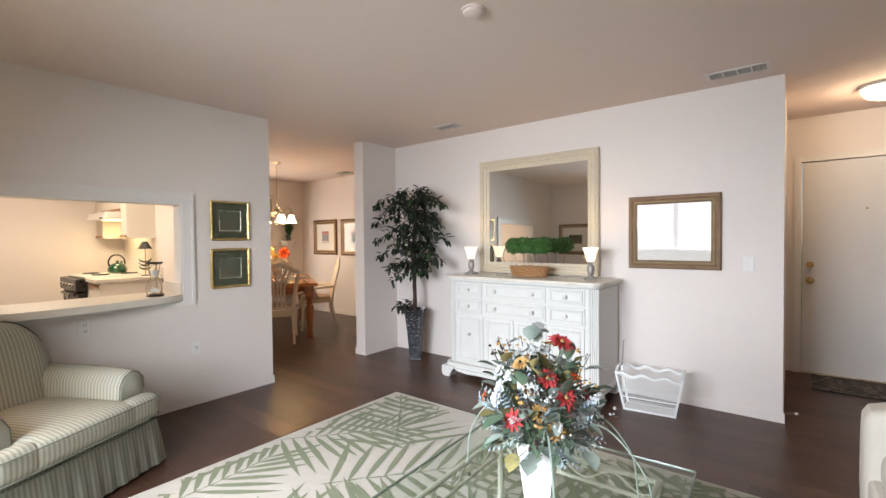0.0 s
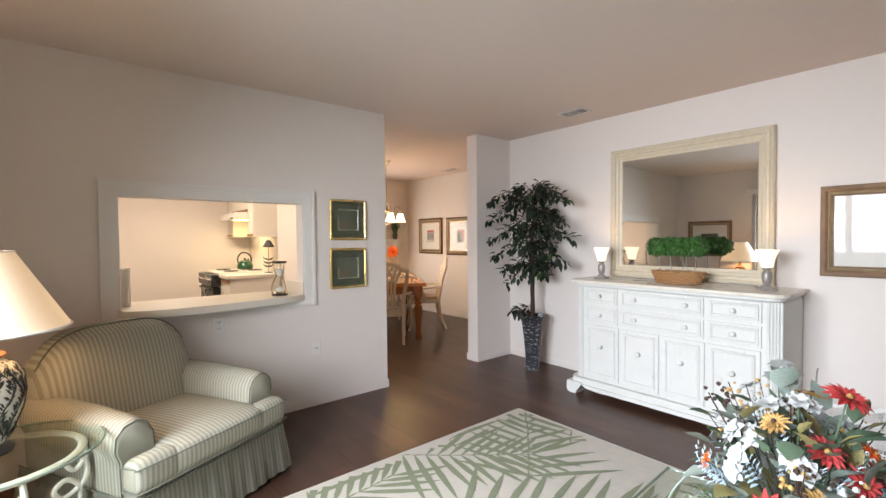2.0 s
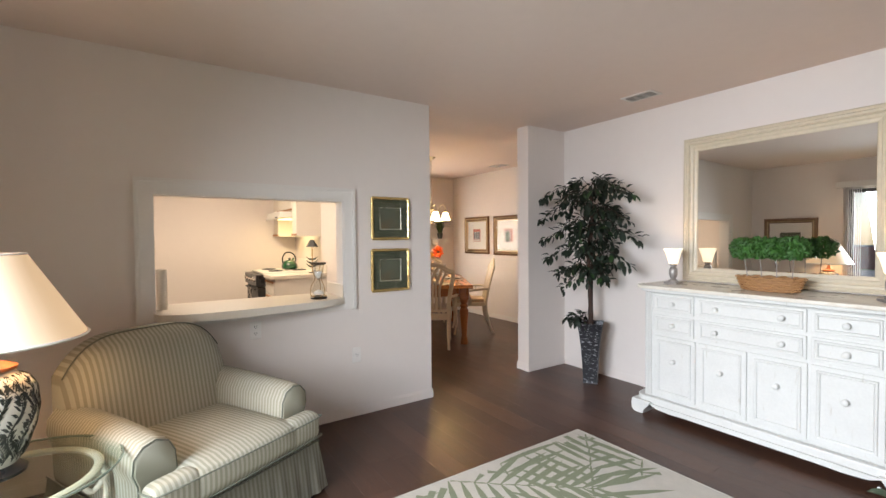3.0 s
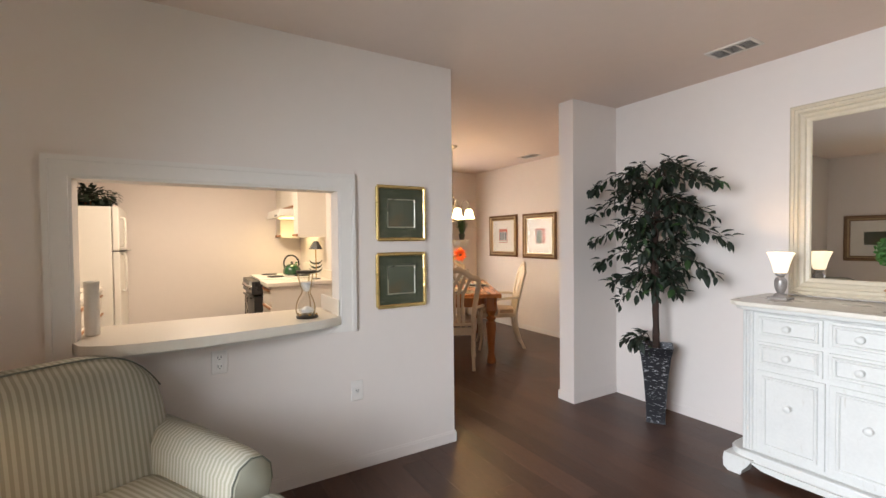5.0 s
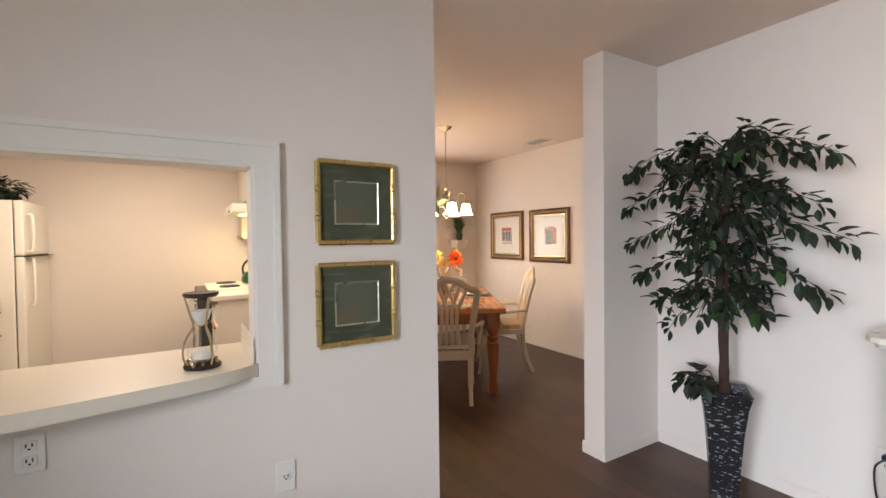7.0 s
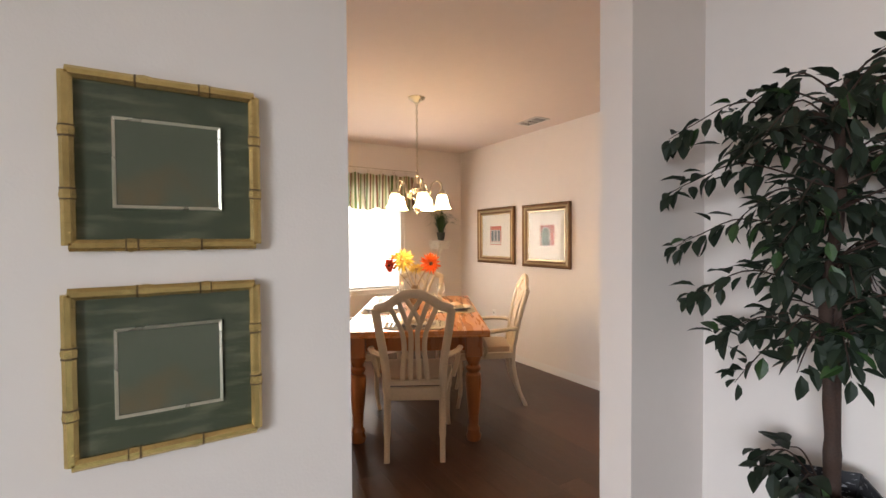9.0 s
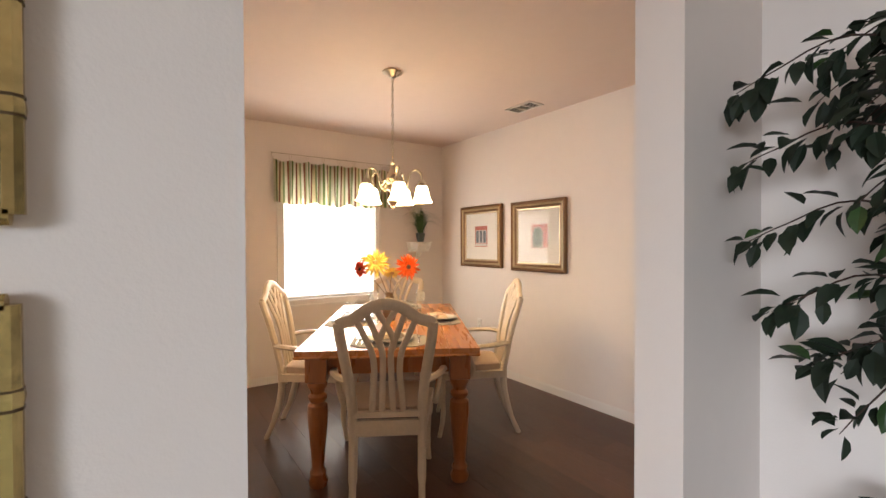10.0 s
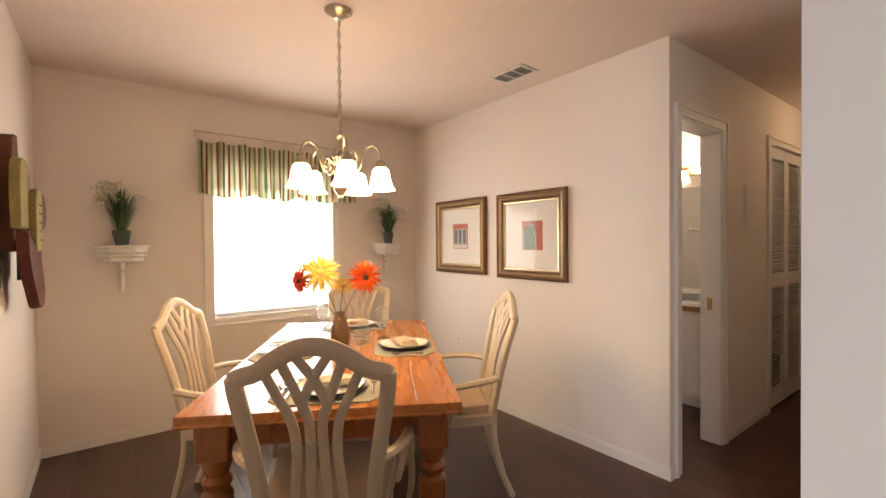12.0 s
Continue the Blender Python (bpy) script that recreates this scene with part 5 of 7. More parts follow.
# a leafy iron vine runs between the two rails of every side
for side_, (n, half) in enumerate(((9, 0.48), (9, 0.48), (6, 0.34), (6, 0.34))):
    place = (pose(-0.34, 0, 0, 0, 0, 90), pose(0.34, 0, 0, 0, 0, 90), pose(0, -0.48, 0), pose(0, 0.48, 0))[side_]
    pts = [(-half + 2 * half * k / 40, 0, 0.355 + 0.026 * math.sin(k * math.pi * n / 40)) for k in range(41)]
    part("vine_bar", sweep(pts, 0.0042, 6), IVORYIRON, ct, smooth=True).matrix_basis = place
    for k in range(n):
        x = -half + 2 * half * (k + 0.5) / n
        up = 1 if k % 2 else -1
        bm = prism([(0.022 * t, 0.009 * w) for t, w in ((-1, 0), (-0.4, 0.9), (0.3, 1), (1, 0), (0.3, -1), (-0.4, -0.9))], -0.0022, 0.0022)
        bmesh.ops.transform(bm, matrix=place @ pose(x, 0, 0.355 + up * 0.018) @ pose(0, 0, 0, 90, 0, 0) @ pose(0, 0, 0, 0, 0, 40 * up), verts=bm.verts)
        part("iron_leaf", bm, IVORYIRON, ct)
for sx in (-1, 1):
    for sy in (-1, 1):
        part("leg", sweep(spline([(sx * 0.34, sy * 0.48, 0.40), (sx * 0.325, sy * 0.465, 0.25), (sx * 0.335, sy * 0.475, 0.10), (sx * 0.37, sy * 0.51, 0.014)], 6), 0.014, 8), IVORYIRON, ct, "curved ivory iron leg", True)

# flower arrangement in a square white vase
fa = thing("flower_arrangement", pose(-0.862, 3.295, 0.420, 0, 0, 14), "mixed silk flowers in a square white tapered vase", "flowers")
bm = bmesh.new()
rings = [[bm.verts.new((sx * r, sy * r, z)) for sx, sy in ((-1, -1), (1, -1), (1, 1), (-1, 1))] for r, z in ((0.042, 0), (0.064, 0.205), (0.058, 0.205), (0.038, 0.02))]
for a, b in zip(rings, rings[1:]):
    for k in range(4):
        bm.faces.new((a[k], a[(k + 1) % 4], b[(k + 1) % 4], b[k]))
bm.faces.new(rings[0])
bm.faces.new(rings[-1])
part("vase", bm, PLATE, fa, "white glazed square vase")
rnd = random.Random(8)
RED, YEL, ORA, BLU, WHT, GRY, DEEP = [material(n, c, 0.7, vary=0.25, scale=20) for n, c in (("red_petal", (0.42, 0.04, 0.04)), ("mustard_petal", (0.44, 0.26, 0.085)), ("orange_petal", (0.70, 0.13, 0.02)), ("pale_blue_petal", (0.42, 0.52, 0.60)), ("white_petal", (0.44, 0.45, 0.44)), ("dusty_leaf", (0.25, 0.30, 0.26)), ("deep_leaf", (0.085, 0.13, 0.08)))]
OLIVE = material("olive_gold_leaf", (0.30, 0.26, 0.10), 0.7, vary=0.3, scale=20)


def blossom(bm, c, n, r, petals, layers=2, width=0.42):
    n = n.normalized()
    u = n.orthogonal().normalized()
    w = n.cross(u)
    for ly in range(layers):
        for k in range(petals):
            a = 2 * math.pi * (k + 0.5 * ly) / petals + rnd.uniform(-0.12, 0.12)
            d = (u * math.cos(a) + w * math.sin(a)) + n * (0.12 + 0.45 * ly)
            leaf(bm, c, d, n, r * (1 - 0.25 * ly) * rnd.uniform(0.9, 1.1), width, 0.15)


stems = bmesh.new()
kinds = [("red_flower", RED, 0.044, 14), ("mustard_flower", YEL, 0.033, 14), ("white_flower", WHT, 0.030, 6), ("red_lily", RED, 0.045, 9), ("orange_flower", ORA, 0.028, 9)]
FACING = math.atan2(-1.9, 0.75) - radians(14)
pick = [2, 1, 2, 0, 2, 1, 2, 2, 0, 2, 2, 4, 2, 2, 1, 2, 3, 2, 2, 0, 2, 1, 2, 4, 2, 2, 3, 2, 2, 1]
for k in range(30):
    th, ph = k * 2.399 + FACING, math.acos(1 - 1.05 * (k + 0.5) / 30)
    d = Vector((math.sin(ph) * math.cos(th), math.sin(ph) * math.sin(th), math.cos(ph)))
    p = Vector((0, 0, 0.30)) + Vector((d.x * 0.19, d.y * 0.19, d.z * 0.27)) * rnd.uniform(0.72, 1.12)
    nm, mt, r, pet = kinds[pick[k]]
    sweep([Vector((d.x * 0.03, d.y * 0.03, 0.17)), Vector((d.x * 0.08, d.y * 0.08, 0.28)), p], 0.002, 5, stems)
    bm = bmesh.new()
    if mt is WHT:
        for q in range(3):
            o = Vector((rnd.uniform(-1, 1), rnd.uniform(-1, 1), rnd.uniform(-1, 1))) * 0.028
            blossom(bm, p + o, d + o * 8, r * rnd.uniform(0.8, 1.1), pet, 2, 0.75)
            part(nm, bm, mt, fa, smooth=True)
            bm = bmesh.new()
    else:
        blossom(bm, p, d + Vector((0, 0, 0.15)), r * rnd.uniform(0.85, 1.15), pet, 2, 0.34)
        part(nm, bm, mt, fa, smooth=True)
    bm = bmesh.new()
    bmesh.ops.create_icosphere(bm, subdivisions=1, radius=r * 0.17, matrix=Matrix.Translation(p + d * 0.008))
    part("flower_centre", bm, YEL if mt is not YEL else BARK, fa)
part("stem_cluster", stems, DEEP, fa)["kind"] = "stuff"
# broad sage leaves, feathery pale leaves and a low green fringe
lv = bmesh.new()
for k in range(230):
    d = Vector((rnd.gauss(0, 1), rnd.gauss(0, 1), rnd.gauss(0.4, 0.7))).normalized()
    p = Vector((0, 0, 0.29)) + Vector((d.x * 0.19, d.y * 0.19, d.z * 0.25)) * rnd.uniform(0.45, 1.05)
    p.z = max(p.z, 0.22)
    leaf(lv, p, d + Vector((rnd.gauss(0, 0.5), rnd.gauss(0, 0.5), rnd.gauss(0.2, 0.4))), Vector((0.1, 0.1, 1)), rnd.uniform(0.04, 0.088), rnd.uniform(0.5, 0.8), 0.2, rnd.choice((0, 0, 0, 1, 1, 2)))
for k in range(90):
    d = Vector((rnd.gauss(0, 1), rnd.gauss(0, 1), rnd.gauss(0.1, 0.6))).normalized()
    p = Vector((0, 0, 0.28)) + Vector((d.x * 0.15, d.y * 0.15, d.z * 0.16))
    p.z = max(p.z, 0.205)
    e = (d + Vector((0, 0, 0.5))).normalized()
    s_ = e.orthogonal().normalized()
    c_ = rnd.choice((3, 3, 0, 1))
    for q in range(9):
        leaf(lv, p + e * 0.009 * q, s_ * (1 if q % 2 else -1) + e * 0.7, Vector((0.1, 0.1, 1)), 0.026 - 0.0015 * q, 0.35, 0.1, c_)
for k in range(150):
    an, t = rnd.uniform(0, 6.283), rnd.random()
    p = Vector((math.cos(an) * (0.04 + 0.10 * t), math.sin(an) * (0.04 + 0.10 * t), 0.205 + rnd.uniform(0, 0.07)))
    leaf(lv, p, Vector((math.cos(an), math.sin(an), rnd.uniform(-0.6, 0.8))), Vector((0.1, 0.1, 1)), rnd.uniform(0.02, 0.04), 0.4, 0.2, rnd.choice((1, 1, 0)))
part("foliage", lv, [GRY, DEEP, OLIVE, BLU], fa, "dusty grey-green leaves", True)["kind"] = "stuff"
fb = bmesh.new()
for k in range(26):
    d = Vector((rnd.gauss(0, 1), rnd.gauss(0, 1), rnd.gauss(0.5, 0.7))).normalized()
    e = Vector((0, 0, 0.28)) + Vector((d.x * 0.25, d.y * 0.25, abs(d.z) * 0.30)) * rnd.uniform(0.85, 1.1)
    sweep([Vector((d.x * 0.05, d.y * 0.05, 0.24)), e], 0.0014, 4, fb)
    for q in range(7):
        r = bmesh.ops.create_icosphere(fb, subdivisions=1, radius=rnd.uniform(0.003, 0.007), matrix=Matrix.Translation(e - d * 0.012 * q + Vector((rnd.gauss(0, 0.008), rnd.gauss(0, 0.008), rnd.gauss(0, 0.008)))))
        for v in r["verts"]:
            for f in v.link_faces:
                f.material_index = k % 3
part("berry_sprays", fb, [BARK, YEL, WHT], fa)["kind"] = "stuff"
for an, ln in ((0.3, 0.30), (-0.2, 0.34), (2.9, 0.28), (-1.2, 0.25)):
    d = Vector((math.cos(an), math.sin(an), 0))
    part("trailing_stem", sweep(spline([d * 0.05 + Vector((0, 0, 0.2)), d * ln * 0.6 + Vector((0, 0, 0.30)), d * ln + Vector((0, 0, 0.18)), d * (ln + 0.03) + Vector((0, 0, 0.02))], 6), 0.003, 5), GRY, fa, smooth=True)

# wire magazine basket
mb = thing("magazine_basket", pose(-1.015, 5.475, 0, 0, 0, 7), "white wooden and wire mesh magazine basket on the floor", "basket")
def bar_(a, b, r=0.009):
    part("rail", sweep([a, b], r, 4), WIREWHITE, mb)
for sy in (-1, 1):
    yb_, yt = sy * 0.075, sy * 0.13
    bar_((-0.17, yb_, 0.012), (0.17, yb_, 0.012), 0.012)
    for sx in (-1, 1):
        part("corner_post", sweep([(sx * 0.17, yb_, 0.005), (sx * 0.225, yt, 0.305)], 0.011, 4), WIREWHITE, mb)
    part("scalloped_rail", sweep([(-0.225 + 0.45 * k / 30, yt, 0.285 + 0.014 * math.sin(k * math.pi / 5)) for k in range(31)], 0.014, 4, side=(0, 1, 0), flat=0.5), WIREWHITE, mb)
    bar_((-0.19, sy * 0.095, 0.11), (0.19, sy * 0.095, 0.11), 0.006)
    mesh_ = bmesh.new()
    for k in range(25):
        f = k / 24
        sweep([(-0.17 + 0.34 * f, yb_, 0.012), (-0.22 + 0.44 * f, yt, 0.285)], 0.0013, 4, mesh_)
    for k in range(16):
        f = k / 15
        sweep([(-0.17 - 0.05 * f, yb_ + (yt - yb_) * f, 0.015 + 0.27 * f), (0.17 + 0.05 * f, yb_ + (yt - yb_) * f, 0.015 + 0.27 * f)], 0.0013, 4, mesh_)
    o = part("wire_mesh", mesh_, WIREWHITE, mb, "fine white wire mesh")
for sx in (-1, 1):
    bar_((sx * 0.17, -0.075, 0.012), (sx * 0.17, 0.075, 0.012), 0.012)
    part("end_panel", sweep([(sx * 0.222, -0.13, 0.295), (sx * 0.222, -0.05, 0.32), (sx * 0.222, 0.05, 0.32), (sx * 0.222, 0.13, 0.295)], 0.012, 4), WIREWHITE, mb)
part("bottom", cube(-0.17, 0.17, -0.075, 0.075, 0.006, 0.018), WIREWHITE, mb)
part("handle", sweep([(-0.20, 0.0, 0.32), (-0.19, 0.0, 0.50), (-0.185, 0.0, 0.52)], 0.005, 6), PEWTER, mb, smooth=True)

# cream sofa, its end just in view at the start
so = thing("sofa", pose(0.05, 3.70, 0), "cream upholstered sofa end beside the coffee table", "sofa")
part("base", cube(0.03, 0.86, -0.9, 0.92, 0.04, 0.30, 0.03, 3), SOFACLOTH, so)
part("arm", cushion(0.02, 0.86, 0.72, 0.95, 0.05, 0.59, 0.07, 0.01), SOFACLOTH, so, smooth=True)
part("arm", cushion(0.02, 0.86, -0.95, -0.72, 0.05, 0.59, 0.07, 0.01), SOFACLOTH, so, smooth=True)
part("back", cushion(0.64, 0.88, -0.9, 0.9, 0.2, 0.84, 0.08, 0.02), SOFACLOTH, so, smooth=True)
for y0, y1 in ((-0.71, -0.01), (0.01, 0.71)):
    part("seat_cushion", cushion(0.06, 0.66, y0, y1, 0.30, 0.46, 0.05, 0.02), SOFACLOTH, so, smooth=True)

# ---- dining room ----
TH = 150
TC = (-6.153, 5.476)
dt = thing("dining_table", pose(TC[0], TC[1], 0, 0, 0, TH), "honey pine dining table with thick turned legs", "table")
boards = 6
for k in range(boards):
    w = 0.97 / boards
    part("top_board", cube(-0.865, 0.865, -0.485 + k * w, -0.485 + (k + 1) * w - 0.0004, 0.722, 0.752, 0.002), PINE, dt)
part("top_edge", cube(-0.87, 0.87, -0.489, 0.489, 0.708, 0.7225, 0.006), PINE, dt)
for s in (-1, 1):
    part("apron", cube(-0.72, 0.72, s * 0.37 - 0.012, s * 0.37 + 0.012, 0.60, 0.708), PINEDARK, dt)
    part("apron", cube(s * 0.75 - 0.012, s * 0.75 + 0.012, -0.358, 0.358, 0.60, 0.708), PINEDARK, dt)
legp = [(0.045, 0.0), (0.052, 0.03), (0.040, 0.055), (0.045, 0.075), (0.032, 0.10), (0.036, 0.16), (0.048, 0.30), (0.055, 0.40), (0.052, 0.44), (0.036, 0.455), (0.050, 0.475), (0.050, 0.49), (0.036, 0.505), (0.045, 0.53), (0.054, 0.55), (0.050, 0.57)]
for sx in (-1, 1):
    for sy in (-1, 1):
        bm = lathe(legp, 22, centre=(sx * 0.765, sy * 0.385))
        box(bm, sx * 0.765 - 0.056, sx * 0.765 + 0.056, sy * 0.385 - 0.056, sy * 0.385 + 0.056, 0.57, 0.708, 0.004)
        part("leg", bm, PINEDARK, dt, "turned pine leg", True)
rnd = random.Random(3)
for k in range(12):
    kx, ky = rnd.uniform(-0.8, 0.8), rnd.uniform(-0.45, 0.45)
    bm = lathe([(0.0005, 0.7521), (rnd.uniform(0.006, 0.012), 0.7523), (0.0005, 0.7525)], 10)
    bmesh.ops.scale(bm, vec=(1.7, 0.8, 1), verts=bm.verts)
    bmesh.ops.translate(bm, vec=(kx, ky, 0), verts=bm.verts)
    part("knot", bm, KNOT, dt)


def dining_chair(m, label):
    """Faces local +x; the rear feet stand at x = 0."""
    c = thing("dining_chair", m, label, "chair", "chairs round the dining table")
    lean = lambda z: 0.055 - 0.17 * max(0, z - 0.44) - 0.10 * max(0, z - 0.75)
    S = (1, 0, 0)
    for s in (-1, 1):
        part("rear_leg", sweep(spline([(-0.05, s * 0.168, 0.0), (0.015, s * 0.170, 0.15), (0.053, s * 0.172, 0.32), (0.055, s * 0.175, 0.46)], 5), [0.018] * 5 + [0.023] * 11, 8, side=S), CHAIRWOOD, c, smooth=True)
        st = spline([(lean(z), s * y, z) for y, z in ((0.172, 0.44), (0.178, 0.55), (0.190, 0.66), (0.210, 0.80), (0.222, 0.90), (0.224, 0.955))], 5)
        part("back_stile", sweep(st, 0.027, 8, side=S, flat=0.72), CHAIRWOOD, c, smooth=True)
        part("front_leg", sweep(spline([(0.50, s * 0.225, 0.0), (0.475, s * 0.215, 0.14), (0.48, s * 0.222, 0.30), (0.485, s * 0.228, 0.43)], 5), [0.016] * 4 + [0.019] * 6 + [0.026] * 6, 6), CHAIRWOOD, c, smooth=True)
        part("arm", sweep(spline([(lean(0.63), s * 0.188, 0.635), (0.08, s * 0.245, 0.640), (0.20, s * 0.290, 0.635), (0.305, s * 0.295, 0.622), (0.340, s * 0.28, 0.602)], 6), 0.022, 6, side=(0, 0, 1), flat=0.75), CHAIRWOOD, c, "curved wooden arm", True)
        part("arm_support", sweep(spline([(0.325, s * 0.283, 0.61), (0.30, s * 0.285, 0.55), (0.275, s * 0.266, 0.48), (0.285, s * 0.25, 0.42)], 5), 0.017, 6), CHAIRWOOD, c, smooth=True)
        part("side_rail", sweep([(0.055, s * 0.178, 0.415), (0.485, s * 0.232, 0.415)], 0.030, 4, side=(0, 0, 1), flat=1.1), CHAIRWOOD, c)
        # fanned slats
        for pts in ([(0.078, 0.45), (0.072, 0.56), (0.062, 0.68), (0.072, 0.79), (0.108, 0.885), (0.142, 0.972)],
                    [(0.028, 0.45), (0.024, 0.58), (0.020, 0.70), (0.022, 0.80), (0.050, 0.885), (0.092, 1.005)],
                    [(0.022, 0.80), (0.036, 0.85), (0.006, 0.93), (-0.03, 0.99), (-0.055, 1.03)]):
            part("back_slat", sweep(spline([(lean(z) + 0.004, s * y, z) for y, z in pts], 5), 0.0165, 8, side=S, flat=0.62), CHAIRWOOD, c, smooth=True)
    crest = spline([(lean(z), y, z) for y, z in ((-0.226, 0.945), (-0.205, 0.957), (-0.158, 0.972), (-0.106, 1.010), (-0.053, 1.040), (0, 1.050), (0.053, 1.040), (0.106, 1.010), (0.158, 0.972), (0.205, 0.957), (0.226, 0.945))], 4)
    part("crest_rail", sweep(crest, 0.031, 8, side=S, flat=0.60), CHAIRWOOD, c, "serpentine crest rail", True)
    part("shoe_rail", sweep([(0.05, -0.172, 0.455), (0.05, 0.172, 0.455)], 0.020, 4, side=S), CHAIRWOOD, c)
    part("rear_rail", cube(0.040, 0.066, -0.162, 0.162, 0.345, 0.425, 0.003), CHAIRWOOD, c)
    part("front_rail", sweep([(0.485, -0.228, 0.415), (0.485, 0.228, 0.415)], 0.030, 4, side=(0, 0, 1), flat=1.1), CHAIRWOOD, c)
    bm = cushion(0.0, 1.0, -1, 1, 0, 1, 0.08, 0.0)
    for v in bm.verts:
        x, y, z = v.co
        wd = 0.168 + 0.062 * x
        v.co = Vector((0.075 + 0.42 * x, y * wd, 0.432 + 0.052 * z + (0.022 * (1 - (2 * x - 1) ** 2) * (1 - y * y) if z > 0.5 else 0)))
    part("seat", bm, SEATCLOTH, c, "padded beige cloth seat", True)
    for o in c.children:
        for v in o.data.vertices:
            if v.co.z > 0.46:
                v.co.z = 0.46 + (v.co.z - 0.46) * 0.955
    return c


ch = dining_chair(pose(-5.272, 4.968, 0, 0, 0, TH), "whitewashed dining armchair with fanned slat back at the table head")
for x, y, rz in ((-5.722, 6.170, 238), (-6.56, 4.792, 58), (-7.13, 6.04, -30)):
    o = copy_thing(ch, pose(x, y, 0, 0, 0, rz))
    o["label"] = "whitewashed dining armchair with fanned slat back and beige seat"

# chandelier
CX, CY = -5.940, 5.358
cl = thing("chandelier", pose(CX, CY, 0), "five-arm nickel chandelier with lit white glass bell shades", "chandelier")
part("canopy", lathe([(0.002, 2.395), (0.02, 2.398), (0.03, 2.41), (0.055, 2.422), (0.066, 2.432), (0.066, H - 0.001), (0.002, H - 0.001)], 28), METAL, cl, "domed ceiling canopy", True)
z = 2.385
k = 0
while z > 1.875:
    o = bmesh.new()
    pts = [(0.008 * math.cos(a) if k % 2 else 0, 0 if k % 2 else 0.008 * math.cos(a), z + 0.017 * math.sin(a)) for a in [2 * math.pi * q / 12 for q in range(12)]]
    part("chain_link", sweep(pts, 0.0022, 5, o, closed=True), METAL, cl, smooth=True)
    z -= 0.029
    k += 1
part("cord", sweep([(0.002, 0.002, 2.39), (0.002, 0.002, 1.86)], 0.002, 5), METAL, cl)
part("column", lathe([(0.002, 1.868), (0.008, 1.862), (0.010, 1.845), (0.022, 1.838), (0.014, 1.825), (0.018, 1.80), (0.036, 1.765), (0.040, 1.735), (0.026, 1.715), (0.018, 1.70), (0.034, 1.685), (0.038, 1.665), (0.020, 1.65), (0.014, 1.625), (0.030, 1.60), (0.036, 1.585), (0.022, 1.565), (0.010, 1.555), (0.012, 1.545), (0.002, 1.535)], 22), METAL, cl, "turned nickel centre column", True)
for k in range(5):
    a = radians(36 + 72 * k + 20)
    P = lambda r, z: (r * math.cos(a), r * math.sin(a), z)
    arm = part("arm", sweep(spline([P(0.03, 1.675), P(0.075, 1.665), P(0.10, 1.71), P(0.113, 1.765), P(0.150, 1.794), P(0.183, 1.775), P(0.193, 1.735), P(0.193, 1.715)], 6), 0.0065, 8), METAL, cl, "curved nickel arm", True)
    part("scroll", sweep(spline([P(0.03, 1.70), P(0.065, 1.725), P(0.085, 1.70), P(0.07, 1.685), P(0.06, 1.70)], 5), 0.0045, 6), METAL, arm, smooth=True)
    part("socket_cap", lathe([(0.002, 1.725), (0.018, 1.722), (0.026, 1.705), (0.028, 1.685), (0.002, 1.685)], 16, centre=P(0.193, 0)[:2]), METAL, arm, smooth=True)
    bm = lathe([(0.027, 1.688), (0.038, 1.677), (0.045, 1.648), (0.049, 1.620), (0.059, 1.594), (0.071, 1.580), (0.068, 1.579), (0.055, 1.595), (0.045, 1.62), (0.041, 1.648), (0.032, 1.675)], 26, centre=P(0.193, 0)[:2])
    fcs = [f for f in bm.faces if len(f.verts) > 4]
    bmesh.ops.delete(bm, geom=fcs, context="FACES_ONLY")
    part("bell_shade", bm, SHADELIT, cl, "glowing white glass bell shade", True)
    bulb("chandelier_bulb", (CX + P(0.193, 0)[0], CY + P(0.193, 0)[1], 1.60), 5.0, WARM, 0.03)

# bracket shelves with potted grass
GRASSLEAF = material("grass_leaf", (0.045, 0.10, 0.03), 0.5, vary=0.4, scale=12)
POT = material("green_grey_pot", (0.055, 0.065, 0.05), 0.6, vary=0.3, scale=18)
SHELF = two_tone("distressed_shelf_paint", (0.80, 0.77, 0.71), (0.42, 0.35, 0.28), "noise", 0.5, 0.55, 0.7, (1, 1, 4), 10, 0.1)


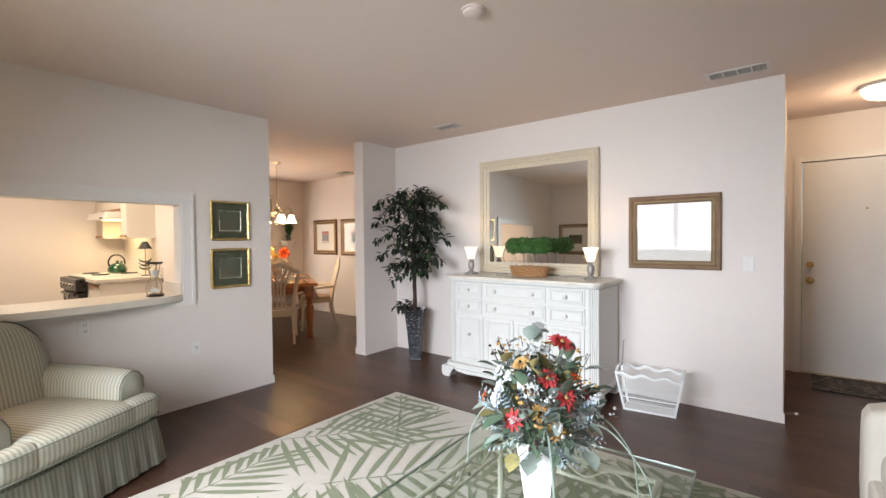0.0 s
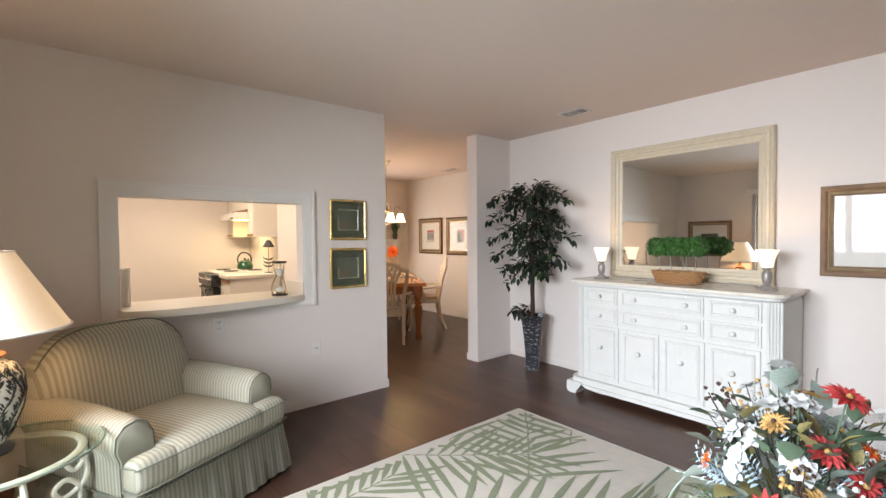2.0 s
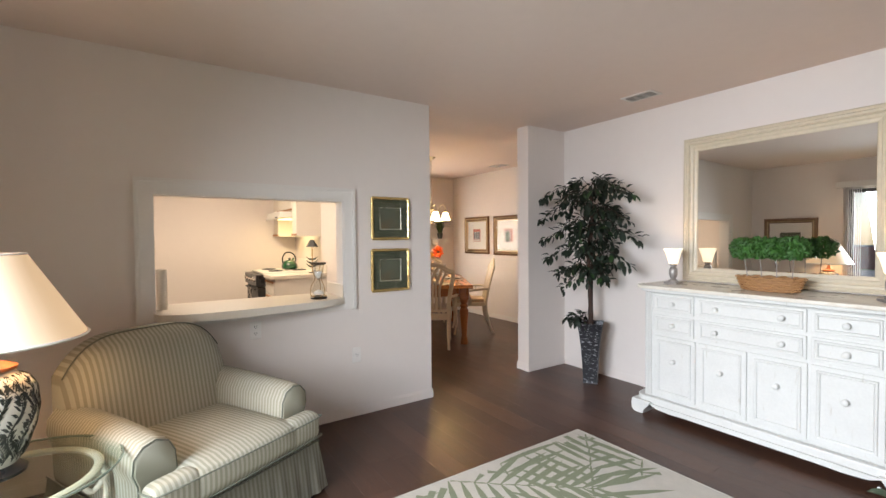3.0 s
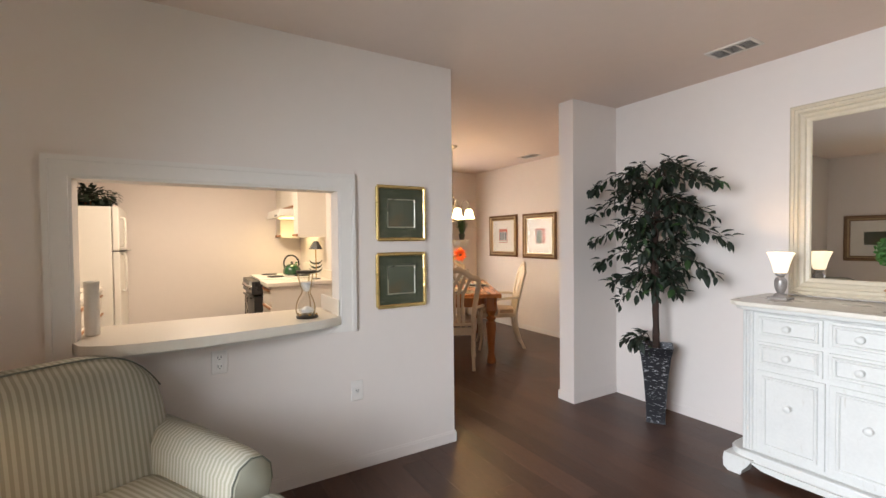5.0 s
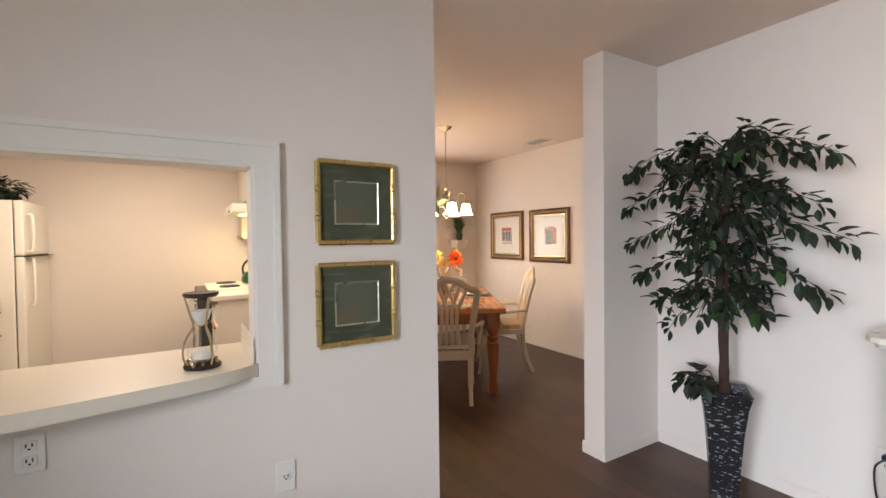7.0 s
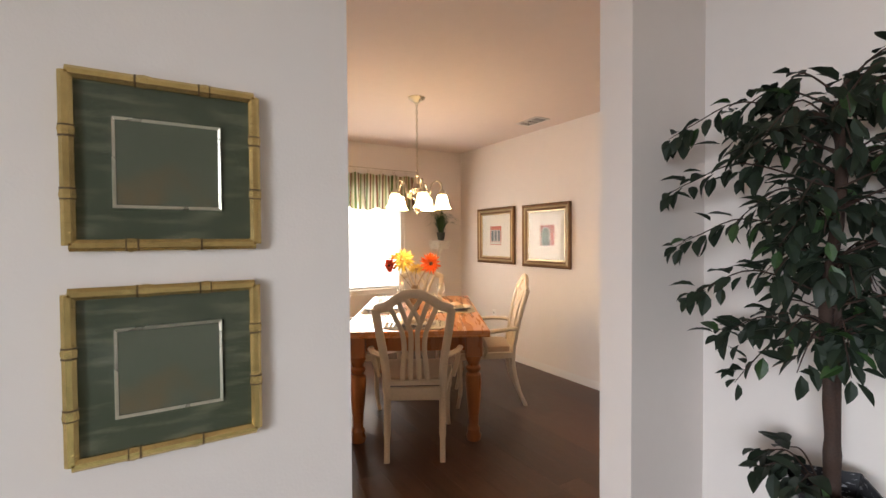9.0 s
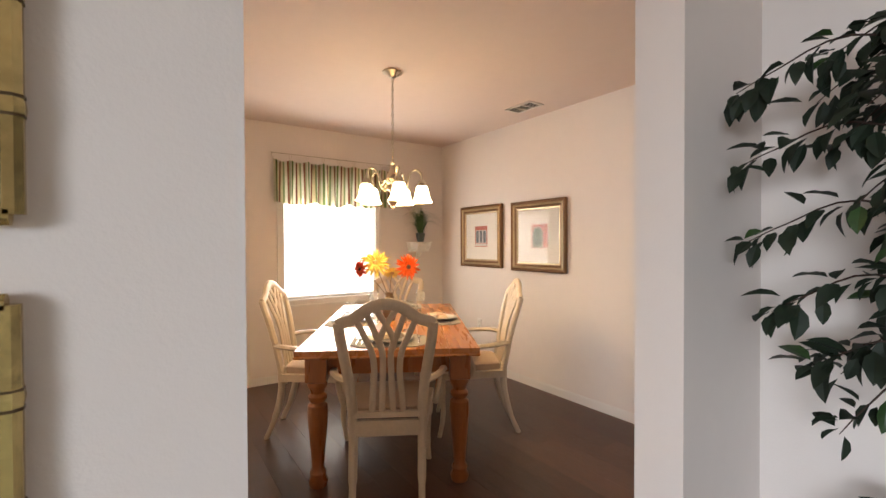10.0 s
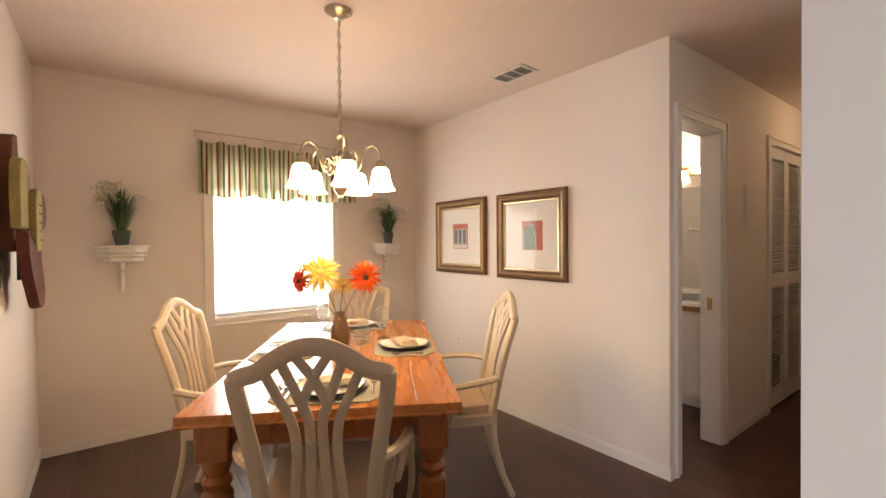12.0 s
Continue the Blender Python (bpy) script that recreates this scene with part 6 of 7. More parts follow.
def corbel(y, w, label, seed):
    s = thing("wall_shelf", pose(XW, y, 1.325, 0, 0, 0), label, "shelf", "pair of wall shelves")
    for k, (ww, d, z0, z1) in enumerate(((w, 0.15, -0.014, 0.0), (w * 0.86, 0.125, -0.019, -0.014), (w * 0.93, 0.14, -0.05, -0.019), (w * 0.80, 0.115, -0.056, -0.05), (w * 0.90, 0.13, -0.077, -0.056), (w * 0.74, 0.10, -0.082, -0.077), (w * 0.80, 0.115, -0.108, -0.082))):
        part("shelf_board" if not k else "moulding", prism([(0, -ww / 2), (d * 0.6, -ww / 2), (d, -ww / 4), (d, ww / 4), (d * 0.6, ww / 2), (0, ww / 2)], z0, z1, 0.004), SHELF, s)
    part("stem", prism([(0, -0.013), (0.03, -0.013), (0.03, 0.013), (0, 0.013)], -0.33, -0.108, 0.003), SHELF, s)
    part("stem_face", sweep(spline([(0.09, 0, -0.11), (0.05, 0, -0.16), (0.034, 0, -0.24), (0.02, 0, -0.325)], 5), 0.012, 6), SHELF, s, smooth=True)
    p = thing("potted_grass", pose(XW + 0.075, y, 1.325), "potted grass with small white flowers on a shelf", "plant", "pair of potted grasses")
    part("pot", lathe([(0.035, 0), (0.04, 0.02), (0.052, 0.085), (0.055, 0.098), (0.050, 0.098), (0.044, 0.085), (0.002, 0.08)], 20), POT, p, "dark green-grey pot", True)
    r = random.Random(seed)
    bm, fl = bmesh.new(), bmesh.new()
    for k in range(260):
        az, out, hh = r.uniform(0, 6.283), (abs(r.gauss(0, 0.06)) + 0.02 if k % 2 else r.uniform(0.09, 0.25)), r.uniform(0.14, 0.33)
        if k % 2 == 0:
            az = (1.571 if k % 4 else -1.571) + r.gauss(0, 0.6)
        d = Vector((math.cos(az), math.sin(az), 0))
        if d.x < 0 and out > 0.06:
            d.x *= -0.6
        a, b, c = Vector((r.gauss(0, 0.012), r.gauss(0, 0.012), 0.085)), d * out * 0.5 + Vector((0, 0, 0.085 + hh * 0.75)), d * out * 1.2 + Vector((0, 0, 0.085 + hh * (1 - out * 2.2)))
        sd = d.cross(Vector((0, 0, 1))) * (0.006 if k % 2 else 0.0036)
        q = spline([a, b, c], 4)
        vs = [(bm.verts.new(pp + sd * (1 - i / len(q))), bm.verts.new(pp - sd * (1 - i / len(q)))) for i, pp in enumerate(q)]
        for (x0, x1), (y0, y1) in zip(vs, vs[1:]):
            bm.faces.new((x0, x1, y1, y0))
        if k % 4 == 0:
            for _ in range(2):
                bmesh.ops.create_icosphere(fl, subdivisions=1, radius=r.uniform(0.005, 0.009), matrix=Matrix.Translation(Vector((d.x * 0.05 + r.gauss(0, 0.02), d.y * 0.08 + r.gauss(0, 0.04), 0.085 + r.uniform(0.2, 0.33)))))
    part("grass_blades", bm, GRASSLEAF, p, "thin arching green blades")
    part("small_flowers", fl, material("cream_floret", (0.55, 0.52, 0.35), 0.8, vary=0.2), p)
    return s


corbel(4.532, 0.30, "distressed white wooden bracket shelf on the dining wall", 5)
corbel(6.56, 0.29, "distressed white wooden bracket shelf by the dining corner", 6)

# two bronze-framed prints
def print_cloth(name, arch):
    """Salmon facade with dark openings, built of small flat pieces."""
    return material(name, (0.50, 0.17, 0.13), 0.85, vary=0.25, scale=40)


SALMON, PGREY, PWHITE, PGREEN = print_cloth("salmon_print", 1), material("print_grey", (0.16, 0.18, 0.20), 0.85, vary=0.3, scale=60), material("print_white", (0.6, 0.58, 0.55), 0.85, vary=0.1), material("print_green", (0.12, 0.17, 0.12), 0.85, vary=0.4, scale=70)
bronze_profile = [((0, 0), (0, 0.030), (0.012, 0.036), (0.026, 0.028)), ((0.026, 0.028), (0.034, 0.034), (0.046, 0.024)), ((0.046, 0.024), (0.056, 0.026), (0.066, 0.016)), ((0.066, 0.016), (0.078, 0.014), (0.082, 0.003))]
bm_ = [BRONZE, BRONZELIT, BRONZE, BRONZELIT]
p1 = framed("framed_print", pose(-6.91, YR, 1.378), 0.665, 0.635, bronze_profile, bm_, "matted print of arched windows in a bronze frame", "picture", 0, MATBOARD, SALMON, 0.20, 0.215, 0.0, 0.0, "pair of framed prints")
for k in (-1, 0, 1):
    part("arched_window", prism([(x, z) for x, z in [(-0.024, -0.07), (0.024, -0.07), (0.024, 0.04), (0.016, 0.058), (0, 0.064), (-0.016, 0.058), (-0.024, 0.04)]], 0, 0.001), PGREY, p1).matrix_basis = pose(k * 0.058, -0.0095, 0.0, 90)
    part("window_surround", moulded(0.056, 0.135, ((0, 0.0095), (0, 0.0108), (0.006, 0.0108), (0.006, 0.0095))), PWHITE, p1).location = (k * 0.058, 0, -0.003)
part("balustrade", cube(-0.095, 0.095, -0.0110, -0.0098, -0.10, -0.075), PWHITE, p1)
p2 = framed("framed_print", pose(-6.113, YR, 1.37), 0.655, 0.64, bronze_profile, bm_, "matted print of an arched gateway in a bronze frame", "picture", 0, MATBOARD, SALMON, 0.19, 0.21, 0.02, 0.0, "pair of framed prints")
part("gateway", prism([(x, z) for x, z in [(-0.055, -0.10), (0.055, -0.10), (0.055, 0.03), (0.035, 0.068), (0, 0.08), (-0.035, 0.068), (-0.055, 0.03)]], 0, 0.001), PGREEN, p2).matrix_basis = pose(0.0, -0.0095, 0, 90)
arch = [(-0.058, -0.10), (-0.058, 0.03), (-0.037, 0.071), (0, 0.083), (0.037, 0.071), (0.058, 0.03), (0.058, -0.10)]
part("gateway_surround", sweep([(x, -0.0105, z) for x, z in arch], 0.005, 4), PWHITE, p2)

# wooden wall art: cactus, hat and boot
RUST, PALEG, SLATE, BOOT = [material(n, c, 0.9, vary=0.4, scale=14, bump=0.3, bump_scale=60) for n, c in (("rust_wood", (0.12, 0.046, 0.022)), ("cactus_paint", (0.30, 0.25, 0.10)), ("slate_paint", (0.075, 0.08, 0.068)), ("boot_paint", (0.10, 0.026, 0.018)))]
wa = thing("wall_art", pose(-6.63, 4.108, 0, 0, 0, -4), "layered painted wood wall art of a cactus and boot", "wall art")
def slab(name, pts, y0, y1, mat):
    bm = bmesh.new()
    n = len(pts)
    cx, cz = sum(x for x, z in pts) / n, sum(z for x, z in pts) / n
    rings = [[bm.verts.new((cx + (x - cx) * k, y0 + (y1 - y0) * f, cz + (z - cz) * k)) for x, z in pts] for k, f in ((1, 0), (1, 0.8), (0.97, 1.0))]
    for a, b in zip(rings, rings[1:]):
        for k in range(n):
            bm.faces.new((a[k], a[(k + 1) % n], b[(k + 1) % n], b[k]))
    bm.faces.new(rings[0])
    bm.faces.new(rings[-1])
    part(name, bm, mat, wa)
def curved(pts):
    return [(p.x, p.z) for p in spline([(x, 0, z) for x, z in pts], 4)]


slab("backboard", [(0.10, 1.30), (0.13, 1.62), (0.10, 1.79), (0.02, 1.81), (0.0, 1.70), (-0.06, 1.655), (-0.19, 1.665), (-0.20, 1.58), (-0.16, 1.30)], 0.001, 0.045, RUST)
slab("cactus", curved([(0.15, 1.40), (0.165, 1.55), (0.15, 1.67), (0.09, 1.70), (0.03, 1.67), (0.02, 1.55), (0.02, 1.40)]), 0.045, 0.080, PALEG)
slab("cactus_arm", curved([(0.02, 1.30), (0.03, 1.50), (0.00, 1.575), (-0.07, 1.57), (-0.095, 1.52), (-0.085, 1.40), (-0.06, 1.30)]), 0.080, 0.105, PALEG)
for k in range(5):
    slab("cactus_groove", [(-0.078, 1.345 + 0.04 * k), (-0.03, 1.350 + 0.04 * k), (-0.03, 1.355 + 0.04 * k), (-0.078, 1.352 + 0.04 * k)], 0.105, 0.107, RUST)
slab("hat", curved([(-0.11, 1.41), (-0.11, 1.54), (-0.16, 1.575), (-0.22, 1.555), (-0.25, 1.50), (-0.245, 1.445), (-0.20, 1.405), (-0.14, 1.395)]), 0.045, 0.095, RUST)
slab("slate_panel", [(-0.175, 1.17), (-0.185, 1.345), (-0.06, 1.345), (-0.06, 1.17)], 0.02, 0.06, SLATE)
slab("boot", curved([(0.15, 1.385), (0.07, 1.345), (0.0, 1.33), (-0.08, 1.355), (-0.095, 1.27), (-0.13, 1.19), (-0.155, 1.115), (-0.145, 1.065), (-0.10, 1.035), (-0.04, 1.055), (0.02, 1.12), (0.09, 1.20), (0.14, 1.29)]), 0.06, 0.10, BOOT)
slab("hanger", [(0.10, 1.30), (0.20, 1.16), (0.22, 1.08), (0.17, 1.10)], 0.001, 0.012, SLATE)

# two tall brown-framed pictures just inside the opening
TAUPE = two_tone("botanical_print", (0.36, 0.35, 0.29), (0.22, 0.26, 0.22), "noise", 0.8, 0.5, 0.65, (1, 1, 1), 7, 0)
WARMFRAME = material("warm_wood_frame", (0.30, 0.115, 0.05), 0.45, vary=0.25, scale=14)
for zc in (1.497, 1.147):
    f = thing("wood_framed_picture", pose(-4.40, 4.10, zc, 0, 0, 180), "botanical print in a warm brown wooden frame", "picture", "pair of wood-framed pictures")
    part("frame", moulded(0.50, 0.27, ((0, 0), (0, 0.012), (0.010, 0.017), (0.022, 0.016), (0.028, 0.004))), WARMFRAME, f)
    part("mat", cube(-0.222, 0.222, -0.008, -0.003, -0.107, 0.107), MATBOARD, f)
    part("print", cube(-0.15, 0.15, -0.0095, -0.008, -0.065, 0.065), TAUPE, f)
    g = part("glass", cube(-0.222, 0.222, -0.0135, -0.0115, -0.107, 0.107), PICGLASS, f)
    g.visible_shadow = False

# table setting
MATWOVEN = two_tone("striped_placemat", (0.26, 0.25, 0.22), (0.46, 0.44, 0.39), "X", 0.9, 0.4, 0.6, (1, 1, 1), 26, 0.4)
NAPKIN = two_tone("patterned_napkin", (0.66, 0.58, 0.46), (0.44, 0.22, 0.15), "noise", 0.9, 0.5, 0.68, (1, 1, 1), 26, 0.2)
CHARGER = material("dark_charger", (0.06, 0.05, 0.045), 0.3, vary=0.2)
TZ = 0.752


def on_table(u, v):
    """A place on the table, from its near left corner: u across, v along."""
    return (-5.65 + 0.5 * u - 0.866 * v, 4.62 + 0.866 * u + 0.5 * v)


def setting(u, v, rz, last):
    x, y = on_table(u, v)
    M = pose(x, y, TZ, 0, 0, rz)
    pm = thing("placemat", M, "grey striped octagonal woven placemat", "placemat", "placemats on the dining table")
    w, d, c = 0.21, 0.155, 0.06
    part("woven_field", prism([(-d, -w + c), (-d + c, -w), (d - c, -w), (d, -w + c), (d, w - c), (d - c, w), (-d + c, w), (-d, w - c)], 0.0005, 0.004, 0.001), MATWOVEN, pm)
    part("binding", sweep([(-d, -w + c, 0.003), (-d + c, -w, 0.003), (d - c, -w, 0.003), (d, -w + c, 0.003), (d, w - c, 0.003), (d - c, w, 0.003), (-d + c, w, 0.003), (-d, w - c, 0.003)], 0.003, 5, closed=True), MATWOVEN, pm)
    pl = thing("dinner_plate", pose(x, y, TZ + 0.0045, 0, 0, rz), "white dinner plate on a dark charger", "plate", "plates on the dining table")
    part("charger", lathe([(0.002, 0), (0.10, 0), (0.138, 0.010), (0.140, 0.013), (0.10, 0.005), (0.002, 0.005)], 36), CHARGER, pl, "dark charger plate", True)
    part("plate", lathe([(0.002, 0.0055), (0.085, 0.0055), (0.128, 0.019), (0.130, 0.022), (0.085, 0.010), (0.002, 0.010)], 36), PLATE, pl, smooth=True)
    nk = thing("napkin", pose(x, y, TZ + 0.022, 0, 0, rz + 25), "folded patterned cloth napkin on a plate", "napkin", "napkins on the plates")
    for k in range(3):
        part("fold", cushion(-0.045 + 0.004 * k, 0.045, -0.085 + 0.008 * k, 0.085 - 0.006 * k, 0.001 + 0.008 * k, 0.010 + 0.008 * k, 0.004, 0.004), NAPKIN, nk, smooth=True)
    for s, nm in ((-0.165, "fork"), (0.15, "knife"), (0.178, "spoon")):
        q = Matrix.Translation((x, y, TZ + 0.0045)) @ pose(0, 0, 0, 0, 0, rz) @ pose(0, s, 0)
        cu = thing(nm, q, "polished steel " + nm + " beside a plate", "cutlery", "cutlery on the placemats")
        part("handle", sweep([(-0.09, 0, 0.003), (-0.04, 0, 0.004), (0.02, 0, 0.005)], [0.006, 0.0045, 0.003], 6, side=(0, 0, 1), flat=0.4), CHROME, cu, smooth=True)
        if nm == "fork":
            part("head", prism([(0.02, -0.004), (0.04, -0.011), (0.05, -0.011), (0.05, 0.011), (0.04, 0.011), (0.02, 0.004)], 0.003, 0.006), CHROME, cu)
            for k in range(4):
                part("tine", sweep([(0.05, -0.0095 + 0.0063 * k, 0.005), (0.09, -0.0095 + 0.0063 * k, 0.008)], 0.0016, 5), CHROME, cu)
        elif nm == "knife":
            part("head", prism([(0.02, -0.005), (0.10, -0.007), (0.115, 0.0), (0.10, 0.006), (0.02, 0.005)], 0.004, 0.006), CHROME, cu)
        else:
            bm = lathe([(0.0015, 0.001), (0.012, 0.003), (0.017, 0.008), (0.015, 0.008), (0.0015, 0.003)], 16)
            bmesh.ops.scale(bm, vec=(1.5, 1, 1), verts=bm.verts)
            bmesh.ops.translate(bm, vec=(0.045, 0, 0.001), verts=bm.verts)
            part("head", bm, CHROME, cu, smooth=True)


setting(0.49, 0.20, 150, 0)
setting(0.80, 0.87, 240, 0)
setting(0.18, 0.87, 60, 0)
setting(0.49, 1.52, 330, 0)


def goblet(x, y, label, h=0.19, straight=False):
    g = thing("wine_glass" if not straight else "tumbler", pose(x, y, TZ), label, "glass", "glasses on the dining table")
    if straight:
        part("bowl", lathe([(0.002, 0), (0.032, 0), (0.040, 0.105), (0.0385, 0.105), (0.031, 0.006), (0.002, 0.006)], 24), GLASSWARE, g, smooth=True)
        part("rim", sweep([(0.0395 * math.cos(a), 0.0395 * math.sin(a), 0.105) for a in [2 * math.pi * q / 24 for q in range(24)]], 0.001, 5, closed=True), PLATE, g)
        return
    part("foot", lathe([(0.002, 0), (0.034, 0), (0.034, 0.002), (0.008, 0.006), (0.004, 0.012), (0.004, h * 0.48)], 22), GLASSWARE, g, smooth=True)
    part("bowl", lathe([(0.004, h * 0.48), (0.022, h * 0.53), (0.034, h * 0.66), (0.037, h * 0.82), (0.032, h), (0.031, h), (0.0355, h * 0.82), (0.0325, h * 0.66), (0.02, h * 0.55), (0.002, h * 0.52)], 24), GLASSWARE, g, smooth=True)
    part("rim", sweep([(0.0318 * math.cos(a), 0.0318 * math.sin(a), h) for a in [2 * math.pi * q / 24 for q in range(24)]], 0.0012, 5, closed=True), PLATE, g)
    for k in range(4):
        z = h * (0.6 + 0.09 * k)
        rr = 0.0345 + 0.0015 * (k % 2)
        part("etched_band", sweep([(rr * math.cos(a), rr * math.sin(a), z) for a in [2 * math.pi * q / 24 for q in range(24)]], 0.0022, 4, closed=True), PLATE, g)


goblet(-6.282, 5.775, "etched clear wine glass by a plate")
goblet(-5.80, 5.39, "clear wine glass near the table head")
goblet(-6.60, 5.53, "clear wine glass at the far side of the table", 0.185)
goblet(-6.52, 5.30, "straight clear tumbler beside a placemat", straight=True)
goblet(-5.93, 5.05, "clear wine glass with pale dots on the table", 0.17)

fv = thing("flower_vase", pose(-6.185, 5.455, TZ), "brown stoneware vase with yellow and orange gerberas", "flowers")
BROWNWARE = two_tone("brown_stoneware", (0.15, 0.095, 0.05), (0.34, 0.27, 0.16), "noise", 0.35, 0.62, 0.66, (1, 1, 1), 34, 0.1)
part("vase", lathe([(0.002, 0), (0.040, 0), (0.052, 0.05), (0.050, 0.10), (0.038, 0.15), (0.028, 0.185), (0.031, 0.20), (0.027, 0.20), (0.022, 0.18), (0.002, 0.17)], 30), BROWNWARE, fv, "brown glazed vase", True)
GY, GO, GR = material("yellow_gerbera", (0.78, 0.60, 0.17), 0.7, vary=0.2, scale=30), material("orange_gerbera", (0.78, 0.13, 0.012), 0.7, vary=0.25, scale=30), material("red_gerbera", (0.60, 0.055, 0.02), 0.7, vary=0.25, scale=30)
rnd = random.Random(17)
toward = Vector((2.2, -1.0, 0.05))
side = Vector((1.0, 2.2, 0)).normalized()
for off, hz, r, mt, tilt, nm in ((-0.10, 0.415, 0.110, GY, Vector((0, 0, 0.5)), "yellow"), (0.135, 0.385, 0.098, GO, Vector((0.2, 0.3, 0.0)), "orange"), (-0.20, 0.375, 0.075, GR, Vector((-0.5, -1.4, 0.0)), "red"), (0.02, 0.34, 0.07, GY, Vector((-2, 1, 1.2)), "yellow")):
    p = side * off + Vector((0, 0, hz))
    n = (toward + tilt * 2).normalized()
    part("stem", sweep(spline([Vector((0, 0, 0.15)), side * off * 0.45 + Vector((0, 0, 0.27)), p - n * 0.01], 5), 0.0028, 6), BROWNWARE, fv, smooth=True)
    bm = bmesh.new()
    blossom(bm, p, n, r, 26, 4, 0.19)
    part("gerbera_petals", bm, mt, fv, nm + " gerbera petals", True)
    bm = bmesh.new()
    bmesh.ops.create_icosphere(bm, subdivisions=2, radius=r * 0.22, matrix=Matrix.Translation(p + n * 0.006))
    part("gerbera_centre", bm, YEL if nm == "yellow" else BARK, fv)

# ---- kitchen ----
fr = thing("refrigerator", pose(0, 0, 0), "white top-freezer refrigerator against the kitchen wall", "refrigerator")
part("body", cube(-7.62, -6.87, 1.36, 2.0, 0.03, 1.69, 0.006, 2), WHITEENAMEL, fr)
for nm, z0, z1, h0, h1 in (("freezer_door", 1.255, 1.69, 1.29, 1.58), ("fridge_door", 0.08, 1.245, 0.86, 1.22)):
    d = part(nm, cube(-7.62, -6.872, 2.006, 2.062, z0, z1, 0.012, 3), WHITEENAMEL, fr)
    part("handle", sweep(spline([(-6.95, 2.066, h0), (-6.95, 2.10, h0 + 0.02), (-6.95, 2.10, h1 - 0.02), (-6.95, 2.066, h1)], 4), 0.011, 8), WHITEENAMEL, d, smooth=True)
part("hinge_trim", cube(-7.60, -6.88, 2.0, 2.10, 1.247, 1.253), BLACK, fr)
iv = thing("ivy_plant", pose(-7.15, 1.80, 1.69), "bushy dark green ivy on top of the refrigerator", "plant")
part("pot", lathe([(0.05, 0), (0.07, 0.06), (0.065, 0.06), (0.002, 0.05)], 18), TERRA, iv, smooth=True)
rnd = random.Random(30)
bm = bmesh.new()
for k in range(760):
    d = Vector((rnd.gauss(0, 1), rnd.gauss(0, 1), rnd.gauss(0.3, 0.6))).normalized()
    p = Vector((d.x * 0.22, d.y * 0.24, 0.11 + d.z * 0.11)) * rnd.uniform(0.4, 1.0)
    p.z = max(p.z, 0.02)
    leaf(bm, p, d + Vector((0, 0, -0.3)), Vector((0.1, 0, 1)), rnd.uniform(0.03, 0.05), 0.95, 0.3)
part("foliage", bm, LEAF, iv, "small dark ivy leaves", True)
sc = thing("sink_cabinet", pose(0, 0, 0), "white base cabinet with oak pulls and laminate counter", "cabinet")
part("body", cube(-6.86, -4.40, 1.32, 1.89, 0.10, 0.865), CABINET, sc)
part("toe_kick", cube(-6.86, -4.40, 1.32, 1.83, 0.0, 0.10), DARK, sc)
part("counter_top", cube(-6.862, -4.38, 1.305, 1.925, 0.868, 0.908, 0.004), LAMINATE, sc)
for k in range(5):
    x0 = -6.85 + k * 0.49
    d = part("door", cube(x0, x0 + 0.48, 1.891, 1.909, 0.12, 0.66, 0.003), CABINET, sc)
    part("pull", cube(x0, x0 + 0.48, 1.909, 1.925, 0.64, 0.66, 0.003), OAK, d, "oak pull strip")
    d = part("drawer", cube(x0, x0 + 0.48, 1.891, 1.909, 0.69, 0.835, 0.003), CABINET, sc)
    part("pull", cube(x0, x0 + 0.48, 1.909, 1.925, 0.815, 0.835, 0.003), OAK, d, "oak pull strip")
sk = thing("kitchen_sink", pose(0, 0, 0), "stainless steel sink set in the counter", "sink")
part("rim", moulded(0.54, 0.42, ((0, 0), (0.002, 0.008), (0.03, 0.006), (0.035, -0.002))), CHROME, sk).matrix_basis = pose(-6.05, 1.64, 0.908, -90)
part("faucet", sweep(spline([(-6.05, 1.40, 0.91), (-6.05, 1.40, 1.16), (-6.05, 1.50, 1.22), (-6.05, 1.58, 1.14)], 6), 0.014, 8), CHROME, sk, smooth=True)
bk = thing("bread_basket", pose(-6.66, 1.56, 0.908), "dark brown basket with a looped handle on the counter", "basket")
part("basket", cube(-0.12, 0.12, -0.12, 0.09, 0.0, 0.225, 0.01, 2), material("dark_wicker", (0.12, 0.055, 0.025), 0.7, vary=0.4, scale=40, bump=0.6, bump_scale=150), bk)
part("handle", sweep(spline([(-0.02, 0.155, 0.01), (-0.02, 0.175, 0.14), (-0.02, 0.165, 0.24), (-0.02, 0.11, 0.275), (-0.02, 0.06, 0.22)], 6), 0.008, 6), BLACK, bk, smooth=True)
cn = thing("metal_canister", pose(-4.13, 2.206, 0.905), "tall pale metal canister on the breakfast bar", "canister")
part("body", lathe([(0.002, 0), (0.030, 0), (0.030, 0.238), (0.002, 0.238)], 24), material("pale_metal", (0.70, 0.67, 0.62), 0.45, 0.15, 0.05), cn, smooth=True)
part("lid", lathe([(0.002, 0.239), (0.031, 0.239), (0.031, 0.250), (0.002, 0.254)], 24), WHITEENAMEL, cn, smooth=True)
st = thing("stove", pose(0, 0, 0), "white electric stove with black control panel", "stove")
part("body", cube(-7.38, -6.62, 3.34, 3.985, 0.03, 0.90, 0.004), WHITEENAMEL, st)
part("cooktop", cube(-7.385, -6.615, 3.31, 3.985, 0.90, 0.925, 0.006), WHITEENAMEL, st)
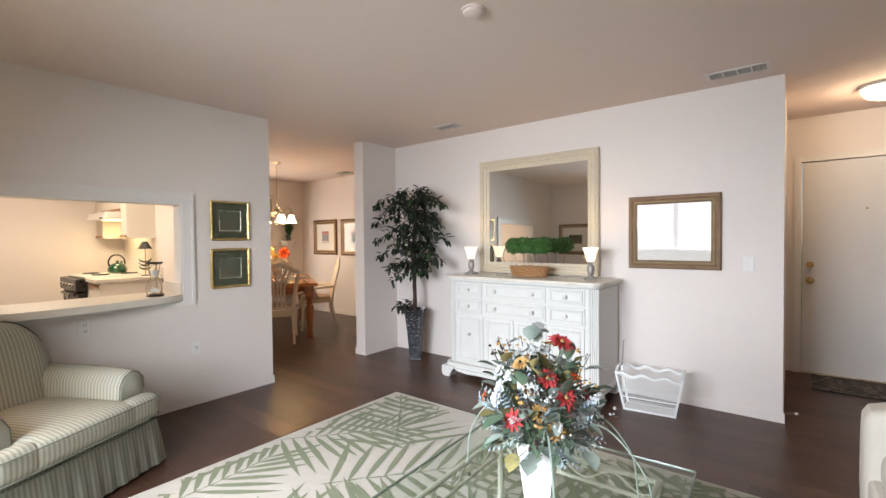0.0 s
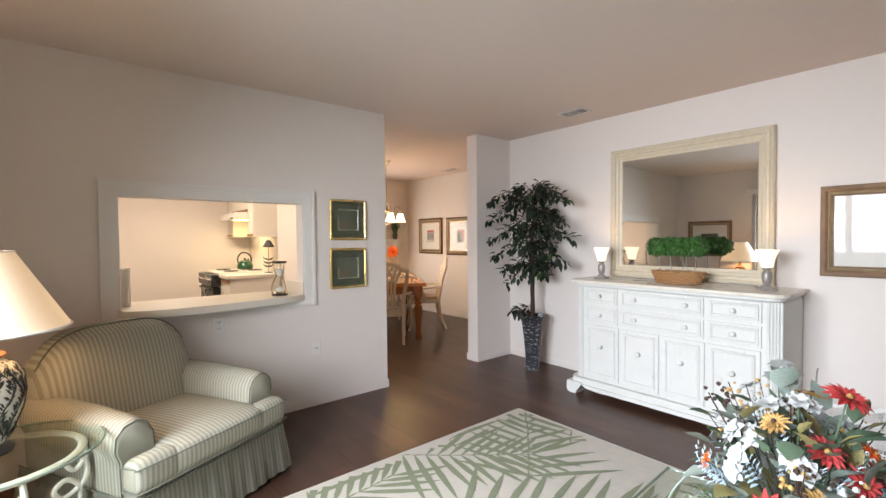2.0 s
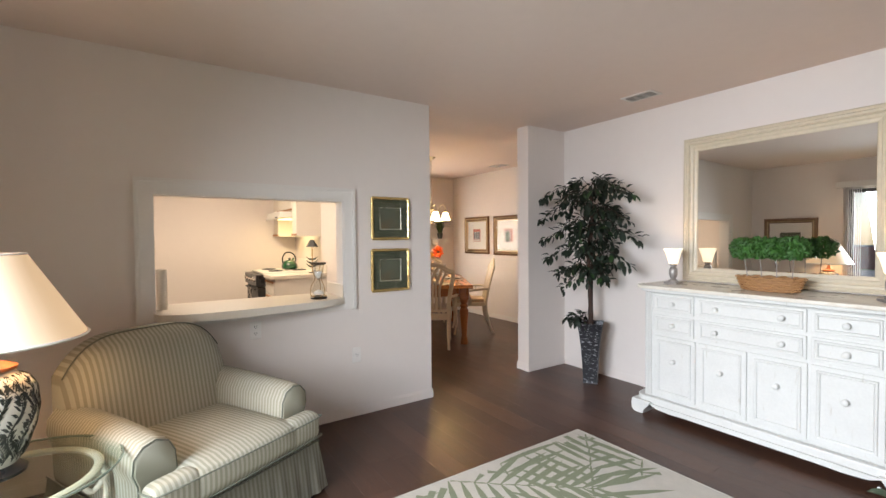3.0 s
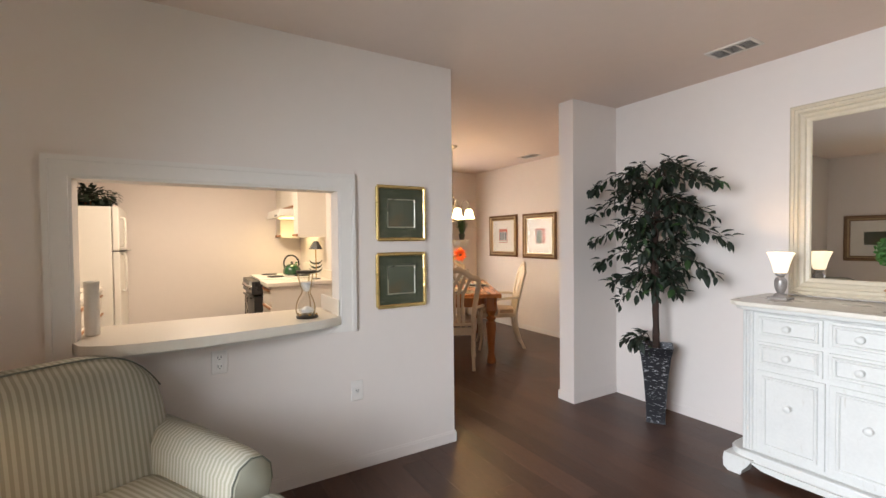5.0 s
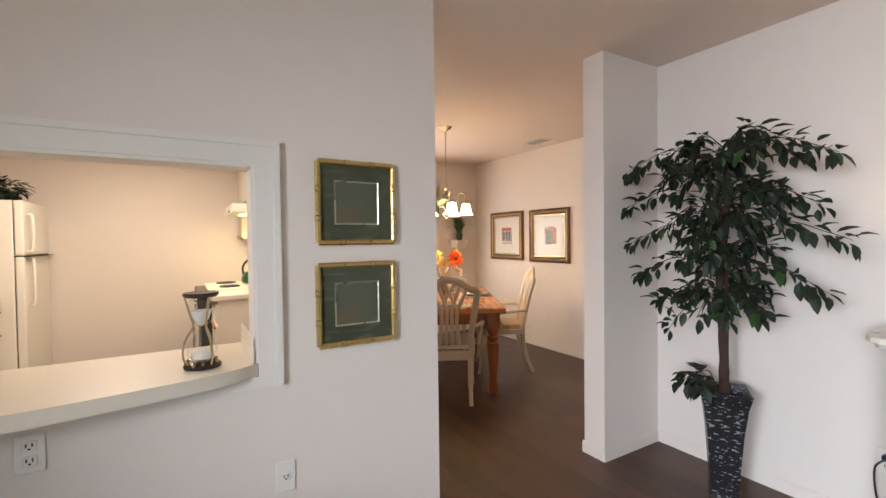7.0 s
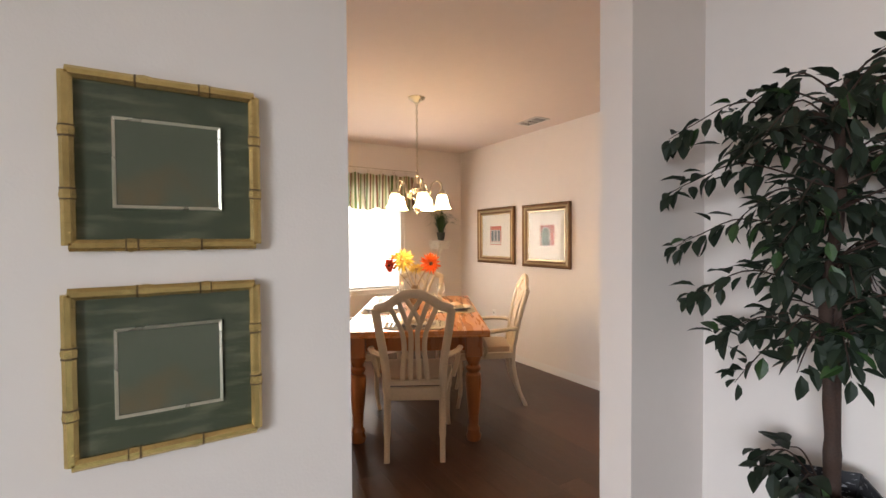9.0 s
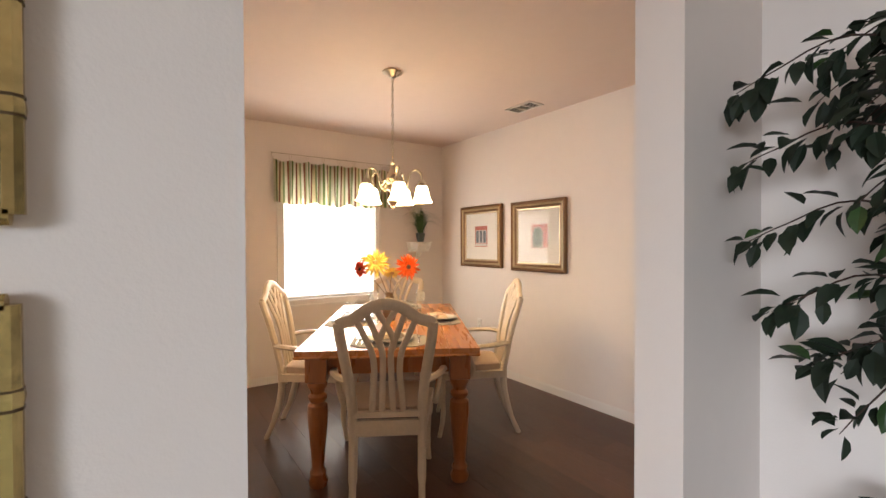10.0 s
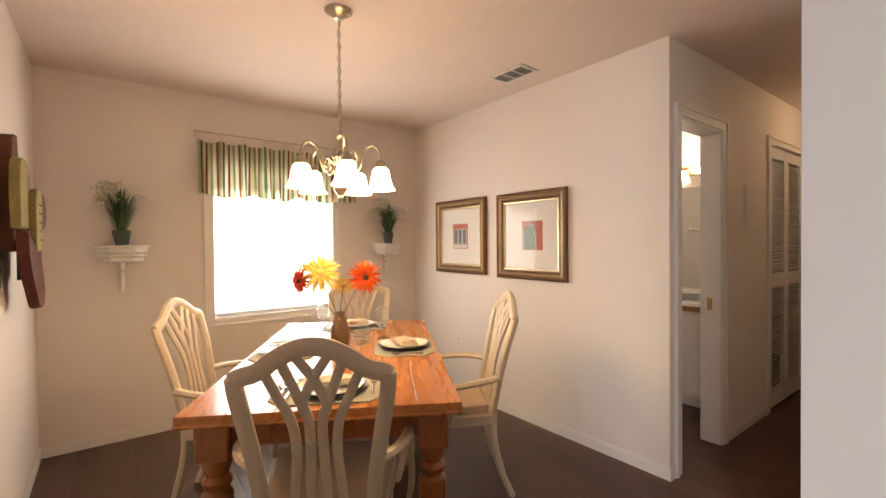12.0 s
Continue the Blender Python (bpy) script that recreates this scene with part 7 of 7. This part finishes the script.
part("oven_door", cube(-7.36, -6.64, 3.25, 3.338, 0.25, 0.74, 0.006), BLACK, st, "black glass oven door")
part("control_panel", cube(-7.38, -6.62, 3.225, 3.338, 0.755, 0.898, 0.01, 2), BLACK, st, "black control panel with knobs")
part("door_handle", sweep([(-7.30, 3.225, 0.715), (-6.70, 3.225, 0.715)], 0.012, 8), BLACK, st, smooth=True)
for k in range(5):
    bm = lathe([(0.002, 0), (0.02, 0), (0.018, 0.022), (0.002, 0.024)], 14)
    bmesh.ops.transform(bm, matrix=pose(-7.28 + 0.14 * k, 3.225, 0.83, 90), verts=bm.verts)
    part("knob", bm, CHROME, st)
part("backguard", cube(-7.38, -6.62, 3.95, 3.988, 0.925, 1.06, 0.006), WHITEENAMEL, st)
for bx, by in ((-7.2, 3.5), (-6.8, 3.5), (-7.2, 3.8), (-6.8, 3.8)):
    bm = bmesh.new()
    for q in range(4):
        sweep([(bx + (0.025 + 0.02 * q) * math.cos(a), by + (0.025 + 0.02 * q) * math.sin(a), 0.932) for a in [2 * math.pi * w / 20 for w in range(20)]], 0.006, 6, bm, closed=True)
    part("burner", bm, BLACK, st, "black coil burner", True)
tw = thing("dish_towel", pose(-6.90, 3.205, 0), "black and white patterned towel on the oven handle", "towel")
TOWEL = two_tone("patterned_towel", (0.66, 0.62, 0.55), (0.03, 0.03, 0.03), "noise", 0.95, 0.5, 0.56, (1, 1, 1), 18, 0.2)
bm = bmesh.new()
rows = [[bm.verts.new((-0.13 + 0.26 * i / 12, 0.010 * math.sin(i * 1.3) * j / 6 - 0.004, 0.73 - 0.06 * j)) for i in range(13)] for j in range(7)]
for a, b in zip(rows, rows[1:]):
    for i in range(12):
        bm.faces.new((a[i], a[i + 1], b[i + 1], b[i]))
bmesh.ops.solidify(bm, geom=list(bm.faces), thickness=0.006)
part("cloth", bm, TOWEL, tw, smooth=True)
kt = thing("kettle", pose(-6.97, 3.72, 0.938), "green enamel kettle with a black handle on the stove", "kettle")
GREENEN = material("green_enamel", (0.012, 0.075, 0.03), 0.15, vary=0.15, coat=0.6)
part("body", lathe([(0.002, 0), (0.095, 0), (0.105, 0.02), (0.100, 0.06), (0.075, 0.10), (0.035, 0.12), (0.002, 0.122)], 30), GREENEN, kt, "green enamel body", True)
part("lid_knob", lathe([(0.012, 0.12), (0.018, 0.135), (0.012, 0.15), (0.002, 0.152)], 14), BLACK, kt, smooth=True)
part("handle", sweep(spline([(-0.085, 0, 0.08), (-0.09, 0, 0.15), (-0.05, 0, 0.215), (0.02, 0, 0.22), (0.07, 0, 0.17), (0.08, 0, 0.10)], 6), 0.010, 8), BLACK, kt, "black looped handle", True)
part("spout", sweep([(0.02, 0.07, 0.06), (0.03, 0.115, 0.10), (0.035, 0.14, 0.135)], [0.024, 0.018, 0.013], 10), GREENEN, kt, smooth=True)
kt.matrix_basis = pose(-6.97, 3.72, 0.938, 0, 0, 70)
cb = thing("base_cabinet", pose(0, 0, 0), "white base cabinet with laminate counter beside the stove", "cabinet")
part("body", cube(-6.61, -6.22, 3.36, 3.985, 0.0, 0.868), CABINET, cb)
part("counter_top", cube(-6.612, -6.20, 3.31, 3.985, 0.870, 0.910, 0.004), LAMINATE, cb)
d = part("door", cube(-6.605, -6.225, 3.342, 3.36, 0.12, 0.66, 0.003), CABINET, cb)
part("pull", cube(-6.605, -6.225, 3.326, 3.342, 0.64, 0.66), OAK, d, "oak pull strip")
d = part("drawer", cube(-6.605, -6.225, 3.342, 3.36, 0.69, 0.84, 0.003), CABINET, cb)
part("pull", cube(-6.605, -6.225, 3.326, 3.342, 0.82, 0.84), OAK, d, "oak pull strip")
part("backsplash", cube(-6.61, -6.20, 3.966, 3.988, 0.912, 1.01, 0.003), LAMINATE, cb)


def upper(x0, x1, z0, z1, label):
    u = thing("upper_cabinet", pose(0, 0, 0), label, "cabinet", "upper kitchen cabinets")
    part("body", cube(x0, x1, 3.69, 3.985, z0, z1), CABINET, u)
    d = part("door", cube(x0 + 0.004, x1 - 0.004, 3.672, 3.69, z0 + 0.012, z1 - 0.01, 0.003), CABINET, u)
    part("pull", cube(x0 + 0.004, x1 - 0.004, 3.656, 3.672, z0 + 0.012, z0 + 0.035), OAK, d, "oak pull strip")
    return u


upper(-6.62, -6.42, 1.375, 2.13, "narrow white upper cabinet beside the hood")
upper(-7.36, -6.625, 1.70, 2.13, "short white upper cabinet above the hood")
upper(-7.63, -7.365, 1.375, 2.13, "white upper cabinet by the outer wall")
hd = thing("range_hood", pose(0, 0, 0), "white range hood with its light on", "hood")
part("canopy", cube(-7.355, -6.63, 3.52, 3.985, 1.615, 1.695, 0.008, 2), WHITEENAMEL, hd)
part("front_lip", cube(-7.355, -6.63, 3.505, 3.52, 1.60, 1.64, 0.004), WHITEENAMEL, hd)
part("switch_strip", cube(-6.80, -6.68, 3.50, 3.505, 1.612, 1.63), BLACK, hd)
part("lamp_lens", cube(-7.15, -6.85, 3.62, 3.80, 1.602, 1.614, 0.004), glowing("lit_hood_lens", (1, 0.72, 0.25), 4.0), hd, "glowing amber lens")
area("hood_lamp", (-7.0, 3.71, 1.598), (-7.1, 3.71, 0), 0.28, 0.16, 4.5, (1.0, 0.76, 0.38))
sl = thing("stove_lamp", pose(-6.42, 3.86, 0.910), "small table lamp with a black tin shade and moon cut-outs", "lamp")
part("base", lathe([(0.002, 0), (0.05, 0), (0.048, 0.008), (0.002, 0.012)], 20), BLACK, sl, smooth=True)
part("stem", sweep([(0, 0, 0.01), (0.01, 0, 0.12), (0, 0, 0.34)], 0.006, 6), BRASS, sl, smooth=True)
for k, zc in enumerate((0.22, 0.175, 0.13)):
    cr = [(0.07 * math.cos(a), zc + 0.05 * math.sin(a)) for a in [math.pi * (1.05 + 0.9 * q / 8) for q in range(9)]]
    part("crescent", sweep([(0.0, y, z) for y, z in cr], [0.002, 0.005, 0.009, 0.012, 0.013, 0.012, 0.009, 0.005, 0.002], 6), SLATE, sl, smooth=True)
part("shade", lathe([(0.025, 0.42), (0.078, 0.33), (0.076, 0.33), (0.023, 0.42)], 6), BLACK, sl, "black tin shade")
HGDARK = material("dark_cast_bronze", (0.05, 0.042, 0.035), 0.35, 0.6, 0.2, 20)
hg = thing("hourglass", pose(-4.02, 3.17, 0.905), "hourglass with white sand in a bronze wire stand", "hourglass")
part("bottom_plate", lathe([(0.002, 0), (0.058, 0.0), (0.062, 0.008), (0.05, 0.018), (0.002, 0.018)], 28), HGDARK, hg, smooth=True)
part("top_plate", lathe([(0.002, 0.248), (0.05, 0.248), (0.058, 0.256), (0.055, 0.264), (0.002, 0.262)], 28), HGDARK, hg, smooth=True)
part("glass_bulb", lathe([(0.01, 0.02), (0.042, 0.03), (0.050, 0.06), (0.038, 0.095), (0.012, 0.128), (0.006, 0.135), (0.012, 0.142), (0.034, 0.17), (0.044, 0.205), (0.036, 0.238), (0.01, 0.247)], 28), GLASSWARE, hg, "clear glass bulbs", True)
part("sand", lathe([(0.002, 0.145), (0.012, 0.15), (0.026, 0.175), (0.034, 0.20), (0.002, 0.203)], 24), PLATE, hg, "white sand", True)
part("sand_heap", lathe([(0.034, 0.032), (0.036, 0.045), (0.016, 0.06), (0.002, 0.066)], 24), PLATE, hg, smooth=True)
for k in range(3):
    a = 0.5 + k * 2.094
    P = lambda r, z: (r * math.cos(a), r * math.sin(a), z)
    part("wire_post", sweep(spline([P(0.052, 0.014), P(0.060, 0.05), P(0.050, 0.10), P(0.026, 0.145), P(0.036, 0.19), P(0.05, 0.25)], 5), 0.0035, 6), BRONZELIT, hg, "bent bronze wire", True)
for k in range(6):
    a = k * 1.047
    bm = bmesh.new()
    bmesh.ops.create_icosphere(bm, subdivisions=1, radius=0.007, matrix=Matrix.Translation((0.052 * math.cos(a), 0.052 * math.sin(a), 0.02)))
    part("bead", bm, BRASS, hg)

# ---- outside, beyond the patio door ----
wl = thing("low_brick_wall", pose(0, 0, 0), "low red brick wall across the road", "wall")
part("wall_body", cube(-14, 12, -24.4, -24.0, -0.17, 1.1), BRICK, wl)
part("coping", cube(-14, 12, -24.45, -23.95, 1.1, 1.2), ROAD, wl)

# ---- floor planks ----
PW, PL = 0.152, 1.22
rnd = random.Random(2)
plank = {}
rest = []
n = 0
y = YB + 0.002
row = 0
while y < 10.55:
    y1 = min(y + PW, 10.55)
    x = XW - rnd.uniform(0.0, 1.1)
    while x < XR:
        xa, xb = max(x, XW), min(x + PL, XR)
        if xb - xa > 0.02:
            near = -8 < xa < 0.4 and 1.6 < y < 7.4 and n < 300
            key = (round(xb - xa, 3), round(y1 - y, 3))
            if near:
                if key not in plank:
                    plank[key] = mesh("plank", cube(0.0003, key[0] - 0.0003, 0.0003, key[1] - 0.0003, -0.0042, 0.0, 0.0005), PLANK)
                o = new("plank", plank[key])
                o.parent, o.location = floor, (xa, y, 0)
                n += 1
            else:
                rest.append((xa, xb, y, y1))
        x += PL
    y += PW
    row += 1
bm = bmesh.new()
for xa, xb, ya, yb in rest:
    vs = [bm.verts.new((x, y, z)) for z in (-0.0042, 0.0) for x, y in ((xa + 0.0006, ya + 0.0006), (xb - 0.0006, ya + 0.0006), (xb - 0.0006, yb - 0.0006), (xa + 0.0006, yb - 0.0006))]
    bm.faces.new(vs[4:])
    for k in range(4):
        bm.faces.new((vs[k], vs[(k + 1) % 4], vs[4 + (k + 1) % 4], vs[4 + k]))
o = part("far_planks", bm, PLANK, floor)
o["kind"] = "stuff"
